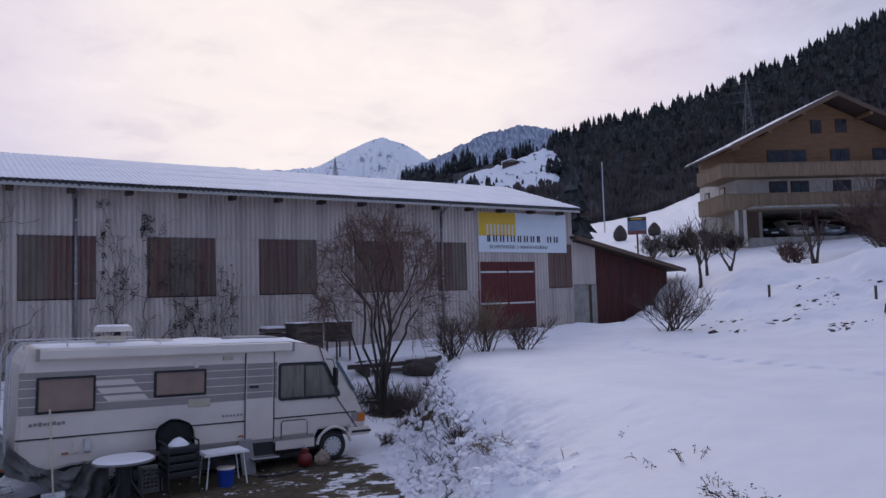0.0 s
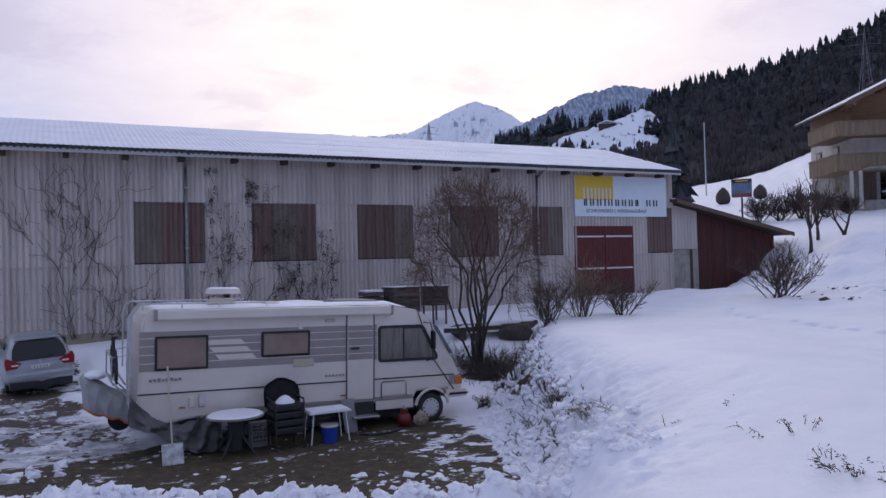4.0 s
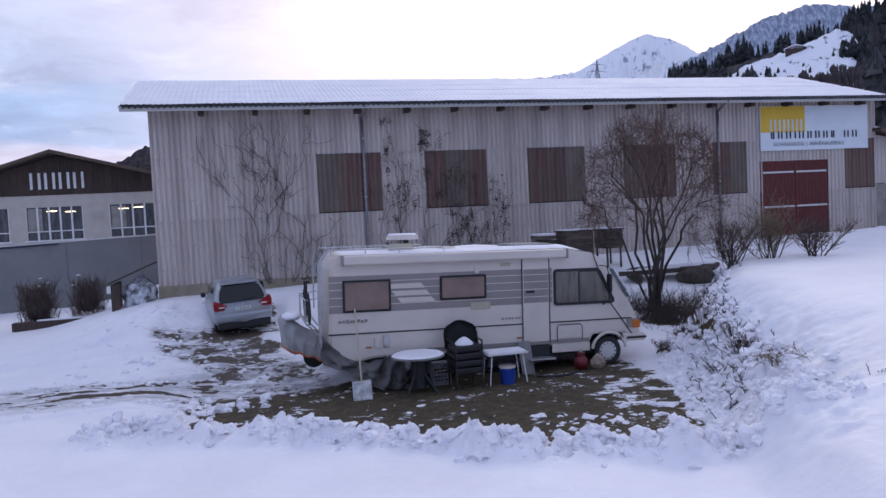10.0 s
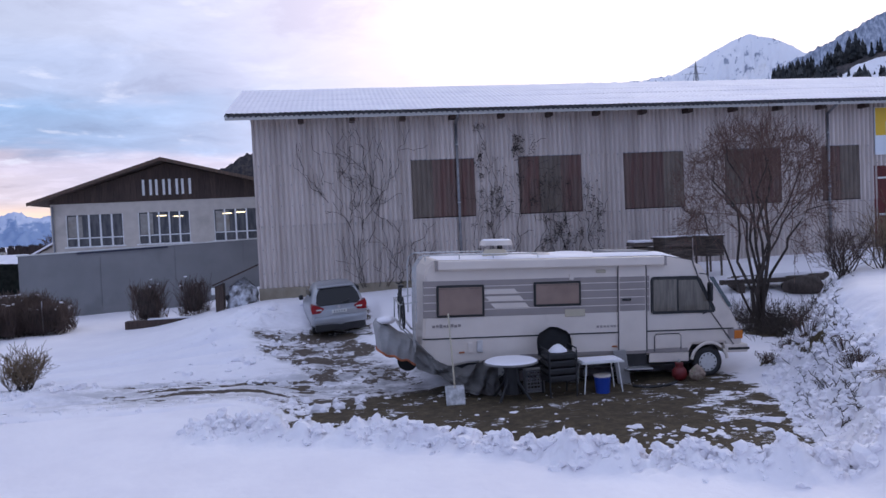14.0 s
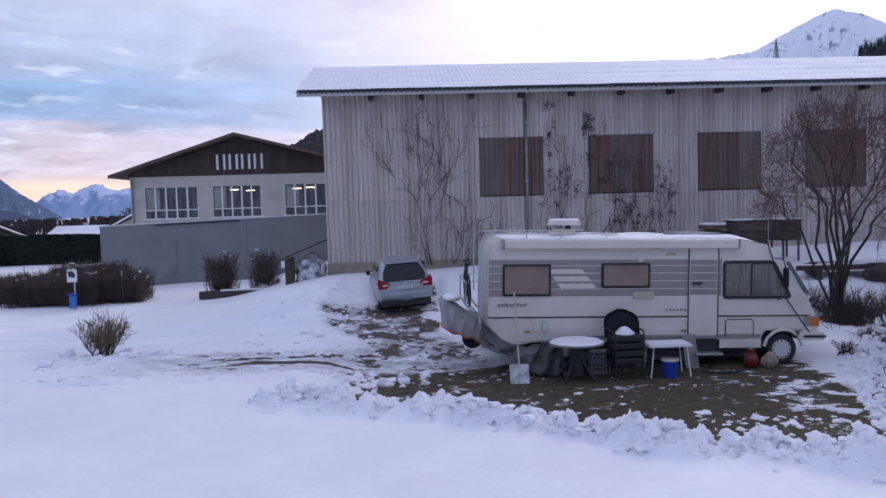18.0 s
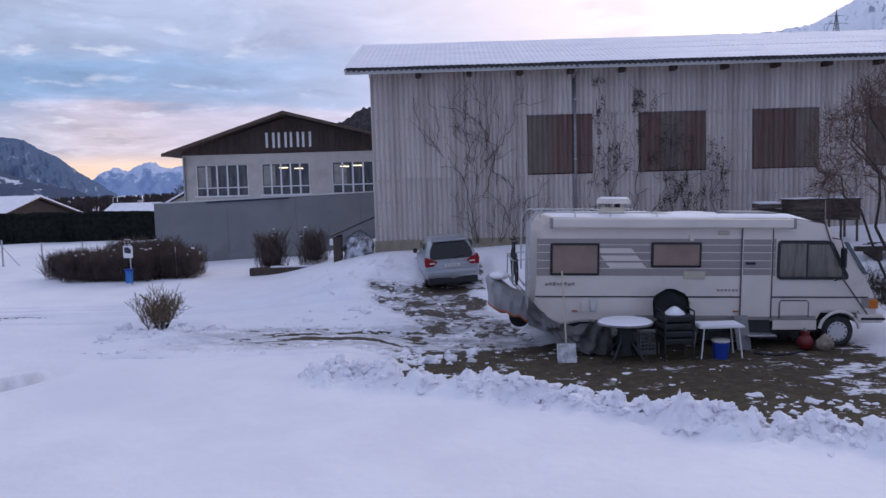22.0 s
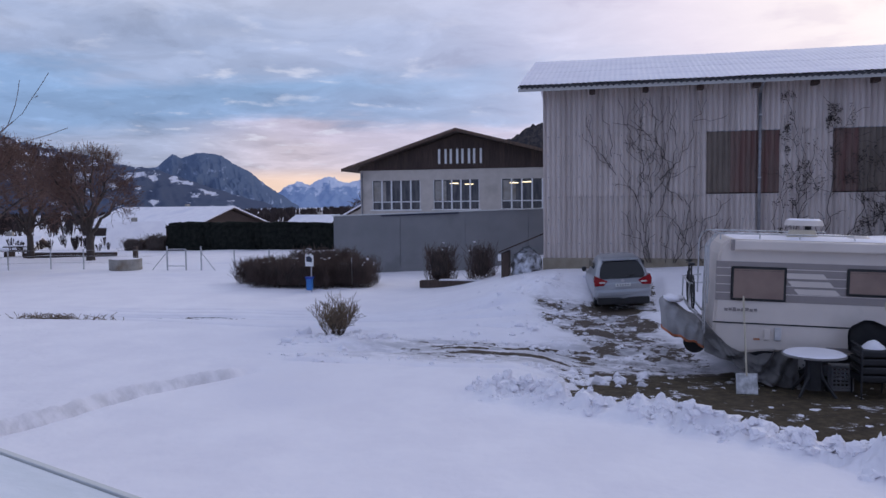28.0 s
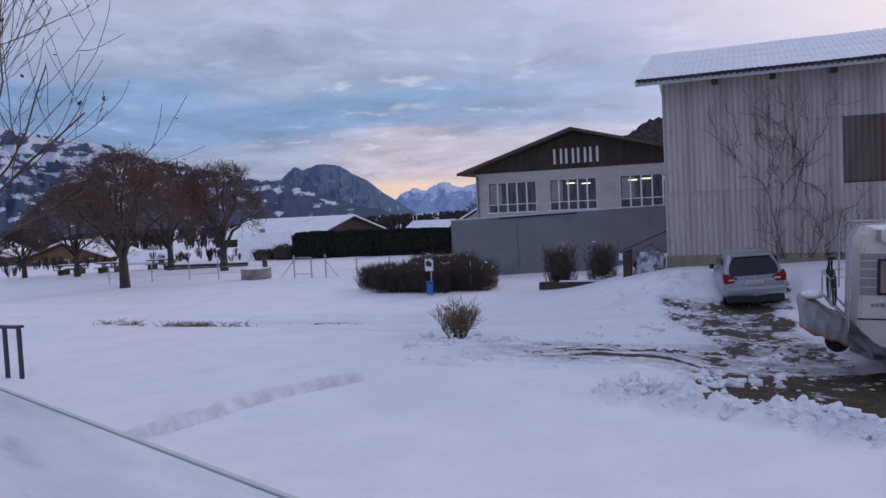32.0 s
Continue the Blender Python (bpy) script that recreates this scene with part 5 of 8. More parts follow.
part("snow_cap", cyl((1.72, 0.9, 2.961), (1.72, 0.9, 2.99), 0.32, 0.27, 28), M["snow"], dish)
part("roof_vent", cyl((2.65, 0.7, 2.62), (2.65, 0.7, 2.69), 0.24, 0.15, 20), M["gelcoat"], rv)
part("roof_box", box(4.05, 0.3, 2.62, 4.9, 1.5, 2.70, bevel=0.03), M["tarp"], rv, "dark solar panel on the roof")
rack = Tubes(6)
for yy in (0.12, RW - 0.12):
    rack.path([(-0.10, yy, 1.35), (-0.10, yy, 2.45), (-0.06, yy, 2.62), (0.06, yy, 2.70), (2.4, yy, 2.70), (2.45, yy, 2.60)], [0.016] * 6)
for x in (0.1, 0.8, 1.5):
    rack.path([(x, 0.12, 2.70), (x, RW - 0.12, 2.70)], [0.012] * 2)
    rack.path([(x, 0.12, 2.70), (x, 0.12, 2.58)], [0.012] * 2)
rack.ob("roof_rail", M["alu"], rv)
lad = Tubes(6)
for yy in (0.18, 0.52):
    lad.path([(-0.12, yy, 0.75), (-0.14, yy, 1.5), (-0.12, yy, 2.45), (0.05, yy, 2.68)], [0.016] * 4)
for z in np.arange(0.9, 2.5, 0.27):
    lad.path([(-0.125, 0.18, z), (-0.125, 0.52, z)], [0.013] * 2)
lad.ob("ladder", M["alu"], rv)
rk = Tubes(6)
for yy in (0.3, 1.9):
    rk.path([(-0.05, yy, 1.75), (-0.42, yy, 1.70), (-0.42, yy, 1.25), (-0.03, yy, 0.85)], [0.018] * 4)
for x in (-0.2, -0.4):
    rk.path([(x, 0.15, 1.22), (x, 2.05, 1.22)], [0.02] * 2)
rk.path([(-0.42, 0.2, 1.7), (-0.42, 2.0, 1.7)], [0.018] * 2)
rk.ob("bicycle_rack", M["alu"], rv)
# bicycle hanging on the rack
bike = thing("bicycle", "dark bicycle strapped to the rear rack", "bicycle", (1.26, 15.95, 1.36))
for k, yy in enumerate((0.35, 1.40)):
    ring = Tubes(6)
    ring.path([(0, yy + 0.32 * math.cos(a), 0.33 + 0.32 * math.sin(a)) for a in np.linspace(0, 2 * math.pi, 25)], [0.018] * 25)
    for a in np.linspace(0, math.pi, 8, endpoint=False):
        ring.path([(0, yy + 0.31 * math.cos(a), 0.33 + 0.31 * math.sin(a)), (0, yy - 0.31 * math.cos(a), 0.33 - 0.31 * math.sin(a))], [0.002] * 2)
    ring.ob("wheel", M["rubber"], bike)
fr = Tubes(6)
for pts in ([(0, 0.35, 0.33), (0, 0.80, 0.33), (0, 0.70, 0.72), (0, 0.35, 0.33)], [(0, 0.80, 0.33), (0, 1.22, 0.74), (0, 0.70, 0.72)], [(0, 1.40, 0.33), (0, 1.20, 0.86)], [(-0.06, 1.24, 0.90), (0.0, 1.2, 0.88), (0.06, 1.24, 0.90)], [(0, 0.70, 0.72), (0, 0.66, 0.85)]):
    fr.path(pts, [0.018] * len(pts))
fr.ob("frame", M["blackpl"], bike)
part("saddle", box(-0.06, 0.54, 0.84, 0.06, 0.80, 0.89, bevel=0.02), M["blackpl"], bike)

# covered scooter behind the motorhome
cv = thing("covered_scooter", "scooter on a rear carrier under a grey tarpaulin with orange hem", "scooter", (0, 0, 0.02))
bm = bmesh.new()
rings = []
NU, NW = 64, 40
for a in range(NU + 1):
    u = a / NU
    end = min(1, math.sqrt(min(u, 1 - u) / 0.10 + 0.05))
    top, low = 1.53 - 0.42 * u + 0.05 * math.sin(u * 7), 0.90 - 0.34 * u
    ring = []
    for b in range(NW + 1):
        w = b / NW
        fold = 0.035 * math.sin(u * 17 + 2.5 * math.sin(w * 9)) * (0.3 + abs(w - 0.5)) + 0.02 * noise.noise((u * 6, w * 6, 2))
        slack = noise.noise((u * 3 + 7, w * 3, 5)) * 2.2
        fold += 0.032 * (1 - 2 * abs(math.sin(u * 15 - w * 9 + slack))) * min(1, 3 * min(w, 1 - w) + 0.35) + 0.016 * (1 - 2 * abs(math.sin(u * 8 + w * 22 + slack)))
        y = 16.85 - (0.60 * end + fold) * math.cos(math.pi * w)
        z = low + (top - low) * (max(0, math.sin(math.pi * w)) ** 0.55) * (0.80 + 0.20 * end) + 0.02 * math.sin(u * 21) * (w in (0, 1))
        ring.append(bm.verts.new((0.70 + 0.90 * u - 0.06 * math.sin(math.pi * w), y, z)))
    rings.append(ring)
for a in range(NU):
    for b in range(NW):
        bm.faces.new((rings[a][b], rings[a + 1][b], rings[a + 1][b + 1], rings[a][b + 1]))
for ring in (rings[0], rings[-1]):
    bm.faces.new(ring)
hem_pts = [rings[0][NW // 2].co.lerp(rings[0][0].co, 0.9)] + [r[0].co.copy() for r in rings]
bmesh.ops.recalc_face_normals(bm, faces=bm.faces[:])
part("tarpaulin", bm, mat("pale grey tarpaulin", (0.24, 0.235, 0.235), (0.36, 0.355, 0.35), 1.6, 0.65, bump=0.5, bscale=5), cv, smooth=True)
hem = Tubes(6)
hem.path(hem_pts, [0.024] * len(hem_pts))
hem.ob("hem", mat("orange hem", (0.42, 0.12, 0.05), (0.50, 0.17, 0.08), 3, 0.7), cv)
bm = bmesh.new(); bmesh.ops.create_icosphere(bm, subdivisions=3, radius=1)
for vtx in bm.verts:
    p = vtx.co; vtx.co = (0.92 + p.x * 0.20, 16.7 + p.y * 0.3, 1.50 + p.z * 0.09 + 0.03 * noise.noise(p * 2))
part("snow_cap", bm, M["snow"], cv, "snow lying on top", smooth=True)
part("wheel", cyl((1.36, 16.95, 0.56), (1.36, 17.07, 0.56), 0.22, n=24), M["rubber"], cv)
part("carrier", box(0.95, 16.9, 0.66, 1.75, 17.1, 0.74), M["blackpl"], cv)

# tarpaulin draped along the motorhome's foot
tp = thing("draped_tarpaulin", "dark grey tarpaulin slung along the motorhome's lower side", "tarpaulin", (0, 0, 0))
bm = bmesh.new()
n1_, n2_ = 90, 30
grid = []
for a in range(n1_ + 1):
    u = a / n1_
    x = 1.43 + 1.65 * u
    top = float(np.interp(x, [1.43, 1.65, 1.92, 2.35, 2.74, 3.08], [1.22, 0.95, 0.70, 0.56, 0.70, 0.64]))
    bot = float(np.interp(x, [1.43, 1.91, 2.2, 2.34, 2.87, 3.08], [0.62, 0.46, 0.22, 0.12, 0.03, 0.03]))
    row = []
    for b in range(n2_ + 1):
        w = b / n2_
        z = top + (bot - top) * w
        y = 15.74 - 0.30 * w * min(1, u * 3) - 0.07 * math.sin(u * 21 + w * 6) - 0.05 * math.sin(u * 37 + 8 * w)
        slack = noise.noise((u * 4, w * 2, 9)) * 2.5
        y -= 0.045 * (1 - 2 * abs(math.sin(u * 9 + w * 5 + slack))) + 0.02 * (1 - 2 * abs(math.sin(u * 19 - w * 7 + slack)))
        row.append(bm.verts.new((x, y, max(z, 0.05))))
    grid.append(row)
for a in range(n1_):
    for b in range(n2_):
        bm.faces.new((grid[a][b], grid[a + 1][b], grid[a + 1][b + 1], grid[a][b + 1]))
bmesh.ops.solidify(bm, geom=bm.faces[:], thickness=0.012)
part("sheet", bm, M["tarp"], tp, smooth=True)
bm = box(5.52, 15.66, 0.03, 5.80, 15.72, 0.72, bevel=0.02)
for vtx in bm.verts:
    vtx.co.y -= 0.08 * (0.7 - vtx.co.z); vtx.co.x += 0.10 * (0.4 - vtx.co.z)
part("flap", bm, M["tarp"], tp)

# ---- car ----
M["carpaint"] = mat("silver-blue car paint", (0.34, 0.355, 0.38), (0.40, 0.415, 0.44), 1, 0.30, 0.45)
M["carglass"] = glass("dark car glass", (0.012, 0.014, 0.016))
M["taillamp"] = mat("red tail lamp", (0.24, 0.008, 0.014), (0.32, 0.015, 0.02), 4, 0.15)
CZ = 0.64
car = thing("car", "silver-blue compact car seen from behind beside the hall", "car", (-0.04, 21.5, CZ), 5)
car.scale = (0.85, 0.84, 0.83)
car.rotation_euler = (radians(1.2), radians(-3.0), radians(7))


def loft(stations, n_sub=0):
    """Cross-sections (y, half widths and heights) skinned into one closed shell; symmetrical in x."""
    bm = bmesh.new()
    rings = []
    for y, prof in stations:
        pts = [(-x, z) for x, z in prof] + [(x, z) for x, z in reversed(prof)]
        rings.append([bm.verts.new((x, y, z)) for x, z in pts])
    m = len(rings[0])
    for a, b in zip(rings, rings[1:]):
        for k in range(m):
            bm.faces.new((a[k], a[(k + 1) % m], b[(k + 1) % m], b[k]))
    bm.faces.new(rings[0][::-1])
    bm.faces.new(rings[-1])
    bmesh.ops.recalc_face_normals(bm, faces=bm.faces[:])
    if n_sub:
        bmesh.ops.subdivide_edges(bm, edges=bm.edges[:], cuts=n_sub, smooth=0.6, use_grid_fill=True)
    return bm


def car_body(width, length, roof_h, belt, tail):
    w = width / 2
    st = []
    for t, lo, be, ro, wm, wr in ((0.0, 0.42, 0.80, 0.82, 0.86, 0.84), (0.03, 0.28, 0.92, 1.0, 0.96, 0.80), (0.07, 0.24, 0.95, 1.30, 0.98, 0.74), (0.12, 0.22, 0.96, 1.52, 1.0, 0.70), (0.28, 0.20, 0.97, 1.62, 1.0, 0.70), (0.48, 0.20, 0.95, 1.61, 1.0, 0.69), (0.62, 0.20, 0.93, 1.46, 1.0, 0.68), (0.76, 0.20, 0.92, 1.04, 0.99, 0.74), (0.90, 0.22, 0.84, 0.90, 0.96, 0.72), (0.97, 0.26, 0.66, 0.70, 0.86, 0.66), (1.0, 0.36, 0.55, 0.58, 0.74, 0.60)):
        k = roof_h / 1.62
        st.append((t * length, [(w * wm * 0.86, lo), (w * wm, lo + 0.16), (w * wm, be * k * 0.8), (w * wm * 0.97, be * k), (w * (wr + 0.04), (be + (ro - be) * 0.85) * k), (w * wr * 0.88, ro * k), (w * 0.3, ro * k + 0.02)]))
    return loft(st, 1)


def tail_pane(outline, y0, y1, z0, z1, thick=0.02):
    """A flat x-z outline leaned forward from y0 at z0 to y1 at z1."""
    bm = prism(outline, 0, thick)
    for v_ in bm.verts:
        v_.co.y += y0 + (y1 - y0) * (v_.co.z - z0) / (z1 - z0)
    return bm


part("body", car_body(1.78, 4.25, 1.60, 0.95, 0), M["carpaint"], car, smooth=True)
part("rear_window", tail_pane([(-0.70, 1.06), (-0.60, 0.99), (0.60, 0.99), (0.70, 1.06), (0.66, 1.28), (0.57, 1.45), (0.46, 1.50), (-0.46, 1.50), (-0.57, 1.45), (-0.66, 1.28)], 0.03, 0.44, 0.99, 1.50), M["carglass"], car, "dark rear window")
part("rear_spoiler", box(-0.58, 0.40, 1.51, 0.58, 0.70, 1.57, bevel=0.025), M["carpaint"], car)
part("tailgate", tail_pane([(-0.66, 0.66), (-0.60, 0.60), (0.60, 0.60), (0.66, 0.66), (0.60, 0.97), (-0.60, 0.97)], -0.015, 0.02, 0.60, 0.97), M["carpaint"], car, "tailgate with number plate recess")
part("wiper", tail_pane([(-0.02, 1.0), (0.0, 0.985), (0.38, 1.10), (0.37, 1.125)], 0.0, 0.41, 0.99, 1.50), M["blackpl"], car)
for s in (-1, 1):
    lm = part("tail_lamp", prism([(s * 0.47, 0.90), (s * 0.60, 0.76), (s * 0.87, 0.75), (s * 0.895, 0.94), (s * 0.85, 1.08), (s * 0.72, 1.02)], -0.02, 0.28, bevel=0.012), M["taillamp"], car, "red tail lamp")
    part("reversing_lamp", box(s * 0.64 - 0.09, -0.028, 0.84, s * 0.64 + 0.09, -0.019, 0.885), M["palegrey"], lm)
    part("side_window", prism([(0.9, 1.0), (3.0, 0.98), (2.55, 1.42), (0.95, 1.42)], 0, 0.02), M["carglass"], car, "dark side window").matrix_local = Matrix(((0, 1, 0, s * 0.80), (1, 0, 0, 0), (0, 0, 1, 0), (0, 0, 0, 1)))
    part("wing_mirror", box(s * 0.88 - 0.02, 2.75, 0.95, s * 1.05, 2.9, 1.12, bevel=0.04), M["blackpl"], car)
    wheel(car, 0, 0, 0, 0.31, 0.2, M["hub"])
# black valance, broader than its own part so it doubles as shade below
part("valance", box(-0.80, -0.06, 0.14, 0.80, 0.34, 0.37, bevel=0.04), M["blackpl"], car, "black lower bumper, widened to read as shade underneath")
k = 0
for o in [c for c in car.children if c.name.startswith("wheel")]:
    s = -1 if k == 0 else 1
    o.matrix_local = pose(s * 0.80, 0.75, 0.31, 0, 0, 90 * s) @ pose(0, -0.06, 0)
    c2 = copy_thing(o, pose(s * 0.80, 3.35, 0.31, 0, 0, 90 * s) @ pose(0, -0.06, 0))
    k += 1
part("bumper", box(-0.86, -0.08, 0.36, 0.86, 0.28, 0.64, bevel=0.09), M["carpaint"], car, "body-coloured rear bumper")
plate = part("number_plate", box(-0.24, -0.032, 0.72, 0.24, -0.020, 0.82), M["palegrey"], car, "white number plate with dark bars")
for i in range(5):
    part("bar", box(-0.18 + i * 0.08, -0.036, 0.745, -0.145 + i * 0.08, -0.0325, 0.795), M["zinc"], plate)
part("badge", cyl((0, -0.012, 0.91), (0, 0.03, 0.91), 0.05, n=16), M["alu"], car)
bm = bmesh.new(); bmesh.ops.create_grid(bm, x_segments=16, y_segments=20, size=0.5)
for vtx in bm.verts:
    x, y = vtx.co.x * 0.9, 1.0 + (vtx.co.y + 0.5) * 1.2
    vtx.co = (x, y, 1.612 + 0.006 * noise.noise((x * 4, y * 4, 1)) - 0.05 * abs(x) ** 3)
part("roof_frost", bm, mat("frosted car roof", (0.15, 0.155, 0.17), (0.24, 0.245, 0.26), 6, 0.5), car, "thin frost on the roof", smooth=True)

# ---- things in front of the motorhome ----
tbl = thing("round_table", "round garden table with snow-covered top and dark legs", "table", (3.22, 15.1, 0.03))
part("tabletop", cyl((0, 0, 0.70), (0, 0, 0.735), 0.53, n=36), M["tarp"], tbl)
part("snow_cover", cyl((0, 0, 0.736), (0, 0, 0.765), 0.51, 0.46, 36), M["snow"], tbl, "even layer of snow")
for k in range(4):
    a = math.pi / 4 + k * math.pi / 2
    tb = Tubes(6); tb.path([(0.12 * math.cos(a), 0.12 * math.sin(a), 0.70), (0.14 * math.cos(a), 0.14 * math.sin(a), 0.35), (0.42 * math.cos(a), 0.42 * math.sin(a), 0.01)], [0.034, 0.034, 0.026])
    tb.ob("leg", M["blackpl"], tbl)
part("pedestal", cyl((0, 0, 0.10), (0, 0, 0.7), 0.17, 0.13, 12), M["blackpl"], tbl)

ch = thing("stacked_chairs", "stack of black garden chairs with snow on the seat", "chair", (4.18, 15.15, 0.02), 4)
for i in range(4):
    z = 0.30 + i * 0.145
    st = part("seat", box(-0.30, -0.27, z, 0.30, 0.25, z + 0.125, bevel=0.03), M["blackpl"], ch)
    for s in (-1, 1):
        tb = Tubes(6)
        tb.path([(s * 0.27, -0.26 - 0.01 * i, 0.0 if i == 0 else z - 0.14), (s * 0.28, -0.27, z + 0.16), (s * 0.30, -0.22, z + 0.20), (s * 0.30, 0.22, z + 0.22)], [0.017] * 4)
        tb.ob("arm", M["blackpl"], st)
        if i == 0:
            tb = Tubes(6); tb.path([(s * 0.25, 0.26, 0.0), (s * 0.26, 0.24, z)], [0.016] * 2); tb.ob("leg", M["blackpl"], st)
bm = bmesh.new()
bk = []
for a in range(13):
    u = a / 12
    ang = math.pi * u
    for b in range(7):
        w = b / 6
        half = 0.36 * math.sqrt(max(0.0, 1 - max(0, (w - 0.45) / 0.55) ** 2.6)) if w > 0.45 else 0.36
        half = max(half, 0.10)
        x = -half + 2 * half * u
        bk.append(bm.verts.new((x, 0.24 + 0.10 * w - 0.10 * (2 * u - 1) ** 2, 0.78 + 0.52 * w)))
for a in range(12):
    for b in range(6):
        bm.faces.new((bk[a * 7 + b], bk[(a + 1) * 7 + b], bk[(a + 1) * 7 + b + 1], bk[a * 7 + b + 1]))
bmesh.ops.solidify(bm, geom=bm.faces[:], thickness=0.05)
part("backrest", bm, M["blackpl"], ch, "rounded black backrest", smooth=True)
bm = bmesh.new(); bmesh.ops.create_icosphere(bm, subdivisions=3, radius=1)
for vtx in bm.verts:
    p = vtx.co; vtx.co = (p.x * 0.23 * (1 - 0.35 * max(0, p.z)), p.y * 0.2, 0.80 + max(p.z, -0.2) * 0.20 + 0.015 * noise.noise(p * 3))
part("snow_heap", bm, M["snow"], ch, "heap of snow on the seat", smooth=True)

wt = thing("folding_table", "small white folding camping table with snow", "table", (5.02, 15.2, 0.03))
part("tabletop", box(-0.43, -0.28, 0.585, 0.43, 0.28, 0.62, bevel=0.01), M["white"], wt)
part("snow_cover", box(-0.40, -0.25, 0.621, 0.40, 0.25, 0.645, bevel=0.02), M["snow"], wt)
for x in (-0.36, 0.36):
    for y in (-0.22, 0.22):
        part("leg", cyl((x * 0.9, y, 0.585), (x * 1.08, y * 1.1, 0.0), 0.014, n=8), M["white"], wt)
bk_ = thing("bucket", "blue plastic bucket with a white liner rim", "bucket", (5.03, 15.05, 0.02))
blue = mat("blue plastic", (0.01, 0.045, 0.30), (0.015, 0.06, 0.36), 3, 0.4)
part("pail", cyl((0, 0, 0), (0, 0, 0.33), 0.135, 0.165, 24), blue, bk_)
part("rim", cyl((0, 0, 0.325), (0, 0, 0.36), 0.172, 0.17, 24), M["gelcoat"], bk_)
cr = thing("crate", "dark slatted plastic crate leaning by the table", "crate", (3.78, 15.45, 0.03), 3)
part("frame", box(-0.17, 0.0, 0, 0.17, 0.22, 0.04, box(-0.17, 0, 0.42, 0.17, 0.22, 0.46, box(-0.19, 0, 0, -0.16, 0.22, 0.46, box(0.16, 0, 0, 0.19, 0.22, 0.46)))), M["tarp"], cr)
for i in range(5):
    part("slat", box(-0.16, -0.008, 0.06 + i * 0.072, 0.16, 0.006, 0.09 + i * 0.072), M["tarp"], cr)
for i in range(4):
    part("slat", box(-0.12 + i * 0.07, -0.014, 0.04, -0.10 + i * 0.07, -0.009, 0.42), M["tarp"], cr)

sh = thing("snow_shovel", "snow shovel with aluminium blade leaning on the motorhome", "shovel", (2.08, 14.98, 0.04))
part("handle", cyl((0, 0.0, 0.30), (0.02, 0.62, 1.66), 0.017, n=8), M["cream"], sh, "long wooden handle")
bm = bmesh.new(); bmesh.ops.create_grid(bm, x_segments=12, y_segments=8, size=0.5)
for vtx in bm.verts:
    x, v_ = vtx.co.x * 0.37, vtx.co.y + 0.5
    vtx.co = (x, -0.10 + 0.12 * v_ + 0.25 * x * x, v_ * 0.35)
bmesh.ops.solidify(bm, geom=bm.faces[:], thickness=0.012)
part("blade", bm, mat("snowy aluminium", (0.34, 0.34, 0.34), (0.70, 0.70, 0.71), 9, 0.6, 0.1), sh, "wide pale blade with snow", smooth=True)
gas = thing("gas_bottle", "red gas bottle beside the front wheel", "gas bottle", (6.88, 15.6, 0.0))
red = mat("red gas bottle", (0.13, 0.010, 0.012), (0.20, 0.016, 0.018), 4, 0.45)
bm = bmesh.new(); bmesh.ops.create_uvsphere(bm, u_segments=20, v_segments=12, radius=1)
for vtx in bm.verts:
    p = vtx.co; vtx.co = (p.x * 0.155 / max(1, (abs(p.z) ** 6) * 1.6), p.y * 0.155, 0.17 + p.z * 0.16)
part("body", bm, red, gas, smooth=True)
part("collar", cyl((0, 0, 0.30), (0, 0, 0.39), 0.085, n=14), red, gas)
part("valve", cyl((0, 0, 0.40), (0, 0, 0.46), 0.03, n=8), M["alu"], gas)
bag = thing("plastic_bag", "crumpled printed bag standing by the wheel", "bag", (7.22, 15.5, 0.0))
bag.scale = (0.8, 0.8, 0.8)
bm = bmesh.new(); bmesh.ops.create_icosphere(bm, subdivisions=3, radius=1)
for vtx in bm.verts:
    p = vtx.co; vtx.co = (p.x * (0.21 - 0.10 * max(0, p.z)) * (1 + 0.3 * noise.noise(p * 3)), p.y * 0.13, 0.2 + p.z * (0.24 if p.z > 0 else 0.2) + 0.03 * noise.noise(p * 4))
part("sack", bm, mat("printed bag", (0.20, 0.13, 0.10), (0.42, 0.34, 0.27), 9, 0.6, stain=(0.16, 0.22, 0.10), stain_scale=6), bag, smooth=False)
hose = thing("cable", "dark cable lying before the motorhome", "cable", (0, 0, 0))
tb = Tubes(6); tb.path([(5.75, 15.3, 0.05), (6.0, 15.1, 0.045), (6.4, 15.15, 0.045), (6.7, 15.35, 0.05)], [0.03] * 4); tb.ob("cord", M["blackpl"], hose)

# ---- plants ----
M["bark"] = mat("dark bark", (0.045, 0.035, 0.03), (0.09, 0.07, 0.058), 5, 0.9, bump=0.4, stretch=(3, 3, 0.6))
M["twig"] = mat("reddish brown twigs", (0.075, 0.05, 0.042), (0.14, 0.098, 0.078), 3, 0.9)
M["redtwig"] = mat("russet twigs", (0.11, 0.066, 0.053), (0.19, 0.115, 0.09), 3, 0.9)
M["hedgetwig"] = mat("hedge twigs", (0.065, 0.042, 0.036), (0.125, 0.086, 0.07), 3, 0.9)
M["straw"] = mat("dry stalks", (0.16, 0.115, 0.075), (0.27, 0.20, 0.13), 3, 0.9)
M["leafbrown"] = mat("withered leaves", (0.05, 0.024, 0.018), (0.10, 0.045, 0.03), 8, 0.8)
M["leafrust"] = mat("rust-brown withered leaves", (0.085, 0.040, 0.028), (0.15, 0.07, 0.048), 8, 0.85)
M["vinestem"] = mat("bare vine stems", (0.035, 0.028, 0.026), (0.075, 0.06, 0.052), 4, 0.9)
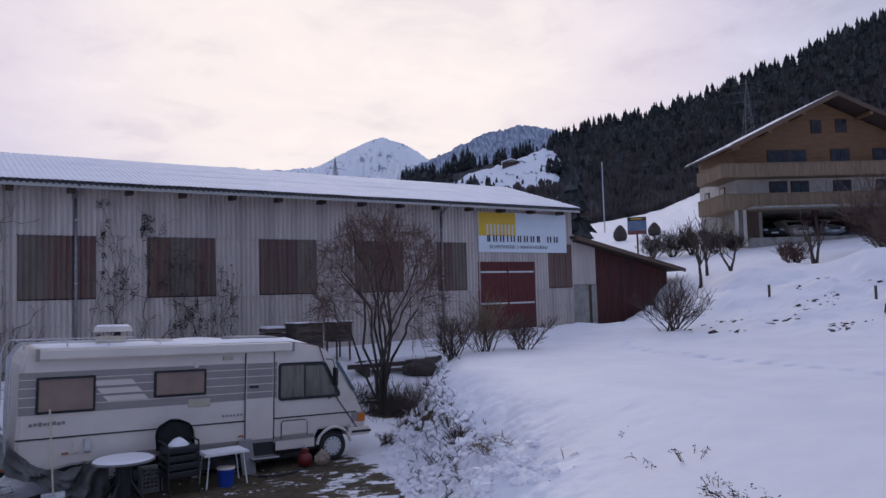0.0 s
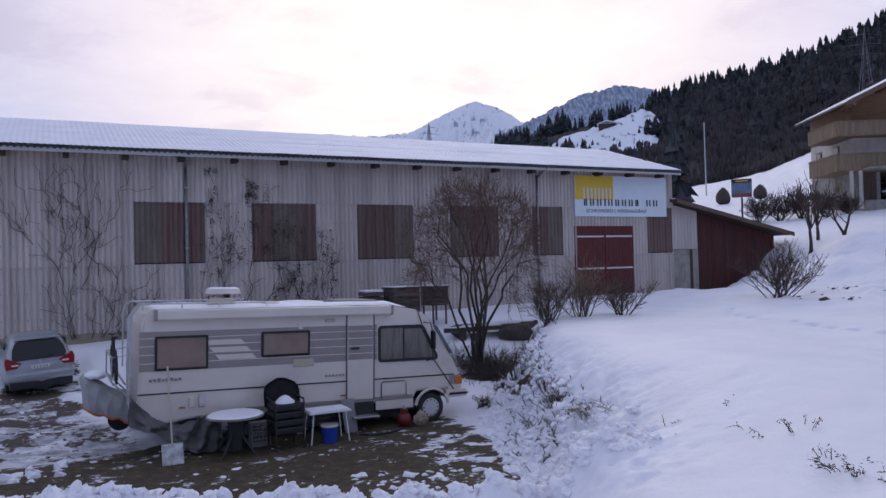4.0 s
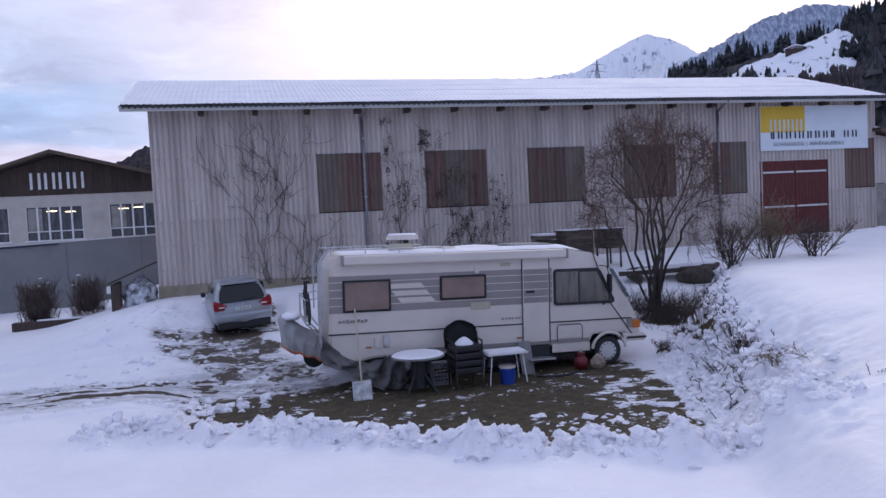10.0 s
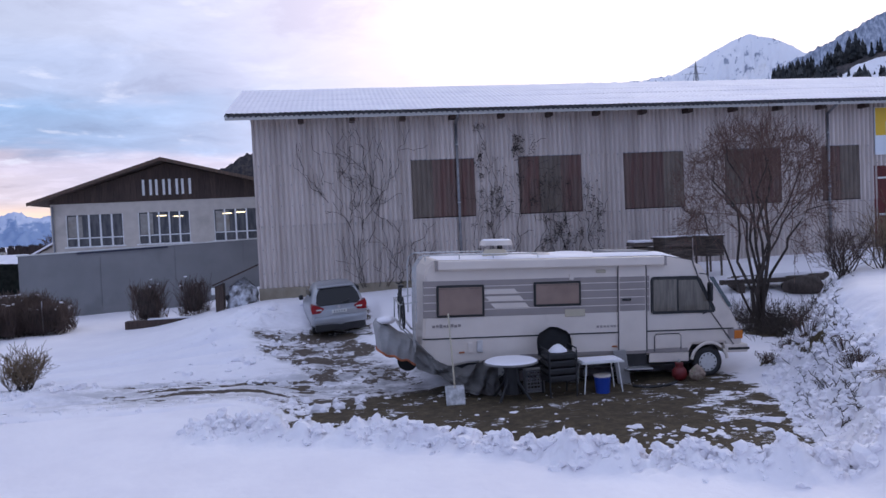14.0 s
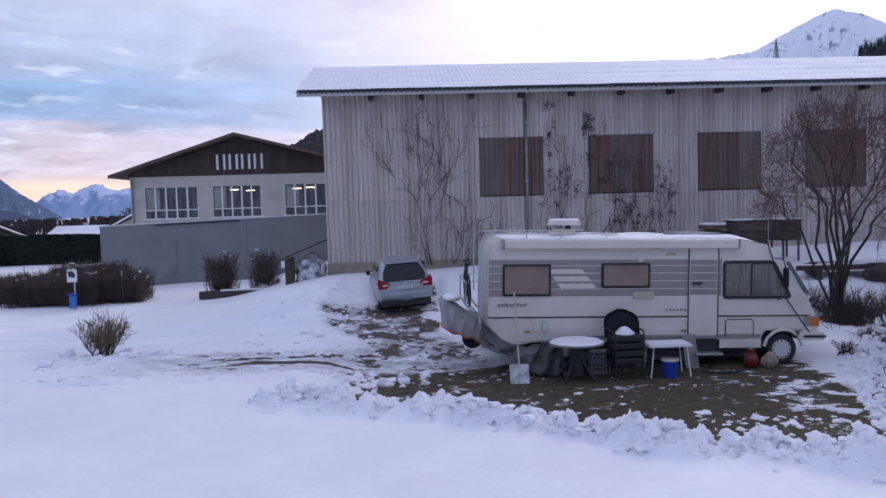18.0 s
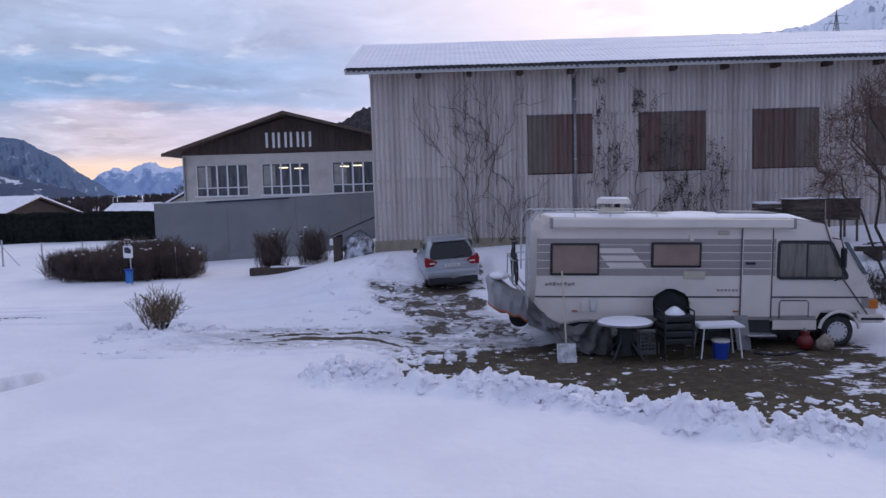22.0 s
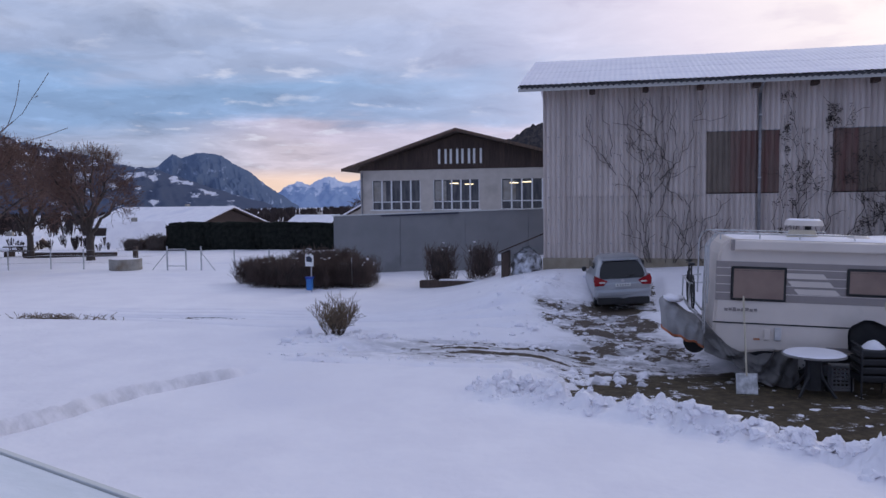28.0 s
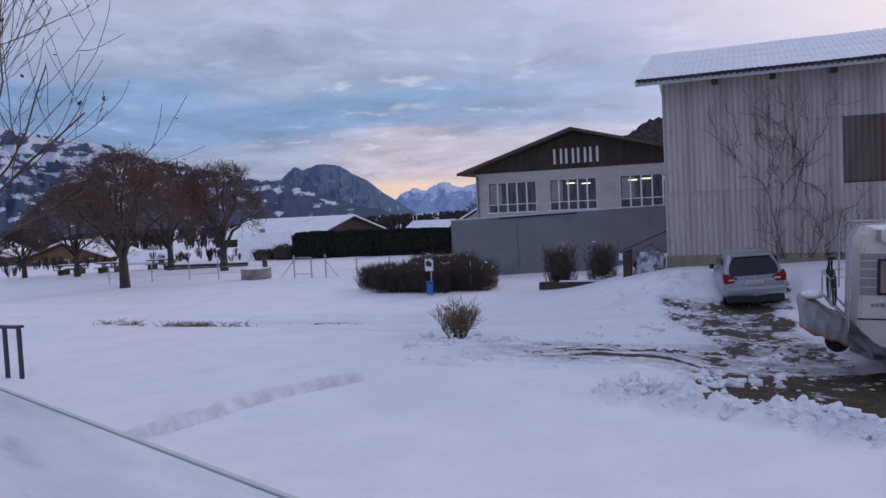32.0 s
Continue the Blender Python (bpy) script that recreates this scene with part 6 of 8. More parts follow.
# needle tone lifted: haze before the distant forest is put into the colour
M["conifer"] = mat("dark needles", (0.036, 0.040, 0.042), (0.075, 0.077, 0.076), 0.08, 1.0, spec=0.1)

M["evergreen"] = mat("dark evergreen hedge", (0.010, 0.012, 0.011), (0.024, 0.027, 0.022), 3, 1.0, spec=0.1)


def grow(tubes, rng, p, d, length, r, level, spec, ends=None):
    """One limb with its side limbs, drawn into tubes."""
    steps = spec.get("steps", 5)
    pts, rad = [Vector(p)], [r]
    d = Vector(d).normalized()
    taper = spec.get("taper", 0.45)
    for i in range(steps):
        wob = Vector((rng.gauss(0, 1), rng.gauss(0, 1), rng.gauss(0, 0.6))) * spec.get("wobble", 0.16)
        d = (d + wob + Vector((0, 0, spec.get("lift", 0.08)))).normalized()
        pts.append(pts[-1] + d * (length / steps))
        rad.append(max(r * (1 - (1 - taper) * (i + 1) / steps), spec.get("rmin", 0.004)))
    tubes.path(pts, rad)
    if level <= 0:
        if ends is not None:
            ends.append(pts[-1])
            ends.append(pts[-2])
        return
    n = spec["kids"][-level] if isinstance(spec["kids"], (list, tuple)) else spec["kids"]
    for k in range(n):
        f = rng.uniform(spec.get("from", 0.3), 1.0)
        i = min(int(f * steps), steps - 1)
        q = pts[i].lerp(pts[i + 1], f * steps - i)
        out = Vector((rng.gauss(0, 1), rng.gauss(0, 1), rng.gauss(0, 0.5))).normalized()
        nd = (d * spec.get("along", 0.75) + out * spec.get("spread", 0.75)).normalized()
        grow(tubes, rng, q, nd, length * rng.uniform(*spec.get("shrink", (0.5, 0.75))), max(rad[i + 1] * 0.6, spec.get("rmin", 0.004)), level - 1, spec, ends)


def bare_tree(name, label, at, height_, seed, trunk_r=0.2, trunk_h=0.3, stems=1, level=4, kids=(4, 4, 5, 4), spread=0.75, twigm=None, leaves=0, leaf=0.06, lean=0.35, group="", rmin=0.012, lift=0.06, category="tree", reach=(0.35, 0.6), limbs=6):
    rng = random.Random(seed)
    ob = thing(name, label, category, at, group=group)
    big, fine = Tubes(6), Tubes(3)
    ends = []
    spec = dict(kids=kids, spread=spread, rmin=rmin, lift=lift, wobble=0.10 if stems == 1 else 0.15)
    tops = []
    if stems == 1:
        pts = [Vector((0, 0, -0.2)), Vector((0.02, 0, trunk_h * height_ * 0.5)), Vector((rng.uniform(-0.1, 0.1), 0, trunk_h * height_))]
        big.path(pts, [trunk_r * 1.25, trunk_r, trunk_r * 0.85])
        tops = [(pts[-1], trunk_r * 0.5) for _ in range(limbs)]
    else:
        tops = [(Vector((rng.gauss(0, 0.10), rng.gauss(0, 0.10), -0.1)), trunk_r) for _ in range(stems)]
    for k, (p, r) in enumerate(tops):
        a = 2 * math.pi * k / len(tops) + rng.uniform(-0.4, 0.4)
        tilt = lean * rng.uniform(0.35, 1.25)
        d = Vector((math.cos(a) * tilt, math.sin(a) * tilt, 1))
        L = height_ * (1 - trunk_h * (stems == 1)) * rng.uniform(0.52, 0.7)
        # main limb drawn thick, the rest fine
        steps = 5
        pts, rad, dd = [p], [r], d.normalized()
        for i in range(steps):
            dd = (dd + Vector((rng.gauss(0, 0.13), rng.gauss(0, 0.13), 0.05))).normalized()
            pts.append(pts[-1] + dd * (L / steps)); rad.append(max(rmin, r * (1 - 0.7 * (i + 1) / steps)))
        big.path(pts, rad)
        for j in range(kids[0] * 2):
            f = rng.uniform(0.25, 1.0) * steps
            i = min(int(f), steps - 1)
            q = pts[i].lerp(pts[i + 1], f - i)
            out = Vector((rng.gauss(0, 1), rng.gauss(0, 1), rng.gauss(0.1, 0.4))).normalized()
            grow(fine, rng, q, (dd * 0.7 + out * spread), L * rng.uniform(*reach), rad[i + 1] * 0.55, level - 2, spec, ends)
    big.ob("trunk", M["bark"], ob)
    o = fine.ob("crown", twigm or M["twig"], ob)
    if leaves and ends:
        lv = Tubes(3)
        for _ in range(leaves):
            lv.tri(rng.choice(ends) + Vector((rng.gauss(0, 0.08), rng.gauss(0, 0.08), rng.gauss(0, 0.08))), leaf * rng.uniform(0.6, 1.3), rng)
        o2 = lv.ob("leaf_cluster", M["leafbrown"], ob)
        tagged(o2, "remaining withered leaves", kind="stuff")
    return ob


def fan_tree(name, label, at, top, rx, crown_z, seed, trunk_r=0.22, fork=1.2, stems=1, counts=(9, 8, 8, 4), twigm=None, leaves=0, leaf=0.06, rmin=0.008, group="", category="tree", low=105, lean=(0, 0), twig=0.5):
    """A leafless tree: limbs rise from the fork and fan out to an oval crown, each order of branches aiming a little off the last."""
    rng = random.Random(seed)
    ob = thing(name, label, category, at, group=group)
    big, fine, ends = Tubes(7), Tubes(3), []
    mid = Vector((lean[0], lean[1], crown_z))
    rz = top - crown_z

    def aim(d, k):
        return mid + Vector((d.x * rx, d.y * rx, d.z * (rz if d.z > 0 else crown_z - fork * 0.8))) * k

    def arm(tubes, p, q, r0, r1, steps, sag=0.0, up=0.35):
        """A bent branch from p to q that leaves p steeply and levels out."""
        c = p.lerp(q, 0.45) + Vector((0, 0, (q - p).length * up * 0.5 - sag))
        pts = []
        for i in range(steps + 1):
            t = i / steps
            w = p * (1 - t) ** 2 + c * 2 * t * (1 - t) + q * t * t
            if 0 < i < steps:
                w = w + Vector((rng.gauss(0, 1), rng.gauss(0, 1), rng.gauss(0, 0.7))) * (q - p).length * 0.028
            pts.append(w)
        tubes.path(pts, [max(rmin, r0 + (r1 - r0) * i / steps) for i in range(steps + 1)])
        return pts

    def along(pts, f):
        i = min(int(f * (len(pts) - 1)), len(pts) - 2)
        return pts[i].lerp(pts[i + 1], f * (len(pts) - 1) - i)

    if stems == 1:
        big.path([Vector((0, 0, -0.25)), Vector((0.01, 0.02, 0.1)), Vector((0.03, 0, fork * 0.6)), Vector((0, 0.02, fork))], [trunk_r * 1.45, trunk_r * 1.12, trunk_r * 0.95, trunk_r * 0.9])
    for k in range(counts[0]):
        a = 2.4 * k + rng.uniform(-0.3, 0.3)
        pol = radians(8 + (low - 8) * ((k + 0.5) / counts[0]) ** 0.8)
        d1 = Vector((math.cos(a) * math.sin(pol), math.sin(a) * math.sin(pol), math.cos(pol)))
        root = Vector((0, 0, fork * rng.uniform(0.85, 1.05))) if stems == 1 else Vector((rng.gauss(0, 0.10), rng.gauss(0, 0.10), -0.15))
        r1 = trunk_r * rng.uniform(0.36, 0.58) if stems == 1 else trunk_r * rng.uniform(0.7, 1.1)
        limb = arm(big, root, aim(d1, rng.uniform(0.78, 0.92)), r1, rmin * 2.2, 7, up=0.5 if stems == 1 else 0.75)
        for _ in range(counts[1]):
            f = rng.uniform(0.28, 1.0)
            d2 = (d1 + Vector((rng.gauss(0, 0.5), rng.gauss(0, 0.5), rng.gauss(0.05, 0.42)))).normalized()
            bough = arm(fine, along(limb, f), aim(d2, rng.uniform(0.74, 0.98)), max(rmin * 1.8, r1 * 0.42 * (1.15 - f)), rmin * 1.3, 5)
            for _ in range(counts[2]):
                g = rng.uniform(0.2, 1.0)
                d3 = (d2 + Vector((rng.gauss(0, 0.34), rng.gauss(0, 0.34), rng.gauss(0.06, 0.3)))).normalized()
                b0 = along(bough, g)
                b1 = b0.lerp(aim(d3, rng.uniform(0.88, 1.04)), rng.uniform(0.45, 1.0))
                spray = arm(fine, b0, b1, rmin * 1.25, rmin, 3, up=0.25)
                for _ in range(counts[3]):
                    q = along(spray, rng.uniform(0.25, 1.0))
                    w = ((q - mid).normalized() * 0.8 + Vector((rng.gauss(0, 0.55), rng.gauss(0, 0.55), rng.gauss(0.25, 0.45)))).normalized() * twig * rng.uniform(0.4, 1.2)
                    fine.path([q, q + w * 0.55 + Vector((rng.gauss(0, 0.02), rng.gauss(0, 0.02), 0)), q + w], [rmin, rmin * 0.85, rmin * 0.6])
                    ends.append(q + w * rng.uniform(0.5, 1.0))
    big.ob("trunk", M["bark"], ob)
    fine.ob("crown", twigm or M["twig"], ob)
    if leaves:
        lv = Tubes(3)
        for _ in range(leaves):
            lv.tri(rng.choice(ends) + Vector((rng.gauss(0, 0.05), rng.gauss(0, 0.05), rng.gauss(0, 0.05))), leaf * rng.uniform(0.6, 1.3), rng)
        tagged(lv.ob("foliage", M["leafrust"], ob), "remaining withered leaves", kind="stuff")
    return ob


def g3(x, y, sink=0.03):
    return (x, y, ground_at(x, y) - sink)


# large shrub behind the motorhome's nose
fan_tree("large_shrub", "tall bare many-stemmed shrub with reddish twigs", g3(11.3, 20.2), 5.65, 2.3, 2.75, 5, trunk_r=0.052, fork=0.25, stems=8, counts=(11, 8, 7, 4), twigm=M["redtwig"], leaves=1500, leaf=0.035, rmin=0.0055, category="shrub", low=88, lean=(-0.05, 0), twig=0.42)
for k, (x, y, h, s) in enumerate(((12.8, 18.7, 1.55, 11), (14.0, 18.7, 2.0, 12), (15.4, 18.7, 1.5, 13))):
    bare_tree("bush", "bare rounded bush in the snow", (x, y, ground_at(x, y) - 0.05), h, s, trunk_r=0.022, stems=14, level=3, kids=(4, 4), spread=0.6, twigm=M["straw"] if k == 1 else M["twig"], lean=0.75, rmin=0.005, group="bushes by the hall door", category="bush")
bare_tree("bush", "wide bare bush on the snowy rise", g3(22.1, 18.5), 2.1, 17, trunk_r=0.025, stems=22, level=3, kids=(4, 4), spread=0.5, twigm=M["twig"], lean=0.95, rmin=0.006, category="bush")
bare_tree("bush", "small round bush beside the drive", g3(-6.86, 17.95), 1.08, 21, trunk_r=0.014, stems=34, level=3, kids=(3, 4), spread=0.55, twigm=M["straw"], lean=0.7, rmin=0.005, category="bush")

# undergrowth and dry stalks on the bank
und = Tubes(3)
rng = random.Random(77)
for k in range(620):
    x, y = 11.1 + rng.gauss(0, 0.75), 19.6 + rng.gauss(0, 0.65)
    if k % 3 == 0:
        x, y = 10.7 + rng.gauss(0, 0.5), 18.7 + rng.gauss(0, 0.4)
    p = Vector(g3(x, y, 0.05))
    grow(und, rng, p, (rng.gauss(0, 0.6), rng.gauss(0, 0.6), 0.8), rng.uniform(0.12, 0.55), 0.008, 1, dict(kids=3, spread=0.9, rmin=0.004), None)
for k in range(230):
    y = rng.uniform(10.6, 18.6)
    x = float(bank_x(y)) + rng.triangular(-0.2, 1.5, 0.6)
    p = Vector(g3(x, y, 0.0))
    grow(und, rng, p + Vector((0, 0, 0.02)), (rng.gauss(0, 0.7), rng.gauss(0, 0.7), 0.6), rng.uniform(0.05, 0.2), 0.010, 1, dict(kids=4, spread=1.1, rmin=0.005, steps=3), None)
tagged(und.ob("undergrowth", M["bark"]), "dark tangled undergrowth at the shrub's foot", "undergrowth", kind="stuff")


def dry_plant(label, at, h, seed, stems, material, wide=0.5, heads=0, arch=0.2):
    """A withered herb in the snow: thin bent stalks, some with dark seed heads."""
    rng = random.Random(seed)
    ob = thing("dry_plant", label, "plant", g3(*at, 0.03), group="dry plants on the bank")
    tb, hd = Tubes(3), Tubes(3)
    for _ in range(stems):
        a, L = rng.uniform(0, 6.28), h * rng.uniform(0.55, 1.15)
        out = Vector((math.cos(a), math.sin(a), 0)) * wide * rng.uniform(0.2, 1.0)
        root = out * 0.25
        pts = [root + out * h * t * (0.6 + arch * t) + Vector((0, 0, L * (t - arch * t * t * 1.6))) for t in (0, 0.25, 0.5, 0.75, 1)]
        tb.path(pts, [0.006, 0.0055, 0.005, 0.004, 0.003])
        if rng.random() < 0.6:
            q = pts[2]
            tb.path([q, q + Vector((rng.gauss(0, 0.1), rng.gauss(0, 0.1), 0.12)) * h, q + Vector((rng.gauss(0, 0.2), rng.gauss(0, 0.2), 0.2)) * h], [0.004, 0.0035, 0.003])
        for _ in range(heads):
            hd.tri(pts[rng.choice((2, 3, 4))] + Vector((rng.gauss(0, 0.02), rng.gauss(0, 0.02), rng.gauss(0, 0.02))), rng.uniform(0.014, 0.03), rng)
    tb.ob("stalk_tuft", material, ob)
    if heads:
        tagged(hd.ob("seed_heads", M["leafbrown"], ob), kind="stuff")
    return ob


dry_plant("bare twiggy bush with snow on the bank", (9.08, 14.53), 0.85, 1, 34, M["twig"], 0.7, 4)
dry_plant("bare twiggy bush on the bank", (9.55, 15.3), 0.6, 2, 22, M["twig"], 0.7, 4)
dry_plant("dark withered plant on the bank", (8.31, 12.05), 0.42, 3, 46, M["bark"], 0.6, 9)
dry_plant("dark withered plant on the bank", (8.75, 12.9), 0.40, 4, 26, M["bark"], 0.7, 6)
dry_plant("dark withered plant on the bank", (8.95, 15.7), 0.34, 5, 40, M["bark"], 0.6, 8)
dry_plant("dark withered plant on the bank", (9.9, 16.6), 0.40, 6, 40, M["bark"], 0.6, 8)
dry_plant("arching tuft of pale dry grass in the snow", (8.06, 10.56), 0.52, 7, 40, M["straw"], 0.9, 1, 0.55)
dry_plant("arching tuft of pale dry grass in the snow", (8.35, 11.2), 0.35, 8, 16, M["straw"], 0.9, 1, 0.55)
dry_plant("few dry stalks in the snow", (7.73, 8.51), 0.14, 9, 6, M["twig"], 0.9, 3)
dry_plant("low dry plant half covered by snow", (7.10, 5.30), 0.14, 10, 24, M["bark"], 1.3, 5, 0.4)
dry_plant("thin dry stalks with seed heads", (7.23, 5.69), 0.22, 11, 4, M["straw"], 0.5, 3)
dry_plant("thin dry stalks with seed heads", (7.83, 6.50), 0.24, 12, 7, M["twig"], 0.8, 4)
dry_plant("arching dry stalks with seed heads", (7.73, 6.98), 0.20, 13, 5, M["twig"], 1.3, 4, 0.6)
dry_plant("few dry stalks in the snow", (8.37, 7.98), 0.14, 14, 5, M["twig"], 1.2, 2, 0.5)
st = Tubes(3)
for k in range(190):
    c = rng.choice((-16.9, -16.2, -15.6, -16.0, -18.4, -19.4, -14.6))
    x, y = c + rng.gauss(0, 0.3), 19.45 + rng.gauss(0, 0.10)
    p = Vector(g3(x, y, 0.03))
    st.path([p, p + Vector((rng.gauss(0, 0.1), 0, 0.04)), p + Vector((rng.gauss(0, 0.2), 0, rng.uniform(0.06, 0.22)))], [0.016, 0.012, 0.006])
tagged(st.ob("dry_stalks", M["straw"]), "dry grass stalks sticking out of the snow", "grass", kind="stuff")

# snow lumps on the ridge, the bank and the drive
bm = bmesh.new(); bmesh.ops.create_icosphere(bm, subdivisions=2, radius=1)
lump_v = np.array([v.co[:] for v in bm.verts]); lump_f = np.array([[v.index for v in f.verts] for f in bm.faces]); bm.free()
LV, LF = [], []
nr = np.random.RandomState(4)


def lump(x, y, s, flat=0.7):
    k = nr.randn(3, 3) * 2.2
    w = 1 + 0.26 * np.sin(lump_v @ k).sum(1, keepdims=True) + 0.20 * nr.randn(len(lump_v), 1)
    s = min(s, 0.16)
    LF.extend((lump_f + len(LV) * len(lump_v)).tolist())
    LV.append(lump_v * w * [s, s * nr.uniform(0.7, 1.1), s * flat] + [x, y, ground_at(x, y) - s * 0.12])


for _ in range(900):
    x = nr.uniform(-2.6, 7.4)
    lump(x, float(pad_front(x)) + nr.normal(0.0, 0.24), abs(nr.normal(0.03, 0.03)) + 0.012)
for _ in range(80):
    x = nr.uniform(-2.4, 7.2)
    lump(x, float(pad_front(x)) + nr.normal(0.05, 0.16), nr.uniform(0.04, 0.10), 0.8)
for _ in range(700):
    y = nr.uniform(9.0, 18.0)
    lump(float(bank_x(y)) + nr.uniform(-0.3, 1.4), y, abs(nr.normal(0.0, 0.035)) + 0.015, 0.8)
for _ in range(150):
    lump(nr.uniform(-7.5, -0.6), nr.choice([15.5, 17.9]) + nr.normal(0, 0.2), abs(nr.normal(0.0, 0.035)) + 0.012)
for _ in range(120):
    y = nr.uniform(18.5, 25.0)
    lump(-2.3 + nr.normal(0, 0.7), y, abs(nr.normal(0.0, 0.045)) + 0.015)
for _ in range(90):
    lump(nr.uniform(-1.0, 8.2), nr.uniform(11.4, 16.0), abs(nr.normal(0.0, 0.035)) + 0.012, 0.3)
for _ in range(90):
    lump(-6.6 + nr.normal(0, 0.6), 17.4 + nr.normal(0, 0.4), abs(nr.normal(0.0, 0.05)) + 0.015)
for _ in range(60):
    lump(-0.9 + nr.normal(0, 0.4), 15.6 + nr.normal(0, 0.3), abs(nr.normal(0.03, 0.05)) + 0.015)
for _ in range(650):
    x = nr.uniform(-2.6, 7.6)
    lump(x, float(pad_front(x)) + nr.normal(0.12, 0.20), nr.uniform(0.03, 0.085), 0.85)
for _ in range(800):
    y = nr.uniform(8.6, 18.0)
    lump(float(bank_x(y)) + nr.uniform(-0.35, 1.3), y, abs(nr.normal(0.0, 0.045)) + 0.025, 0.85)
for _ in range(160):
    x = nr.uniform(4.5, 8.3)
    lump(x, nr.uniform(9.3, 12.5), abs(nr.normal(0.0, 0.05)) + 0.02, 0.5)
me = bpy.data.meshes.new("snow_lumps")
me.from_pydata(np.concatenate(LV).tolist(), [], LF)
me.materials.append(M["snow"])
tagged(new("snow_lumps", me), "loose lumps of shovelled snow", "snow", kind="stuff")

# climbing plants on the hall wall
def vine(label, foot, z0, stems, seed, leafy=(), r0=0.0145, fork=0.18):
    """A climber: each stem starts at the foot and wavers up to its own end; short side shoots fork off. leafy: oval patches of withered leaves (x, z, half width, half height, count)."""
    rng = random.Random(seed)
    ob = thing("climbing_plant", label, "climber", (foot, HY - 0.085, 0), group="climbers on the hall wall")
    tb = Tubes(4)

    def climb(p, q, r, level):
        n = max(3, int((q - p).length / 0.16))
        pts, rad, side = [p.copy()], [r], 0.0
        bow = rng.uniform(-0.12, 0.12) * (q - p).length
        across = Vector((q.z - p.z, 0, p.x - q.x)).normalized()
        for k in range(1, n + 1):
            t = k / n
            side = side * 0.72 + rng.gauss(0, 0.055)
            w = p.lerp(q, t) + across * (side + bow * math.sin(math.pi * t))
            w.y = rng.uniform(-0.02, 0.012) - (0.045 if w.z > 5.75 else 0.022 if w.z > 3.7 else 0)
            pts.append(w); rad.append(max(0.008, r * (1 - 0.55 * t)))
            if level and k < n and rng.random() < fork:
                ang = math.atan2(q.x - p.x, q.z - p.z) + rng.choice((-1, 1)) * rng.uniform(0.35, 0.9)
                L = rng.uniform(0.35, 1.3) * (1 if level > 1 else 0.55)
                e = w + Vector((math.sin(ang) * L, 0, math.cos(ang) * L))
                if e.z < 7.0:
                    climb(w, e, rad[-1] * 0.7, level - 1)
        tb.path(pts, rad)

    for xb, zb, xt, zt in stems:
        climb(Vector((xb - foot, 0, zb)), Vector((xt - foot, 0, zt)), r0 * rng.uniform(0.8, 1.15), 2)
    tb.ob("stem", M["vinestem"], ob)
    if leafy:
        lv = Tubes(3)
        for x, z, a, b, count in leafy:
            tufts = [(x + a * rng.uniform(-1, 1), z + b * rng.uniform(-1, 1)) for _ in range(max(4, count // 5))]
            for _ in range(count * 2):
                c = rng.choice(tufts)
                lv.tri(Vector((c[0] - foot + rng.gauss(0, 0.035), -0.06 - rng.uniform(0, 0.03), c[1] - abs(rng.gauss(0, 0.10)))), rng.uniform(0.030, 0.060), rng)
        tagged(lv.ob("withered_leaves", M["vinestem"], ob), kind="stuff")


vine("bare climbing plant spreading widely over the hall wall", 1.0, 1.4, [(0.8, 1.45, 0.95, 5.0), (0.85, 1.45, -0.45, 5.1), (0.9, 3.4, 0.3, 6.9), (-0.3, 4.4, -1.5, 5.7), (0.95, 4.0, 1.15, 6.9), (1.55, 1.45, 1.5, 3.6), (1.5, 3.4, 0.1, 6.3), (0.7, 4.2, 0.85, 6.9), (-0.45, 5.0, -0.7, 6.7), (0.75, 1.45, 0.6, 4.4), (0.6, 4.2, 0.55, 6.9), (1.0, 3.0, 1.4, 6.9), (0.3, 5.2, -0.2, 6.9), (-0.4, 4.6, -1.3, 6.4)], 3)
vine("bare climbing plant on the hall wall", 2.0, 1.4, [(1.95, 1.45, 1.85, 3.6), (1.85, 3.5, 1.0, 4.3), (1.1, 4.2, 2.5, 6.8), (2.5, 1.45, 2.45, 3.0), (2.45, 2.8, 3.3, 3.6), (1.6, 1.45, 2.2, 4.2), (1.2, 4.9, 1.7, 6.8), (2.2, 1.45, 1.9, 3.2), (1.3, 1.45, 1.25, 2.8), (2.9, 1.45, 2.8, 2.9)], 8)
vine("withered leafy climber beside the downpipe", 5.1, 1.5, [(5.2, 1.5, 5.0, 6.9), (5.3, 1.5, 5.75, 5.3), (4.9, 1.5, 4.95, 4.4), (4.6, 1.5, 4.8, 3.6)], 14, [(5.0, 6.3, 0.20, 0.65, 75), (5.15, 4.6, 0.25, 1.2, 110), (5.75, 4.6, 0.28, 0.8, 80), (4.9, 2.8, 0.3, 0.8, 45)], 0.015, 0.22)
vine("withered climber above and over the window", 6.2, 1.6, [(6.0, 1.6, 6.15, 6.5), (6.2, 5.6, 6.9, 5.9), (6.3, 1.6, 7.3, 4.6)], 19, [(6.5, 6.15, 0.42, 0.36, 110), (6.8, 4.6, 0.5, 0.55, 110), (7.7, 4.5, 0.5, 0.7, 80)], 0.015, 0.2)
vine("withered climber under the window", 7.6, 1.6, [(7.3, 1.6, 7.2, 3.4), (7.7, 1.6, 8.1, 4.9), (7.9, 1.6, 7.6, 3.6), (8.2, 1.6, 8.4, 3.5)], 25, [(7.6, 3.0, 0.65, 0.65, 190), (8.3, 2.6, 0.4, 0.6, 80)], 0.015, 0.25)
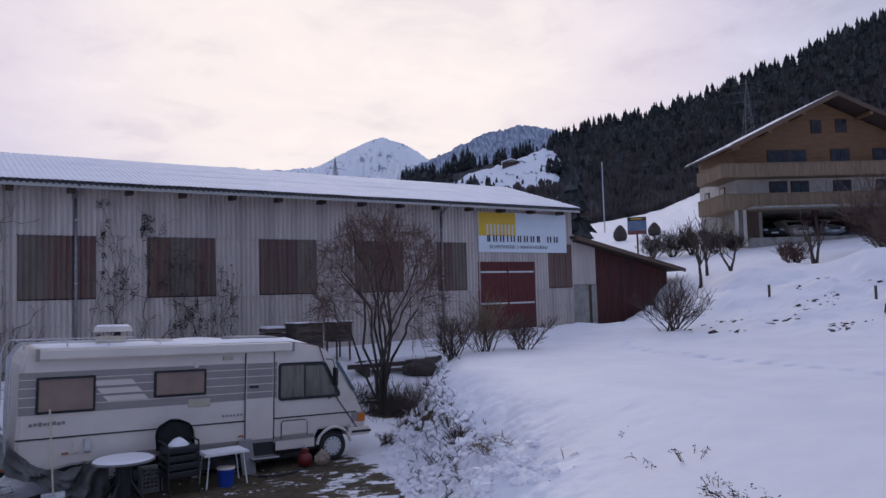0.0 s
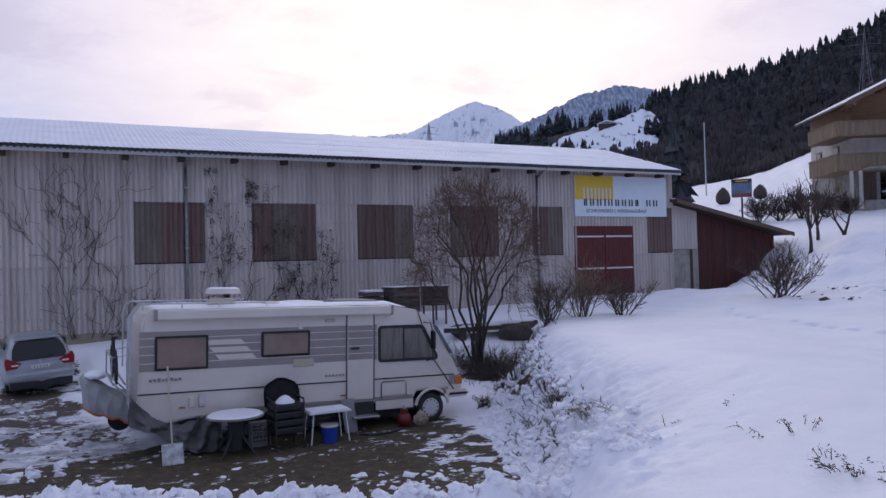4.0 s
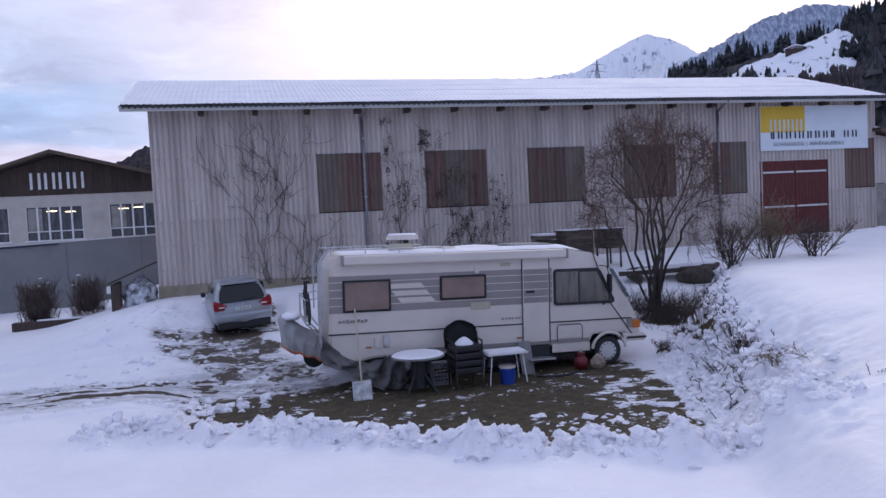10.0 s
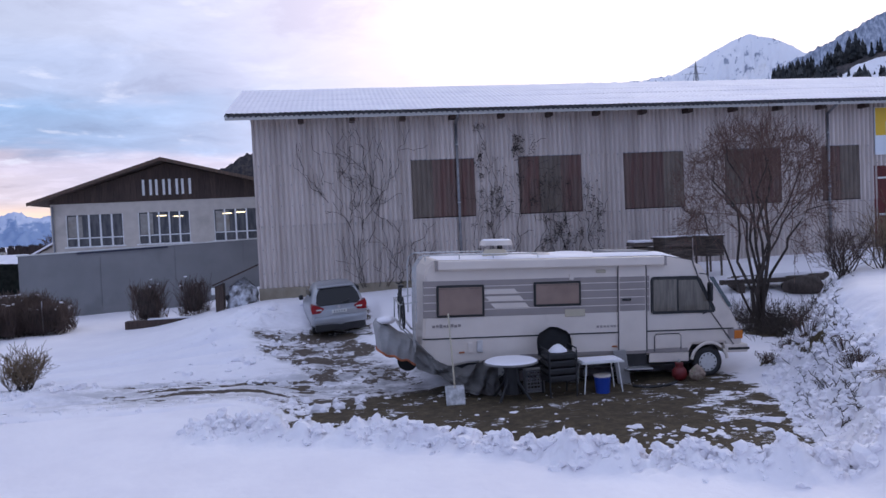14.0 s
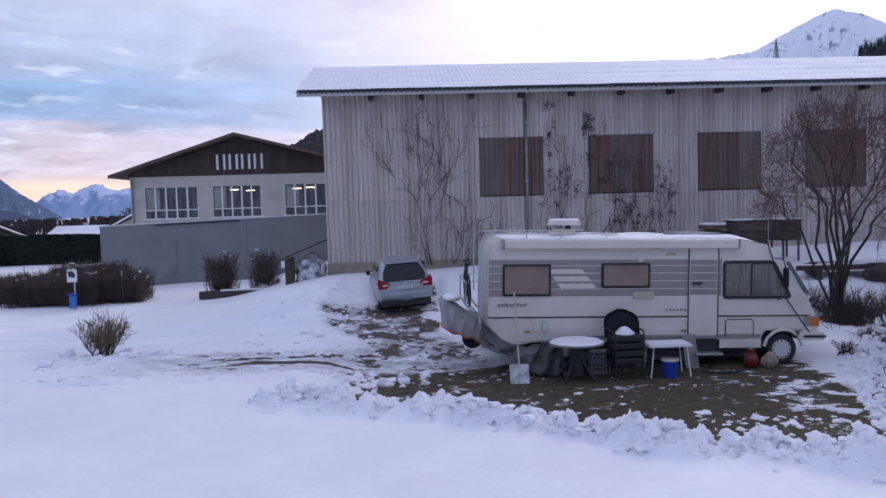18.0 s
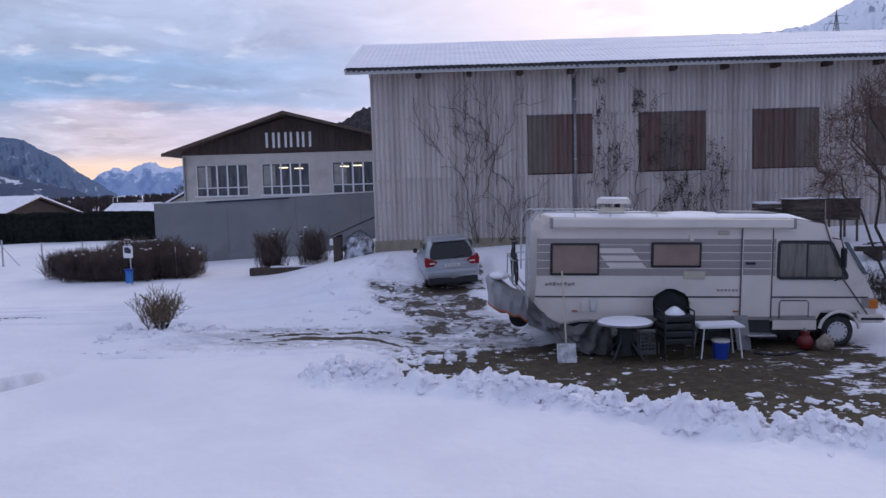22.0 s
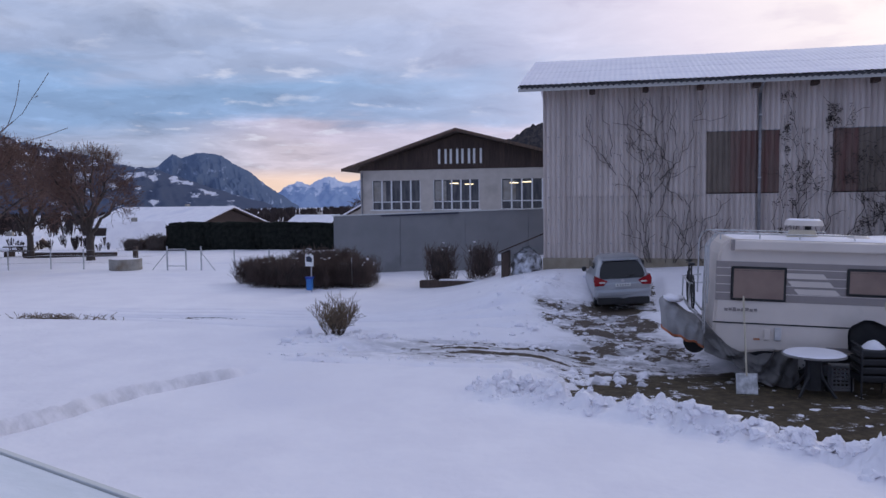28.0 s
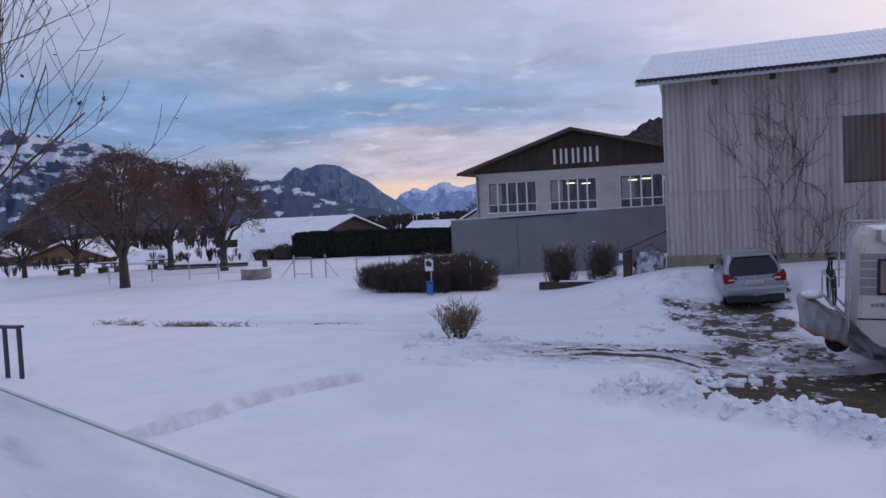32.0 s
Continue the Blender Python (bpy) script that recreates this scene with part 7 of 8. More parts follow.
vine("withered climber beside the window", 9.0, 1.6, [(9.0, 1.6, 8.9, 4.8), (9.2, 1.6, 9.25, 4.2)], 29, [(8.95, 4.4, 0.32, 0.55, 80), (9.1, 3.0, 0.30, 0.8, 110)], 0.015, 0.2)

M["timberdark"] = mat("weathered dark timber", (0.06, 0.046, 0.038), (0.135, 0.105, 0.085), 3, 0.85, stretch=(1, 1, 6), bump=0.3, bscale=12, vary=0.3)
# ---- yard behind the motorhome: stacked timber ----
def pile(name, label, at, rz, rows, dx, w, h, material, category="timber stack"):
    ob = thing(name, label, category, at, rz, group="stacks in the yard")
    for i in range(rows):
        z = i * (h + 0.03)
        for j in range(3):
            part("board", box(-dx / 2, -w / 2 + j * w / 3, z, dx / 2, -w / 2 + (j + 1) * w / 3 - 0.02, z + h, bevel=0.006), M["timberdark"], ob)
    part("snow_cover", box(-dx / 2 + 0.02, -w / 2 + 0.02, rows * (h + 0.03) - 0.028, dx / 2 - 0.02, w / 2 - 0.04, rows * (h + 0.03) + 0.04, bevel=0.03), M["snow"], ob)
    return ob


pile("timber_stack", "low stack of weathered boards with snow on top", g3(8.75, 23.5), 4, 7, 1.0, 0.9, 0.13, M["timberdark"])
pile("timber_stack", "stack of weathered boards with snow on top", g3(9.45, 23.9), -6, 9, 0.62, 0.9, 0.12, M["timberdark"])
for x, y, w, zb, zt in ((10.45, 23.7, 0.92, 0.9, 2.74), (11.95, 24.3, 0.62, 2.1, 2.72)):
    bx_ = thing("wooden_crate", "dark weathered wooden crate with snowy lid", "crate", (x, y, ground_at(x, y) - 0.03), 3, group="crates in the yard")
    zg = ground_at(x, y)
    zt, zb = zt - zg, max(0, zb - zg)
    part("body", box(-w / 2, -0.4, zb, w / 2, 0.4, zt), M["timberdark"], bx_)
    for k in range(5):
        part("board", box(-w / 2 + 0.01, -0.43, zb + 0.02 + k * (zt - zb) / 5, w / 2 - 0.01, -0.402, zb + (k + 1) * (zt - zb) / 5 - 0.03), M["timberdark"], bx_)
    if zb > 0.3:
        for sx_ in (-1, 1):
            for y_ in (-0.34, 0.34):
                part("leg", box(sx_ * (w / 2 - 0.06) - 0.025, y_ - 0.025, 0, sx_ * (w / 2 - 0.06) + 0.025, y_ + 0.025, zb), M["timberdark"], bx_)
    part("lid", box(-w / 2 - 0.03, -0.47, zt, w / 2 + 0.03, 0.46, zt + 0.04), M["timberdark"], bx_)
    part("snow_cover", box(-w / 2 - 0.01, -0.44, zt + 0.041, w / 2 + 0.01, 0.42, zt + 0.075, bevel=0.015), M["snow"], bx_)
pl = thing("timber_beams", "dark beams lying across the yard with snow", "timber", g3(13.0, 22.4), -4)
for k in range(4):
    part("beam", box(-1.7 + 0.2 * k, -0.3 + k * 0.17, 0.22 + 0.02 * k, 1.5 + 0.15 * k, -0.15 + k * 0.17, 0.36 + 0.02 * k, bevel=0.01), M["timberdark"], pl)
for x in (-1.2, 1.0):
    part("support", box(x, -0.35, -0.1, x + 0.2, 0.4, 0.22), M["timberdark"], pl)
for x0_, x1_, k in ((-1.6, 0.3, 0), (-1.2, 1.1, 1), (-0.4, 1.7, 2), (-1.0, 1.8, 3)):
    part("snow_cover", box(x0_ + 0.2 * k, -0.29 + k * 0.17, 0.361 + 0.02 * k, x1_, -0.17 + k * 0.17, 0.40 + 0.02 * k, bevel=0.015), M["snow"], pl)
rk = thing("boulder", "dark mossy boulder at the bank's edge", "boulder", g3(13.75, 21.9, 0.0))
bm = bmesh.new(); bmesh.ops.create_icosphere(bm, subdivisions=3, radius=1)
for v_ in bm.verts:
    p = v_.co; v_.co = Vector((p.x * 0.66, p.y * 0.4, 0.16 + p.z * 0.30)) * (1 + 0.22 * noise.noise(p * 1.7))
part("stone", bm, M["bark"], rk, smooth=True)

# ---- corner of the hall: lean-to with covered firewood ----
lt = thing("lean_to", "small wooden lean-to with snowy firewood at the hall's corner", "lean-to", (-4.05, 26.4, 0.75))
part("post", box(-0.05, 0, -0.3, 0.20, 0.2, 1.05, bevel=0.01), M["darkwood"], lt)
part("board_wall", box(-0.02, 0.2, -0.3, 0.06, 1.5, 1.05), M["darkwood"], lt)
part("roof", prism([(-0.15, 1.04), (1.25, 1.62), (1.25, 1.67), (-0.15, 1.09)], 0.1, 1.6), M["darkwood"], lt)
part("white_box", box(-0.16, -0.02, 0.78, -0.05, 0.08, 1.0), M["white"], lt)
bm = bmesh.new(); bmesh.ops.create_icosphere(bm, subdivisions=4, radius=1)
for v_ in bm.verts:
    p = v_.co; v_.co = Vector((0.75 + p.x * 0.5, 0.6 + p.y * 0.6, 0.45 + p.z * 0.75)) + p * 0.16 * noise.noise(p * 4)
part("covered_firewood", bm, mat("snow-dusted firewood", (0.75, 0.77, 0.82), (0.05, 0.04, 0.035), 3.2, 0.8), lt, "firewood heap half covered with snow", smooth=True)

# ---- left field ----
def hedge(name, label, boxes, seed, at, dens=900, snow=True, tm=None, square=0.55, fill=0.72, category="hedge", group="", dust=5):
    rng = random.Random(seed)
    ob = thing(name, label, category, at, group=group)
    tb = Tubes(3)
    core = bmesh.new()
    for (x0, y0, x1, y1, h) in boxes:
        c = bmesh.ops.create_icosphere(core, subdivisions=4, radius=1)["verts"]
        for v_ in c:
            p = v_.co.copy()
            q = Vector([math.copysign(abs(a) ** square, a) for a in p])
            w = 1 + 0.20 * noise.noise(p * 5 + Vector((seed, 0, 0))) + 0.1 * noise.noise(p * 11)
            v_.co = ((x0 + x1) / 2 + q.x * (x1 - x0) / 2 * fill * w, (y0 + y1) / 2 + q.y * (y1 - y0) / 2 * fill * w, h * 0.45 + q.z * h * 0.5 * fill * w)
        n = int(dens * (x1 - x0) * max(0.5, y1 - y0))
        for _ in range(n):
            x, y = rng.uniform(x0, x1), rng.uniform(y0, y1)
            z0 = rng.uniform(0.0, h * 0.75)
            d = Vector((rng.gauss(0, 0.35) + 0.25 * (x - (x0 + x1) / 2) / (x1 - x0), rng.gauss(0, 0.35), 1)).normalized()
            L = min(rng.uniform(0.2, 0.55), max(0.12, (h * rng.uniform(0.9, 1.12) - z0)))
            tb.path([(x, y, z0), Vector((x, y, z0)) + d * L * 0.5, Vector((x, y, z0)) + d * L + Vector((rng.gauss(0, 0.03), 0, 0))], [0.009, 0.007, 0.004])
    part("inner_growth", core, M["bark"] if snow else M["evergreen"], ob, smooth=True)
    o = tb.ob("twig_growth", tm or M["twig"], ob)
    tagged(o, kind="stuff")
    if snow:
        bm2 = bmesh.new()
        for (x0, y0, x1, y1, h) in boxes:
            for _ in range(int(dust * (x1 - x0))):
                m = Matrix.Translation((rng.uniform(x0, x1), rng.uniform(y0, (y0 + y1) / 2 + 0.2), h * rng.uniform(0.72, 1.0))) @ Matrix.Diagonal((rng.uniform(0.02, 0.08), rng.uniform(0.03, 0.08), rng.uniform(0.012, 0.03), 1)) @ Matrix.Rotation(rng.uniform(-0.5, 0.5), 4, "Y")
                bmesh.ops.create_icosphere(bm2, subdivisions=2, radius=1, matrix=m)
        o = part("snow_clumps", bm2, M["snow"], ob, smooth=True)
        tagged(o, kind="stuff")
    return ob


hedge("hedge", "bare brown hedge block dusted with snow", [(-3.6, 1.6, -1.6, 2.9, 1.05), (-2.4, 0.4, 0.9, 2.2, 1.25), (0.5, 1.0, 2.3, 2.6, 1.2), (-1.4, 2.0, 1.2, 3.4, 1.55)], 3, g3(-11.8, 27.2), 900, True, M["hedgetwig"])
tub = thing("planter", "low dark planter wall with two clipped shrubs", "planter", (-7.2, 28.7, ground_at(-7.2, 28.7)))
part("kerb", box(-0.35, -0.2, -0.1, 2.5, 0.15, 0.28, bevel=0.03), M["darkwood"], tub)
part("snow_cover", box(0.4, -0.16, 0.281, 2.2, 0.12, 0.33, bevel=0.03), M["snow"], tub)
hedge("clipped_shrub", "clipped square bare shrub in a planter", [(-0.55, -0.45, 0.55, 0.45, 1.72)], 91, (-6.9, 29.3, ground_at(-6.9, 29.3)), 800, True, M["hedgetwig"], 0.6, 0.62, "shrub", "planter shrubs", 3)
hedge("clipped_shrub", "clipped bare shrub with upright twigs in a planter", [(-0.48, -0.4, 0.48, 0.4, 1.58)], 92, (-5.3, 29.3, ground_at(-5.3, 29.3) - 0.15), 760, True, M["hedgetwig"], 0.65, 0.56, "shrub", "planter shrubs", 3)

sg = thing("dog_bin", "blue bag dispenser and white notice on a post", "bin", g3(-11.3, 26.9))
part("post", cyl((0.05, 0.05, 0), (0.05, 0.05, 1.35), 0.025, n=8), M["galv"], sg)
part("bin", box(-0.10, -0.11, 0.1, 0.10, 0.09, 0.52, bevel=0.03), mat("blue bin", (0.03, 0.16, 0.45), (0.04, 0.2, 0.52), 3, 0.4), sg, "blue metal bin")
part("lid", box(-0.13, -0.14, 0.52, 0.13, 0.11, 0.60, bevel=0.02), blue, sg)
nt = part("notice", box(-0.16, -0.02, 0.98, 0.16, 0.02, 1.40, bevel=0.01), M["white"], sg, "white notice with dark emblem")
part("emblem", prism([(-0.11, 1.16), (0.10, 1.13), (0.12, 1.26), (0.02, 1.36), (-0.12, 1.34)], -0.026, -0.021), M["ink"], nt)
stk = thing("stake", "thin grey snow stake beside the hedge", "stake", g3(-10.2, 28.4))
part("rod", cyl((0, 0, 0), (0, 0, 1.2), 0.02, n=6), M["galv"], stk)

tr = thing("water_trough", "round concrete water trough", "trough", g3(-24.9, 35.2, 0.0))
bm = cyl((0, 0, 0), (0, 0, 0.55), 0.80, n=28)
part("basin", bm, M["concrete"], tr)
part("ice", cyl((0, 0, 0.552), (0, 0, 0.57), 0.68, n=28), M["snow"], tr)
part("spout_post", box(-0.1, 0.75, 0, 0.1, 0.95, 1.15, bevel=0.02), M["darkwood"], tr)
gt = thing("gate", "galvanised tube gate in a wire fence", "gate", g3(-21.6, 35.2))
for x in (-0.9, 0.15, 1.0):
    part("post", cyl((x, 0, 0), (x, 0, 1.25 if x != 0.15 else 1.1), 0.04, n=8), M["galv"], gt)
for z in (0.25, 1.1):
    part("rail", cyl((-0.9, 0, z), (0.15, 0, z), 0.02, n=6), M["galv"], gt)
part("strut", cyl((-0.9, 0, 0.95), (-1.75, 0, 0.05), 0.022, n=6), M["galv"], gt)
part("strut", cyl((1.0, 0, 0.95), (1.75, 0, 0.05), 0.022, n=6), M["galv"], gt)
fence = thing("wire_fence", "wire fence on thin posts across the field", "fence", (0, 0, 0))
posts = [(-33.5, 33.5), (-31.2, 34.3), (-29.2, 35.0), (-27.3, 35.1), (-19.0, 35.6), (-17.2, 35.8)]
for x, y in posts:
    z = ground_at(x, y)
    part("post", cyl((x, y, z - 0.1), (x, y, z + 1.05), 0.035, n=6), M["galv"], fence)
for (x0, y0), (x1, y1) in list(zip(posts[:3], posts[1:4])) + [(posts[4], posts[5]), (posts[3], (-23.4, 35.2))]:
    for h in (0.35, 0.7, 1.0):
        wr = Tubes(3)
        wr.path([(x0, y0, ground_at(x0, y0) + h), (x1, y1, ground_at(x1, y1) + h)], [0.008, 0.008])
        wr.ob("wire", M["galv"], fence)

fan_tree("tree", "spreading bare tree with dark trunk in the snowy meadow", g3(-30.3, 31.3), 7.4, 3.35, 4.0, 41, trunk_r=0.25, fork=1.55, counts=(11, 9, 9, 4), twigm=M["redtwig"], rmin=0.009, leaves=500, leaf=0.06, group="meadow trees")
fan_tree("tree", "bare tree with russet leaves still on", g3(-38.6, 44.3), 8.0, 3.6, 4.2, 42, trunk_r=0.22, fork=1.6, counts=(9, 9, 9, 4), twigm=M["redtwig"], rmin=0.011, leaves=4200, leaf=0.085, group="meadow trees")
fan_tree("tree", "bare tree with dark limbs in the meadow", g3(-32.0, 41.7), 7.2, 3.2, 4.0, 43, trunk_r=0.24, fork=1.7, counts=(10, 9, 8, 4), twigm=M["redtwig"], rmin=0.010, leaves=500, leaf=0.07, group="meadow trees")
fan_tree("tree", "bare tree with russet leaves still on", g3(-44.5, 41.5), 6.6, 3.6, 3.6, 44, trunk_r=0.2, fork=1.5, counts=(9, 8, 8, 4), twigm=M["redtwig"], rmin=0.011, leaves=3800, leaf=0.085, group="meadow trees")
fan_tree("tree", "small bare fruit tree with a dark trunk", g3(-50.0, 41.8), 3.9, 1.9, 2.2, 45, trunk_r=0.18, fork=1.1, counts=(8, 7, 7, 4), rmin=0.013, group="meadow trees")
bare_tree("tree", "near bare tree with a few hanging leaves", g3(-9.15, 6.5), 7.6, 51, trunk_r=0.13, trunk_h=0.22, kids=(3, 4, 3), level=4, spread=0.62, lean=0.55, rmin=0.0045, leaves=240, leaf=0.045, lift=0.10)

for x, y in ((-47.5, 43.8), (-44.6, 44.8), (-41.5, 46.5)):
    pt = thing("picnic_table", "picnic table with benches under snow", "table", g3(x, y), 20, group="picnic tables")
    part("tabletop", box(-0.9, -0.4, 0.68, 0.9, 0.4, 0.74), M["darkwood"], pt)
    part("snow_cover", box(-0.88, -0.38, 0.741, 0.88, 0.38, 0.80, bevel=0.03), M["snow"], pt)
    for s in (-1, 1):
        part("bench", box(-0.9, s * 0.75 - 0.15, 0.40, 0.9, s * 0.75 + 0.15, 0.45), M["darkwood"], pt)
        part("leg", box(s * 0.6 - 0.05, -0.8, 0, s * 0.6 + 0.05, 0.8, 0.40), M["darkwood"], pt)

# village houses
M["timber"] = mat("ochre timber", (0.20, 0.105, 0.05), (0.28, 0.15, 0.075), 1.2, 0.75, bump=0.2, stretch=(1, 1, 5))


def house(label, at, rz, w, d, wall_h, roof_h, wallm, windows=3, over=0.6, name="house"):
    ob = thing(name, label, "house", at, rz, group="village houses")
    part("wall", prism([(-w / 2, -1.5), (w / 2, -1.5), (w / 2, wall_h), (0, wall_h + roof_h * 0.92), (-w / 2, wall_h)], 0, d), wallm, ob)
    k = roof_h / (w / 2)
    e = w / 2 + over
    rf = part("roof", prism([(-e, wall_h - over * k), (0, wall_h + roof_h), (e, wall_h - over * k), (e, wall_h - over * k + 0.14), (0, wall_h + roof_h + 0.15), (-e, wall_h - over * k + 0.14)], -over, d + over), M["darkwood"], ob)
    part("snow_cover", prism([(-e + 0.03, wall_h - over * k + 0.141), (0, wall_h + roof_h + 0.151), (e - 0.03, wall_h - over * k + 0.141), (e - 0.03, wall_h - over * k + 0.32), (0, wall_h + roof_h + 0.36), (-e + 0.03, wall_h - over * k + 0.32)], -over + 0.03, d + over - 0.03), M["snow"], rf)
    part("chimney", box(w * 0.15, d * 0.5, wall_h + roof_h * 0.5, w * 0.15 + 0.5, d * 0.5 + 0.5, wall_h + roof_h + 0.7), M["concrete"], rf)
    for i in range(windows):
        x = -w / 2 + (i + 0.5) * w / windows
        wi = part("window", box(x - 0.45, -0.05, wall_h * 0.45, x + 0.45, 0.0, wall_h * 0.45 + 1.0), M["white"], ob)
        part("pane", box(x - 0.37, -0.06, wall_h * 0.45 + 0.08, x + 0.37, -0.051, wall_h * 0.45 + 0.92), M["pane"], wi)
    return ob


house("ochre timber house with snowy roof", (-66, 60, -1.6), 22, 8.5, 9, 2.0, 1.5, M["timber"], 3)
house("low white garage with snowy roof", (-49.8, 58.0, -1.5), 112, 3.8, 4.6, 1.5, 0.75, M["render"], 2, 0.4)
house("timber barn with pyramid-like snowy roof", (-39.4, 60.6, -1.5), 122, 5.0, 3.9, 1.5, 1.9, M["darkwood"], 0, 0.45)
house("long timber house with large snowy roof", (-49.6, 92, -1.0), 75, 14, 20, 1.9, 2.3, M["darkwood"], 3)
house("low house with snowy roof", (-38.6, 101, -1.0), 80, 5.5, 6, 1.7, 1.2, M["timber"], 2)
house("house with pale gable and snowy roof", (-22.3, 72, -0.5), 15, 8, 9, 2.9, 2.2, M["render"], 2)
house("timber house with snowy roof", (-80, 58, -1.2), 30, 10, 9, 2.0, 2.2, M["darkwood"], 3)
house("timber house with snowy roof", (-62, 96, -1.6), 40, 9, 9, 2.4, 2.0, M["darkwood"], 3)
hedge("hedge", "tall dark clipped evergreen hedge", [(-6.6, 0, -2.6, 1.4, 2.3), (-3.6, 0, 1.6, 1.4, 2.28), (0.6, 0, 5.0, 1.4, 2.26), (3.8, 0, 7.2, 1.4, 2.2)], 12, (-27.2, 52.5, 0.1), 260, False, M["evergreen"], 0.28, 0.97)
hedge("hedge", "loose bare brown hedge beside the evergreen one", [(-2.2, 0, 0.2, 1.3, 1.55), (-4.2, 0.2, -1.8, 1.3, 1.2)], 13, (-33.9, 52.6, 0.0), 160, True, M["hedgetwig"], 0.6, 0.75)
lw = thing("log_wall", "low log wall with snow along the meadow", "wall", (-36.5, 45.5, 0.1), 12)
for k in range(2):
    part("log", cyl((-3.2, 0, 0.10 + k * 0.19), (3.2, 0, 0.10 + k * 0.19), 0.09, n=8), M["darkwood"], lw)
part("snow_cover", box(-3.1, -0.08, 0.37, 3.1, 0.08, 0.43, bevel=0.02), M["snow"], lw)
for k, (x, y, h) in enumerate(((-24, 80, 5), (-27.5, 84, 5.5), (-20, 66, 3.6), (-22.5, 75, 4.2))):
    bare_tree("tree", "bare brown tree among village houses", g3(x, y), h, 60 + k, trunk_r=0.14, trunk_h=0.25, kids=(4, 4, 4), level=4, spread=0.8, lean=0.8, rmin=0.02, twigm=M["twig"], group="village trees")

# frame at the left edge and the snow-dusted flat roof below the camera
rl = thing("rail_frame", "dark steel rail frame standing in the snow", "rail", g3(-14.75, 12.3))
purple = mat("dark painted steel", (0.025, 0.022, 0.04), (0.04, 0.035, 0.06), 4, 0.4)
for x, y in ((0, 0), (-0.42, 0.0), (-1.7, -0.3)):
    part("post", box(x - 0.035, y - 0.035, -0.05, x + 0.035, y + 0.035, 1.14), purple, rl)
part("top_rail", box(-1.9, -0.09, 1.12, 0.06, 0.09, 1.18, bevel=0.01), purple, rl)

fr = thing("flat_roof", "low flat plastic roof dusted with snow, metal edge", "roof", (-1.46, 2.687, 2.45), math.degrees(math.atan2(1.25, -3.1)))
M["plastic"] = mat("frosted roof sheet", (0.66, 0.70, 0.72), (0.82, 0.84, 0.87), 2.2, 0.3, stain=(0.50, 0.55, 0.58), stain_at=(0.5, 0.66), stain_scale=1.1, stretch=(0.5, 1.6, 1), bump=0.2, bscale=9)
part("sheet", box(-0.95, 0.03, -0.05, 7.5, 1.7, -0.012), M["plastic"], fr)
part("edge_trim", box(-0.95, -0.006, -0.05, 7.5, 0.022, -0.004, bevel=0.006), M["palegrey"], fr, "pale edge strip")
for x, y in ((0.0, 0.1), (3.5, 0.1), (7.2, 0.1), (0.0, 1.5), (3.5, 1.5), (7.2, 1.5)):
    part("post", cyl((x, y, -2.3), (x, y, -0.05), 0.04, n=8), M["alu"], fr)

# ---- chalet on the rise ----
CHX, CHY, CHZ = 49.9, 35.1, 7.05
chal = thing("chalet", "large ochre timber chalet with two balconies and garage", "house", (CHX, CHY, CHZ), -31)
M["ochre"] = mat("ochre boards", (0.19, 0.10, 0.045), (0.25, 0.135, 0.065), 1.0, 0.75, bump=0.2, stretch=(1, 1, 6))
M["balcony"] = mat("weathered balcony boards", (0.19, 0.135, 0.085), (0.27, 0.19, 0.12), 1.6, 0.8, stretch=(5, 5, 0.5), vary=0.12)
CW, CD = 13.84, 7.0
part("garage_side", box(0, 0, -0.8, 0.3, CD, 2.1, box(1.55, 0, -0.8, 1.8, 5, 2.1)), M["concrete"], chal)
part("garage_back", box(0.3, 6.3, -0.8, CW, 6.6, 2.1), M["darkred"], chal)
part("garage_front", box(0.3, 0.0, -0.8, 1.55, 0.25, 2.1), M["boards"], chal)
part("garage_floor", box(0.3, -1.0, -0.8, CW, 6.3, 0.02), M["concrete"], chal)
part("end_wall", box(CW - 0.3, 0, -0.8, CW, CD, 2.1), M["render"], chal)
for x in (5.95, 10.2):
    part("garage_pillar", box(x - 0.14, 0.1, 0, x + 0.14, 0.4, 2.1), M["darkred"], chal)
part("storey_floor", box(-0.1, -0.1, 2.1, CW + 0.1, CD, 2.3), M["render"], chal)
part("white_storey", box(0, 0, 2.3, CW, CD, 4.7), M["render"], chal, "white rendered storey")
part("timber_storey", prism([(0, 4.7), (CW, 4.7), (CW, 6.85), (CW / 2, 10.02), (0, 6.85)], 0.0, CD), M["ochre"], chal, "ochre timber upper storeys")
k = 0.468
ex, rz_, MX = 1.1, 10.2, CW / 2
rf = part("roof", prism([(-ex, rz_ - (MX + ex) * k), (MX, rz_), (CW + ex, rz_ - (MX + ex) * k), (CW + ex, rz_ - (MX + ex) * k + 0.16), (MX, rz_ + 0.18), (-ex, rz_ - (MX + ex) * k + 0.16)], -2.0, 7.3), M["darkwood"], chal)
part("snow_cover", prism([(-ex + 0.05, rz_ - (MX + ex) * k + 0.17), (MX, rz_ + 0.19), (CW + ex - 0.05, rz_ - (MX + ex) * k + 0.17), (CW + ex - 0.05, rz_ - (MX + ex) * k + 0.24), (MX, rz_ + 0.27), (-ex + 0.05, rz_ - (MX + ex) * k + 0.24)], -1.95, 7.2), M["snow"], rf)
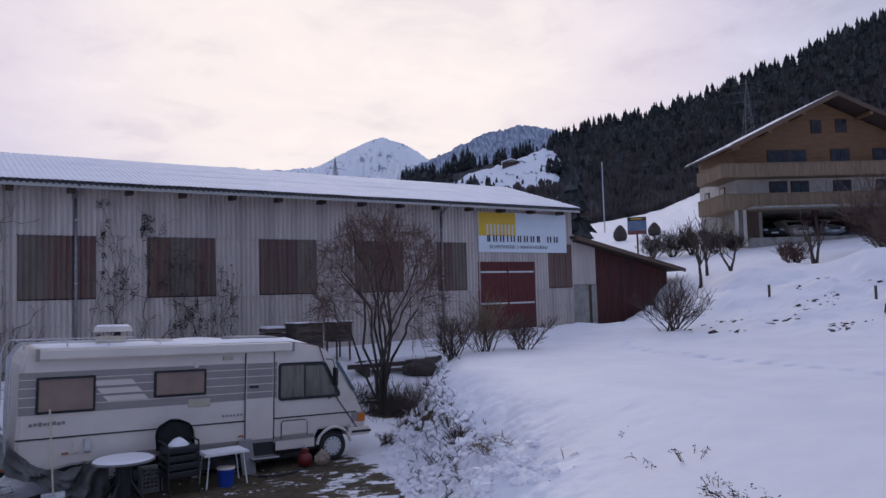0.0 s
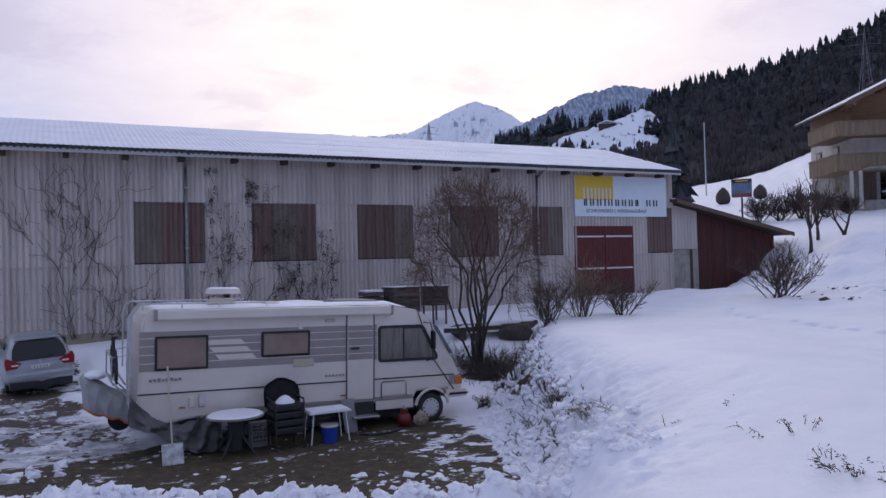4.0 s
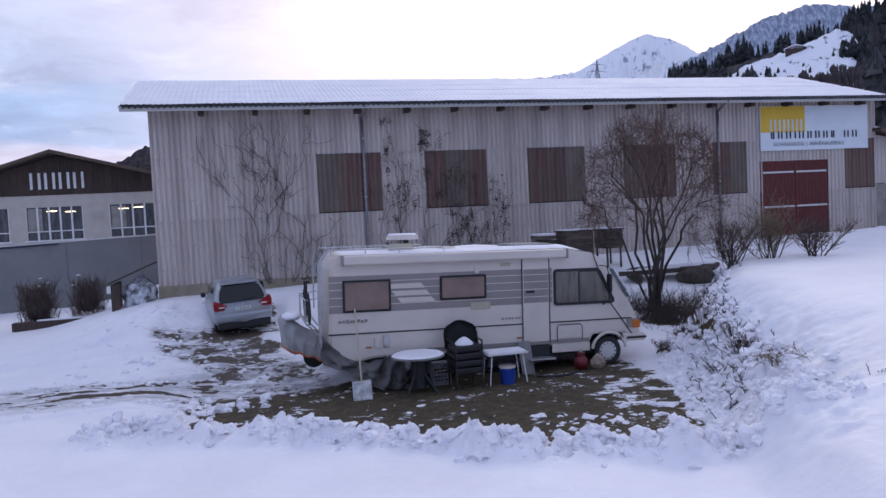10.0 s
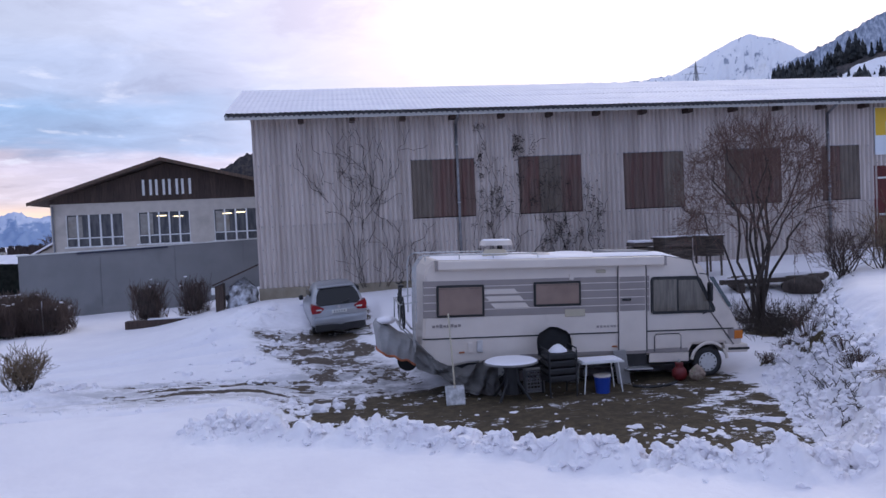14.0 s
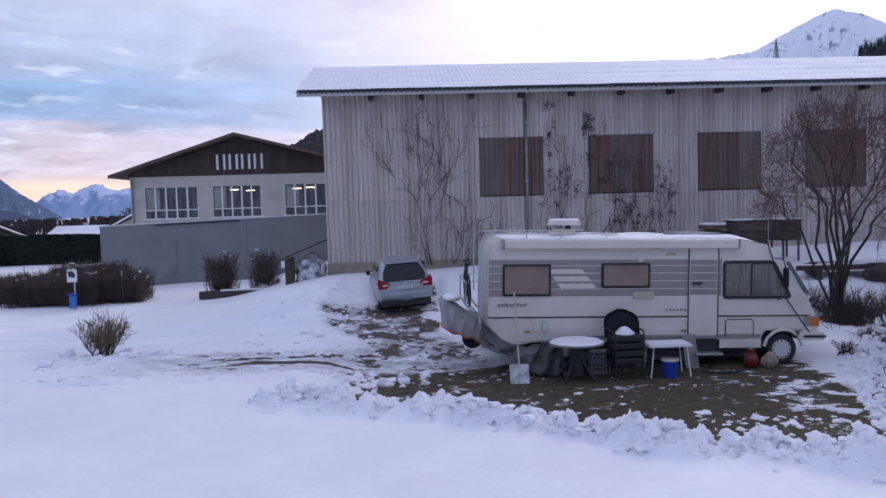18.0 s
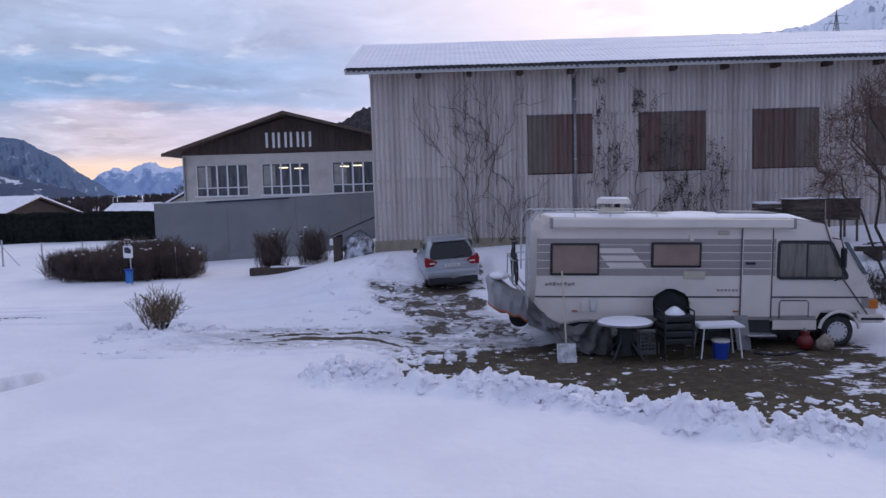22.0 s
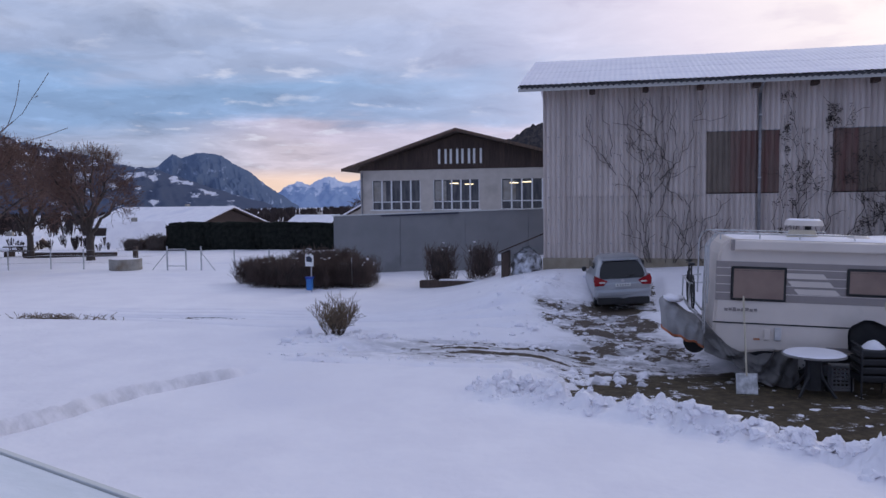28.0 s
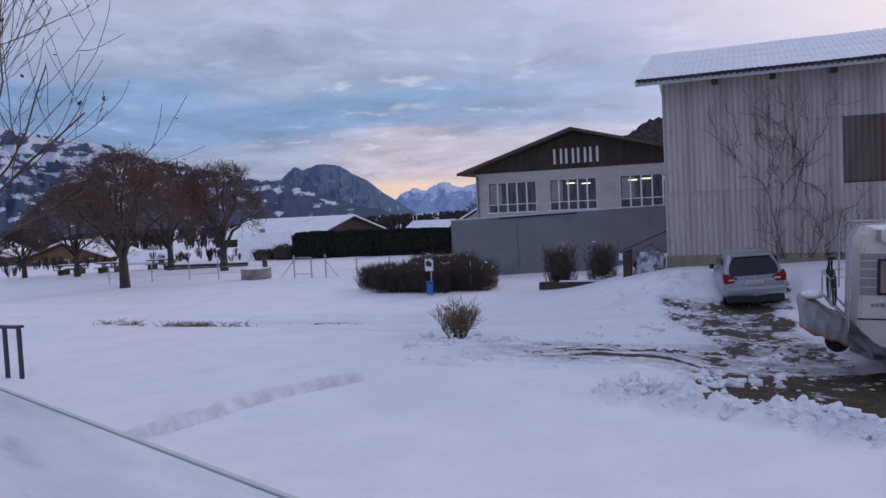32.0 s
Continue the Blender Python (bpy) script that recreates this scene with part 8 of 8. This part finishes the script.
for s, x0, x1 in ((0, -ex, MX), (1, MX, CW + ex)):
    za, zb = (rz_ - (MX + ex) * k, rz_) if s == 0 else (rz_, rz_ - (MX + ex) * k)
    part("verge_board", prism([(x0, za - 0.12), (x1, zb - 0.12), (x1, zb + 0.24), (x0, za + 0.20)], -2.08, -2.0), M["boards"], rf, "weathered verge board")
for x in (-0.6, 1.8, 4.4, 9.4, 12.0, 14.4):
    z = rz_ - abs(x - MX) * k - 0.22
    part("purlin", box(x - 0.12, -1.95, z - 0.12, x + 0.12, 0.0, z + 0.12), M["ochre"], rf)


M["darkpane"] = mat("dark window glass", (0.02, 0.02, 0.022), (0.06, 0.06, 0.065), 2, 0.1, spec=0.4)


def chalet_window(x0, x1, z0, z1, depth=0.0):
    w = part("window", box(x0 - 0.07, -0.06 - depth, z0 - 0.07, x1 + 0.07, 0.0 - depth, z1 + 0.07), M["darkwood"], chal)
    n = 2
    for i in range(n):
        a, b = x0 + (x1 - x0) * i / n + 0.03, x0 + (x1 - x0) * (i + 1) / n - 0.03
        part("pane", box(a, -0.08 - depth, z0 + 0.03, b, -0.061 - depth, z1 - 0.03), M["darkpane"], w)


for x0, x1, z0, z1 in ((5.94, 6.62, 7.8, 8.68), (7.85, 8.57, 7.86, 8.74), (2.49, 3.82, 5.55, 6.5), (3.98, 5.32, 5.55, 6.5), (7.32, 8.64, 5.55, 6.5), (10.58, 11.9, 5.55, 6.5), (2.53, 3.76, 3.3, 4.15), (4.16, 5.40, 3.3, 4.15), (7.39, 8.63, 3.3, 4.15), (10.7, 11.9, 3.3, 4.15)):
    chalet_window(x0, x1, z0, z1)
sd = part("side_windows", box(-0.05, 2.0, 3.3, 0.0, 3.0, 4.15), M["darkwood"], chal)
part("pane", box(-0.07, 2.1, 3.38, -0.051, 2.9, 4.08), M["pane"], sd)
sd = part("side_windows", box(-0.05, 5.0, 3.3, 0.0, 6.0, 4.15), M["darkwood"], chal)
part("pane", box(-0.07, 5.1, 3.38, -0.051, 5.9, 4.08), M["pane"], sd)


def balcony(z, h, label):
    b = part("balcony", box(-1.6, -1.4, z - 0.16, CW, 0.0, z, box(-1.6, 0, z - 0.16, 0, 3.4, z)), M["balcony"], chal, label)
    n = 80
    for i in range(n):
        x = -1.6 + i * (CW + 1.6) / n
        part("board", box(x + 0.006, -1.42, z - 0.10, x + (CW + 1.6) / n - 0.006, -1.385, z + h), M["balcony"], b)
    for i in range(20):
        y = -1.38 + i * 4.78 / 20
        part("board", box(-1.62, y + 0.006, z - 0.10, -1.585, y + 0.22, z + h), M["balcony"], b)
    part("handrail", box(-1.66, -1.47, z + h, CW, -1.36, z + h + 0.07), M["balcony"], b)
    part("handrail", box(-1.66, -1.36, z + h, -1.55, 3.4, z + h + 0.07), M["balcony"], b)


balcony(4.55, 0.78, "upper timber balcony with vertical boards")
balcony(2.15, 0.98, "lower timber balcony with vertical boards")
part("canopy", prism([(0.0, 2.02), (CW, 2.02), (CW, 2.14), (0, 2.14)], -2.6, -1.45), M["concrete"], chal, "pale garage canopy edge")
for x in (0.9, 1.5):
    part("column", cyl((x - 1.6, -1.3, -0.6), (x - 1.6, -1.3, 2.0), 0.13, n=10), M["render"], chal)


def parked(name, label, at, rz, paint):
    ob = thing(name, label, "car", at, rz, group="cars in the garage")
    part("body", car_body(1.78, 4.2, 1.48, 0.95, 0), paint, ob, smooth=True)
    part("windscreen", prism([(-0.62, 0.0), (0.62, 0.0), (0.54, 0.62), (-0.54, 0.62)], 0, 0.02), M["carglass"], ob, "windscreen").matrix_local = Matrix.Translation((0, 3.25, 0.86)) @ Matrix.Rotation(radians(48), 4, "X")
    for s in (-1, 1):
        part("headlamp", box(s * 0.62 - 0.16, 4.02, 0.58, s * 0.62 + 0.16, 4.14, 0.74, bevel=0.03), M["galv"], ob, "headlamp")
        for y in (0.75, 3.35):
            part("wheel", cyl((s * 0.66, y, 0.31), (s * 0.86, y, 0.31), 0.31, n=18), M["rubber"], ob)
    part("grille", box(-0.42, 4.10, 0.56, 0.42, 4.19, 0.70, bevel=0.02), M["blackpl"], ob)
    part("bumper", box(-0.78, 4.05, 0.34, 0.78, 4.24, 0.50, bevel=0.04), paint, ob)
    part("number_plate", box(-0.26, 4.245, 0.38, 0.26, 4.26, 0.48), M["white"], ob)


def chal_pt(x, y, z=0.03):
    a = radians(-31)
    return (CHX + x * math.cos(a) - y * math.sin(a), CHY + x * math.sin(a) + y * math.cos(a), CHZ + z)


parked("car", "dark car parked in the chalet garage", chal_pt(2.95, 4.7), 149, M["blackpl"])
parked("car", "white car parked in the chalet garage", chal_pt(5.0, 4.4), 149, M["gelcoat"])
parked("car", "silver car parked in the chalet garage", chal_pt(7.4, 4.4), 149, M["carpaint"])

# ---- garden and rise ----
for x, y, h, s, n in ((31.9, 24.8, 3.5, 71, 1), (34.4, 24.9, 3.0, 72, 2), (35.6, 21.0, 3.7, 73, 3), (33.2, 25.4, 2.2, 75, 1)):
    bare_tree("tree", "slim bare garden tree on the snowy rise", g3(x, y), h, s, trunk_r=0.08, stems=n, level=3, kids=(2, 3, 3), spread=0.55, lean=0.3, rmin=0.012, group="garden trees")
for x, y, h, s, m in ((36.3, 22.6, 1.5, 81, "redtwig"), (38.2, 18.2, 3.6, 82, "redtwig"), (39.8, 19.2, 5.0, 83, "redtwig"), (40.9, 20.3, 3.0, 91, "bark"), (39.6, 18.7, 2.2, 92, "bark"), (44.6, 36.9, 2.6, 86, "bark"), (45.5, 35.9, 2.5, 87, "bark"), (46.6, 34.9, 2.2, 88, "bark"), (47.7, 34.0, 1.6, 89, "bark"), (43.6, 37.8, 2.0, 90, "bark")):
    bare_tree("bush", "dense brown bush on the snowy rise", g3(x, y), h, s, trunk_r=0.03, stems=20, level=3, kids=(4, 4, 4), spread=0.6, lean=1.0, rmin=0.010, twigm=M[m], group="garden bushes", category="bush")
for x, y, h in ((28.2, 18.7, 0.5), (29.1, 15.0, 0.55)):
    so = thing("stake", "short wooden marker stake in the snow", "stake", g3(x, y), group="marker stakes")
    part("rod", box(-0.05, -0.03, 0, 0.05, 0.03, h, bevel=0.01), M["boards"], so)
    part("snow_cap", box(-0.05, -0.03, h, 0.05, 0.03, h + 0.03, bevel=0.01), M["snow"], so)
clods = bmesh.new()
rng = random.Random(5)
for _ in range(900):
    x, y = rng.uniform(21, 33), rng.uniform(10.5, 18.5)
    u = 0.95 * x + 0.3 * y
    if not 25.5 < u < 35 or noise.noise((x * 0.45, y * 0.7, 3.0)) < 0.12:
        continue
    s = min(abs(rng.gauss(0.0, 0.045)), 0.11) + 0.018
    m = Matrix.Translation((x, y, ground_at(x, y) - s * 0.25)) @ Matrix.Rotation(rng.uniform(-0.5, 0.9), 4, "Z") @ Matrix.Diagonal((s * rng.uniform(1.2, 2.6), s, s * rng.uniform(0.5, 0.9), 1))
    n0 = len(clods.verts)
    bmesh.ops.create_icosphere(clods, subdivisions=1, radius=1, matrix=m)
    clods.verts.ensure_lookup_table()
    for v_ in clods.verts[n0:]:
        v_.co += Vector((rng.gauss(0, 1), rng.gauss(0, 1), rng.gauss(0, 1))) * s * 0.22
tagged(part("earth_clods", clods, M["bark"], None), "dark clods of earth breaking through the snow", "earth", kind="stuff")
bl = thing("boulder", "dark boulder on the snowy rise", "boulder", g3(27.5, 13.6, 0.1))
bm = bmesh.new(); bmesh.ops.create_icosphere(bm, subdivisions=3, radius=1)
for v_ in bm.verts:
    p = v_.co; v_.co = Vector((p.x * 0.35, p.y * 0.3, 0.2 + p.z * 0.35)) * (1 + 0.2 * noise.noise(p * 2))
part("stone", bm, M["bark"], bl, smooth=True)

ts = thing("tourist_board", "dark-framed picture board on a post", "sign", (48.2, 43.3, ground_at(48.2, 43.3)), -48)
TZ = 7.06 - ground_at(48.2, 43.3)
part("post", cyl((0, 0.05, -0.2), (0, 0.05, TZ + 1.2), 0.07, n=8), M["darkwood"], ts)
pb = part("board", box(-0.75, -0.04, TZ + 1.0, 0.75, 0.04, TZ + 2.42, bevel=0.01), mat("slate blue board", (0.10, 0.15, 0.24), (0.20, 0.27, 0.38), 1.4, 0.5), ts)
part("header", box(-0.72, -0.05, TZ + 2.12, 0.72, -0.041, TZ + 2.40), M["darkwood"], pb)
part("footer", box(-0.72, -0.05, TZ + 1.03, 0.72, -0.041, TZ + 1.30), mat("dull red strip", (0.20, 0.06, 0.05), (0.26, 0.09, 0.07), 3, 0.6), pb)
part("writing_bar", box(-0.45, -0.056, TZ + 2.22, 0.45, -0.051, TZ + 2.30), M["signyellow"], pb)
for bear, far_, h in ((-46.9, 92, 1.8), (-49.3, 98, 1.6)):
    x, y = -math.sin(radians(bear)) * far_, math.cos(radians(bear)) * far_
    z = ground_at(x, y)
    bo = thing("wrapped_shrub", "garden shrub wrapped against frost", "shrub", (x, y, z))
    bm = bmesh.new(); bmesh.ops.create_icosphere(bm, subdivisions=3, radius=1)
    for v_ in bm.verts:
        p = v_.co; v_.co = Vector((p.x * 0.75 * (1 - 0.4 * p.z), p.y * 0.75 * (1 - 0.4 * p.z), h * 0.5 + p.z * h * 0.55)) + p * 0.10 * noise.noise(p * 4)
    part("wrapping", bm, M["bark"], bo, smooth=True)
pw = Vector((-math.sin(radians(-45.84)) * 150, math.cos(radians(-45.84)) * 150, 0))
po = thing("pole", "slim pale pole on the slope", "pole", (pw.x, pw.y, ground_at(pw.x, pw.y)))
part("shaft", cyl((0, 0, 0), (0, 0, 28.3 - ground_at(pw.x, pw.y)), 0.13, 0.09, 8), M["galv"], po)


# ---- conifers ----
class Conifers:
    def __init__(self, sides=7, tiers=6):
        self.v, self.f = [], []
        self.sides, self.tiers = sides, tiers

    def add(self, x, y, z, h, rng, width=0.2):
        n = self.sides
        for t in range(self.tiers):
            u = t / self.tiers
            zb, zt = z + h * (0.06 + 0.86 * u), z + h * (0.06 + 0.86 * u + 0.30 - 0.10 * u)
            r = h * width * (1 - u) ** 0.7 * rng.uniform(0.75, 1.25) + 0.03 * h
            b = len(self.v)
            self.v.append((x + rng.gauss(0, 0.006) * h, y, min(zt, z + h)))
            a0 = rng.uniform(0, 6.28)
            for k in range(n):
                a = a0 + 2 * math.pi * k / n
                rr = r * rng.uniform(0.55, 1.25)
                self.v.append((x + rr * math.cos(a), y + rr * math.sin(a), zb - rng.uniform(0, 0.05) * h))
            self.f += [(b, b + 1 + k, b + 1 + (k + 1) % n) for k in range(n)]

    def ob(self, name, material):
        me = bpy.data.meshes.new(name)
        me.from_pydata(self.v, [], self.f)
        me.materials.append(material)
        return new(name, me)


cm = M["conifer"].node_tree
geo = cm.nodes.new("ShaderNodeNewGeometry")
hs = cm.nodes.new("ShaderNodeHueSaturation")
mr = cm.nodes.new("ShaderNodeMapRange"); mr.inputs[3].default_value, mr.inputs[4].default_value = 0.5, 1.6
cb = cm.nodes["Principled BSDF"]
src = cb.inputs["Base Color"].links[0].from_socket
cm.links.new(geo.outputs["Random Per Island"], mr.inputs[0]); cm.links.new(mr.outputs[0], hs.inputs["Value"]); cm.links.new(src, hs.inputs["Color"]); cm.links.new(hs.outputs[0], cb.inputs["Base Color"])

rng = random.Random(9)
fo = Conifers(6, 8)
fb = [p[0] for p in sorted(FOREST)]
fe = [p[1] for p in sorted(FOREST)]


def slope_pt(bear, t):
    e = float(np.interp(bear, fb, fe))
    D = 300 + 320 * t
    top, base = 620 * math.tan(radians(e)), 300 * math.tan(radians(4.6))
    return -math.sin(radians(bear)) * D, math.cos(radians(bear)) * D, 3.46 + base + (top - base) * t ** 0.95


for _ in range(3800):
    bear = rng.uniform(-70, -31)
    t = rng.random() ** 0.8
    if t < 0.4 and rng.random() < 0.7 or -42.6 < bear < -33 and t < 0.9:
        continue
    x, y, z = slope_pt(bear, t)
    fo.add(x, y, z - 1.5, rng.uniform(9, 16) * (1.3 if rng.random() < 0.2 else 1), rng, rng.uniform(0.11, 0.19))
for _ in range(420):
    bear = rng.uniform(-70, -42)
    x, y, z = slope_pt(bear, rng.uniform(0.94, 1.0))
    fo.add(x, y, z - 1.5, rng.uniform(9, 21), rng, rng.uniform(0.11, 0.18))
tagged(fo.ob("conifer_forest", M["conifer"]), "dark conifer forest on the steep slope", "forest", kind="stuff")
# bare brown woods along the slope's foot
bw = Conifers(5, 3)
M["gardens"] = mat("brown gardens and bare trees", (0.045, 0.036, 0.036), (0.09, 0.07, 0.064), 0.1, 1.0, spec=0.05)
M["brownwood"] = mat("bare brown wood", (0.095, 0.083, 0.082), (0.16, 0.138, 0.13), 0.1, 1.0, spec=0.05)
def crown(bw, x, y, z, h):
    """A leafless crown far off: a brush of thin upright slivers."""
    for _ in range(13):
        a, q = rng.uniform(0, 6.28), rng.uniform(0.05, 0.26) * h
        px, py, pz = x + 0.35 * q * math.cos(a), y + 0.35 * q * math.sin(a), z + h * rng.uniform(0.15, 0.45)
        tx, ty, tz = x + q * math.cos(a), y + q * math.sin(a), z + h * (1.0 - 0.9 * (q / h) ** 1.2 * rng.uniform(0.6, 1.3))
        w = 0.035 * h * rng.uniform(0.6, 1.4)
        b = len(bw.v)
        bw.v += [(px - w * 0.3, py, pz), (px + w * 0.3, py + w * 0.3, pz), (tx + w, ty - w * 0.4, tz - 0.1 * h), (tx, ty, tz), (tx - w, ty + w * 0.4, tz - 0.12 * h)]
        bw.f.append((b, b + 1, b + 2, b + 3, b + 4))


for _ in range(3600):
    bear = rng.uniform(-70, -42.5)
    x, y, z = slope_pt(bear, rng.uniform(0.0, 0.9) ** 1.5)
    crown(bw, x, y, z - 2, rng.uniform(9, 15))
for _ in range(420):
    b_, D_ = rng.uniform(-43.5, -31.5), rng.uniform(285, 330)
    e_ = rng.uniform(5.8, 7.3 + 0.12 * abs(b_ + 31.5) * (0.4 if b_ < -36 else 1))
    crown(bw, -math.sin(radians(b_)) * D_, math.cos(radians(b_)) * D_, 3.46 + D_ * math.tan(radians(e_)) - 4, rng.uniform(5, 9))
for _ in range(150):
    b_ = rng.uniform(-52.5, -41)
    e_ = float(np.interp(-b_, [-q[0] for q in MEADOW], [q[1] for q in MEADOW]))
    crown(bw, -math.sin(radians(b_)) * 243, math.cos(radians(b_)) * 243, 3.46 + 243 * math.tan(radians(e_)) - 1.6, rng.uniform(2.5, 6.0))
tagged(bw.ob("bare_woods", M["brownwood"]), "bare brown woods at the slope's foot", "forest", kind="stuff")
# high snowy clearing with a hut
fieldm = far_mat("high pasture", (0.10, 0.11, 0.13), (0.80, 0.82, 0.88), 2.2, 0.36, 0.44, (0.6, 0.65, 0.75), 0.10)
ridge("backdrop_high_pasture", "snowy high pasture between the woods", [(-33.8, 8.0), (-35.2, 8.6), (-36.1, 9.1), (-38, 9.55), (-40, 10.05), (-41.7, 10.7), (-42.6, 10.2), (-43.4, 8.8)], 430, 290, fieldm, 0.02, 61, foot=6.2, cols=80, rows=20)
hx, hy_ = -math.sin(radians(-39.2)) * 412, math.cos(radians(-39.2)) * 412
hut = thing("hut", "small dark hut on the high pasture", "hut", (hx, hy_, 3.46 + 412 * math.tan(radians(9.55))), -39)
part("wall", box(-4.5, 0, -4, 4.5, 5, 2.0), M["darkwood"], hut)
part("roof", prism([(-5.2, 1.8), (0, 3.4), (5.2, 1.8), (5.2, 2.2), (0, 3.9), (-5.2, 2.2)], -1, 6), M["snow"], hut)
edge = Conifers()
for bear, e0, e1, n, D0 in ((-34.3, 7.8, 8.7, 60, 405), (-36.6, 7.4, 8.2, 40, 370), (-42.6, 6.6, 9.4, 150, 380), (-37.4, 7.4, 7.9, 12, 360), (-40.2, 7.0, 8.0, 45, 360)):
    for _ in range(n):
        b = bear + rng.gauss(0, 0.55)
        e = rng.uniform(e0, e1)
        D = D0 + rng.uniform(-15, 15)
        edge.add(-math.sin(radians(b)) * D, math.cos(radians(b)) * D, 3.46 + D * math.tan(radians(e)) - 3, rng.uniform(5, 10), rng, 0.2)
tagged(edge.ob("pasture_conifers", M["conifer"]), "dark conifers round the high pasture", "forest", kind="stuff")
lone = thing("conifer", "dark conifer behind the hall's end", "tree", (42.5, 44.5, ground_at(42.5, 44.5)))
c1 = Conifers(13, 26); c1.add(0, 0, 0, 7.6, rng, 0.17)
o = c1.ob("crown", M["conifer"]); o.parent = lone
part("trunk", cyl((0, 0, -0.3), (0, 0, 3), 0.2, 0.12, 8), M["bark"], lone)


# ---- pylons and lines ----
def pylon(label, at, h, rz, w=0.16, r=0.25, arms=((0.66, 0.22), (0.78, 0.26), (0.90, 0.17))):
    ob = thing("pylon", label, "pylon", at, rz, group="power pylons")
    tb = Tubes(3)
    b = h * w / 2
    for sx_, sy_ in ((-1, -1), (1, -1), (1, 1), (-1, 1)):
        tb.path([(sx_ * b, sy_ * b, 0), (sx_ * b * 0.3, sy_ * b * 0.3, h * 0.65), (0, 0, h)], [r, r * 0.8, r * 0.5])
    for i in range(8):
        u0, u1 = i / 8 * 0.65, (i + 1) / 8 * 0.65
        w0, w1 = b * (1 - 0.7 * u0 / 0.65), b * (1 - 0.7 * u1 / 0.65)
        tb.path([(-w0, -w0, h * u0), (w1, -w1, h * u1)], [r * 0.5] * 2)
        tb.path([(w0, -w0, h * u0), (-w1, -w1, h * u1)], [r * 0.5] * 2)
    tb.ob("mast", M["zinc"], ob)
    for z, L in arms:
        t2 = Tubes(3)
        t2.path([(-h * L, 0, h * z), (0, 0, h * (z + 0.03)), (h * L, 0, h * z)], [r * 0.5, r * 0.7, r * 0.5])
        t2.ob("crossarm", M["zinc"], ob)
    return ob


def polar(bear, far_, elev):
    return Vector((-math.sin(radians(bear)) * far_, math.cos(radians(bear)) * far_, 3.46 + far_ * math.tan(radians(elev))))


p1 = polar(-56.0, 330, 9.3)
pylon("lattice power pylon before the forest", tuple(p1), 30.5, -40, 0.17, 0.14)
p2 = polar(-26.1, 3000, 9.0)
pylon("far lattice power pylon on the ridge", tuple(p2), 84, 0, 0.19, 1.7, ((0.42, 0.50), (0.72, 0.38)))
lines = thing("power_lines", "thin power lines sagging across the slope", "power line", (0, 0, 0))
for k, (ea, eb, ec) in enumerate(((17.6, 13.6, 8.6), (16.6, 13.0, 8.0), (15.2, 12.2, 7.5), (14.6, 11.9, 7.0), (13.2, 11.4, 6.6))):
    a, b, c = polar(-70, 250, ea), polar(-56, 330, eb), polar(-42, 430, ec)
    tb = Tubes(3)
    for q0, q1 in ((a, b), (b, c)):
        tb.path([q0.lerp(q1, t) - Vector((0, 0, 5 * 4 * t * (1 - t) * 0.6)) for t in np.linspace(0, 1, 13)], [0.085] * 13)
    tb.ob("wire", M["blackpl"], lines)

# ---- woods and gardens beyond the village ----
fw = Conifers(6, 4)
for _ in range(800):
    b, D = rng.uniform(14, 60), rng.uniform(112, 330)
    x, y = -math.sin(radians(b)) * D, math.cos(radians(b)) * D
    crown(fw, x, y, ground_at(x, y) - 0.8, rng.uniform(2.0, 3.6) + D * 0.006)
for _ in range(70):
    b, D = rng.uniform(32, 52), rng.uniform(66, 84)
    x, y = -math.sin(radians(b)) * D, math.cos(radians(b)) * D
    crown(fw, x, y, ground_at(x, y) - 0.3, rng.uniform(0.9, 1.7))
tagged(fw.ob("village_gardens", M["gardens"]), "brown gardens and copses behind the village", "trees", kind="stuff")
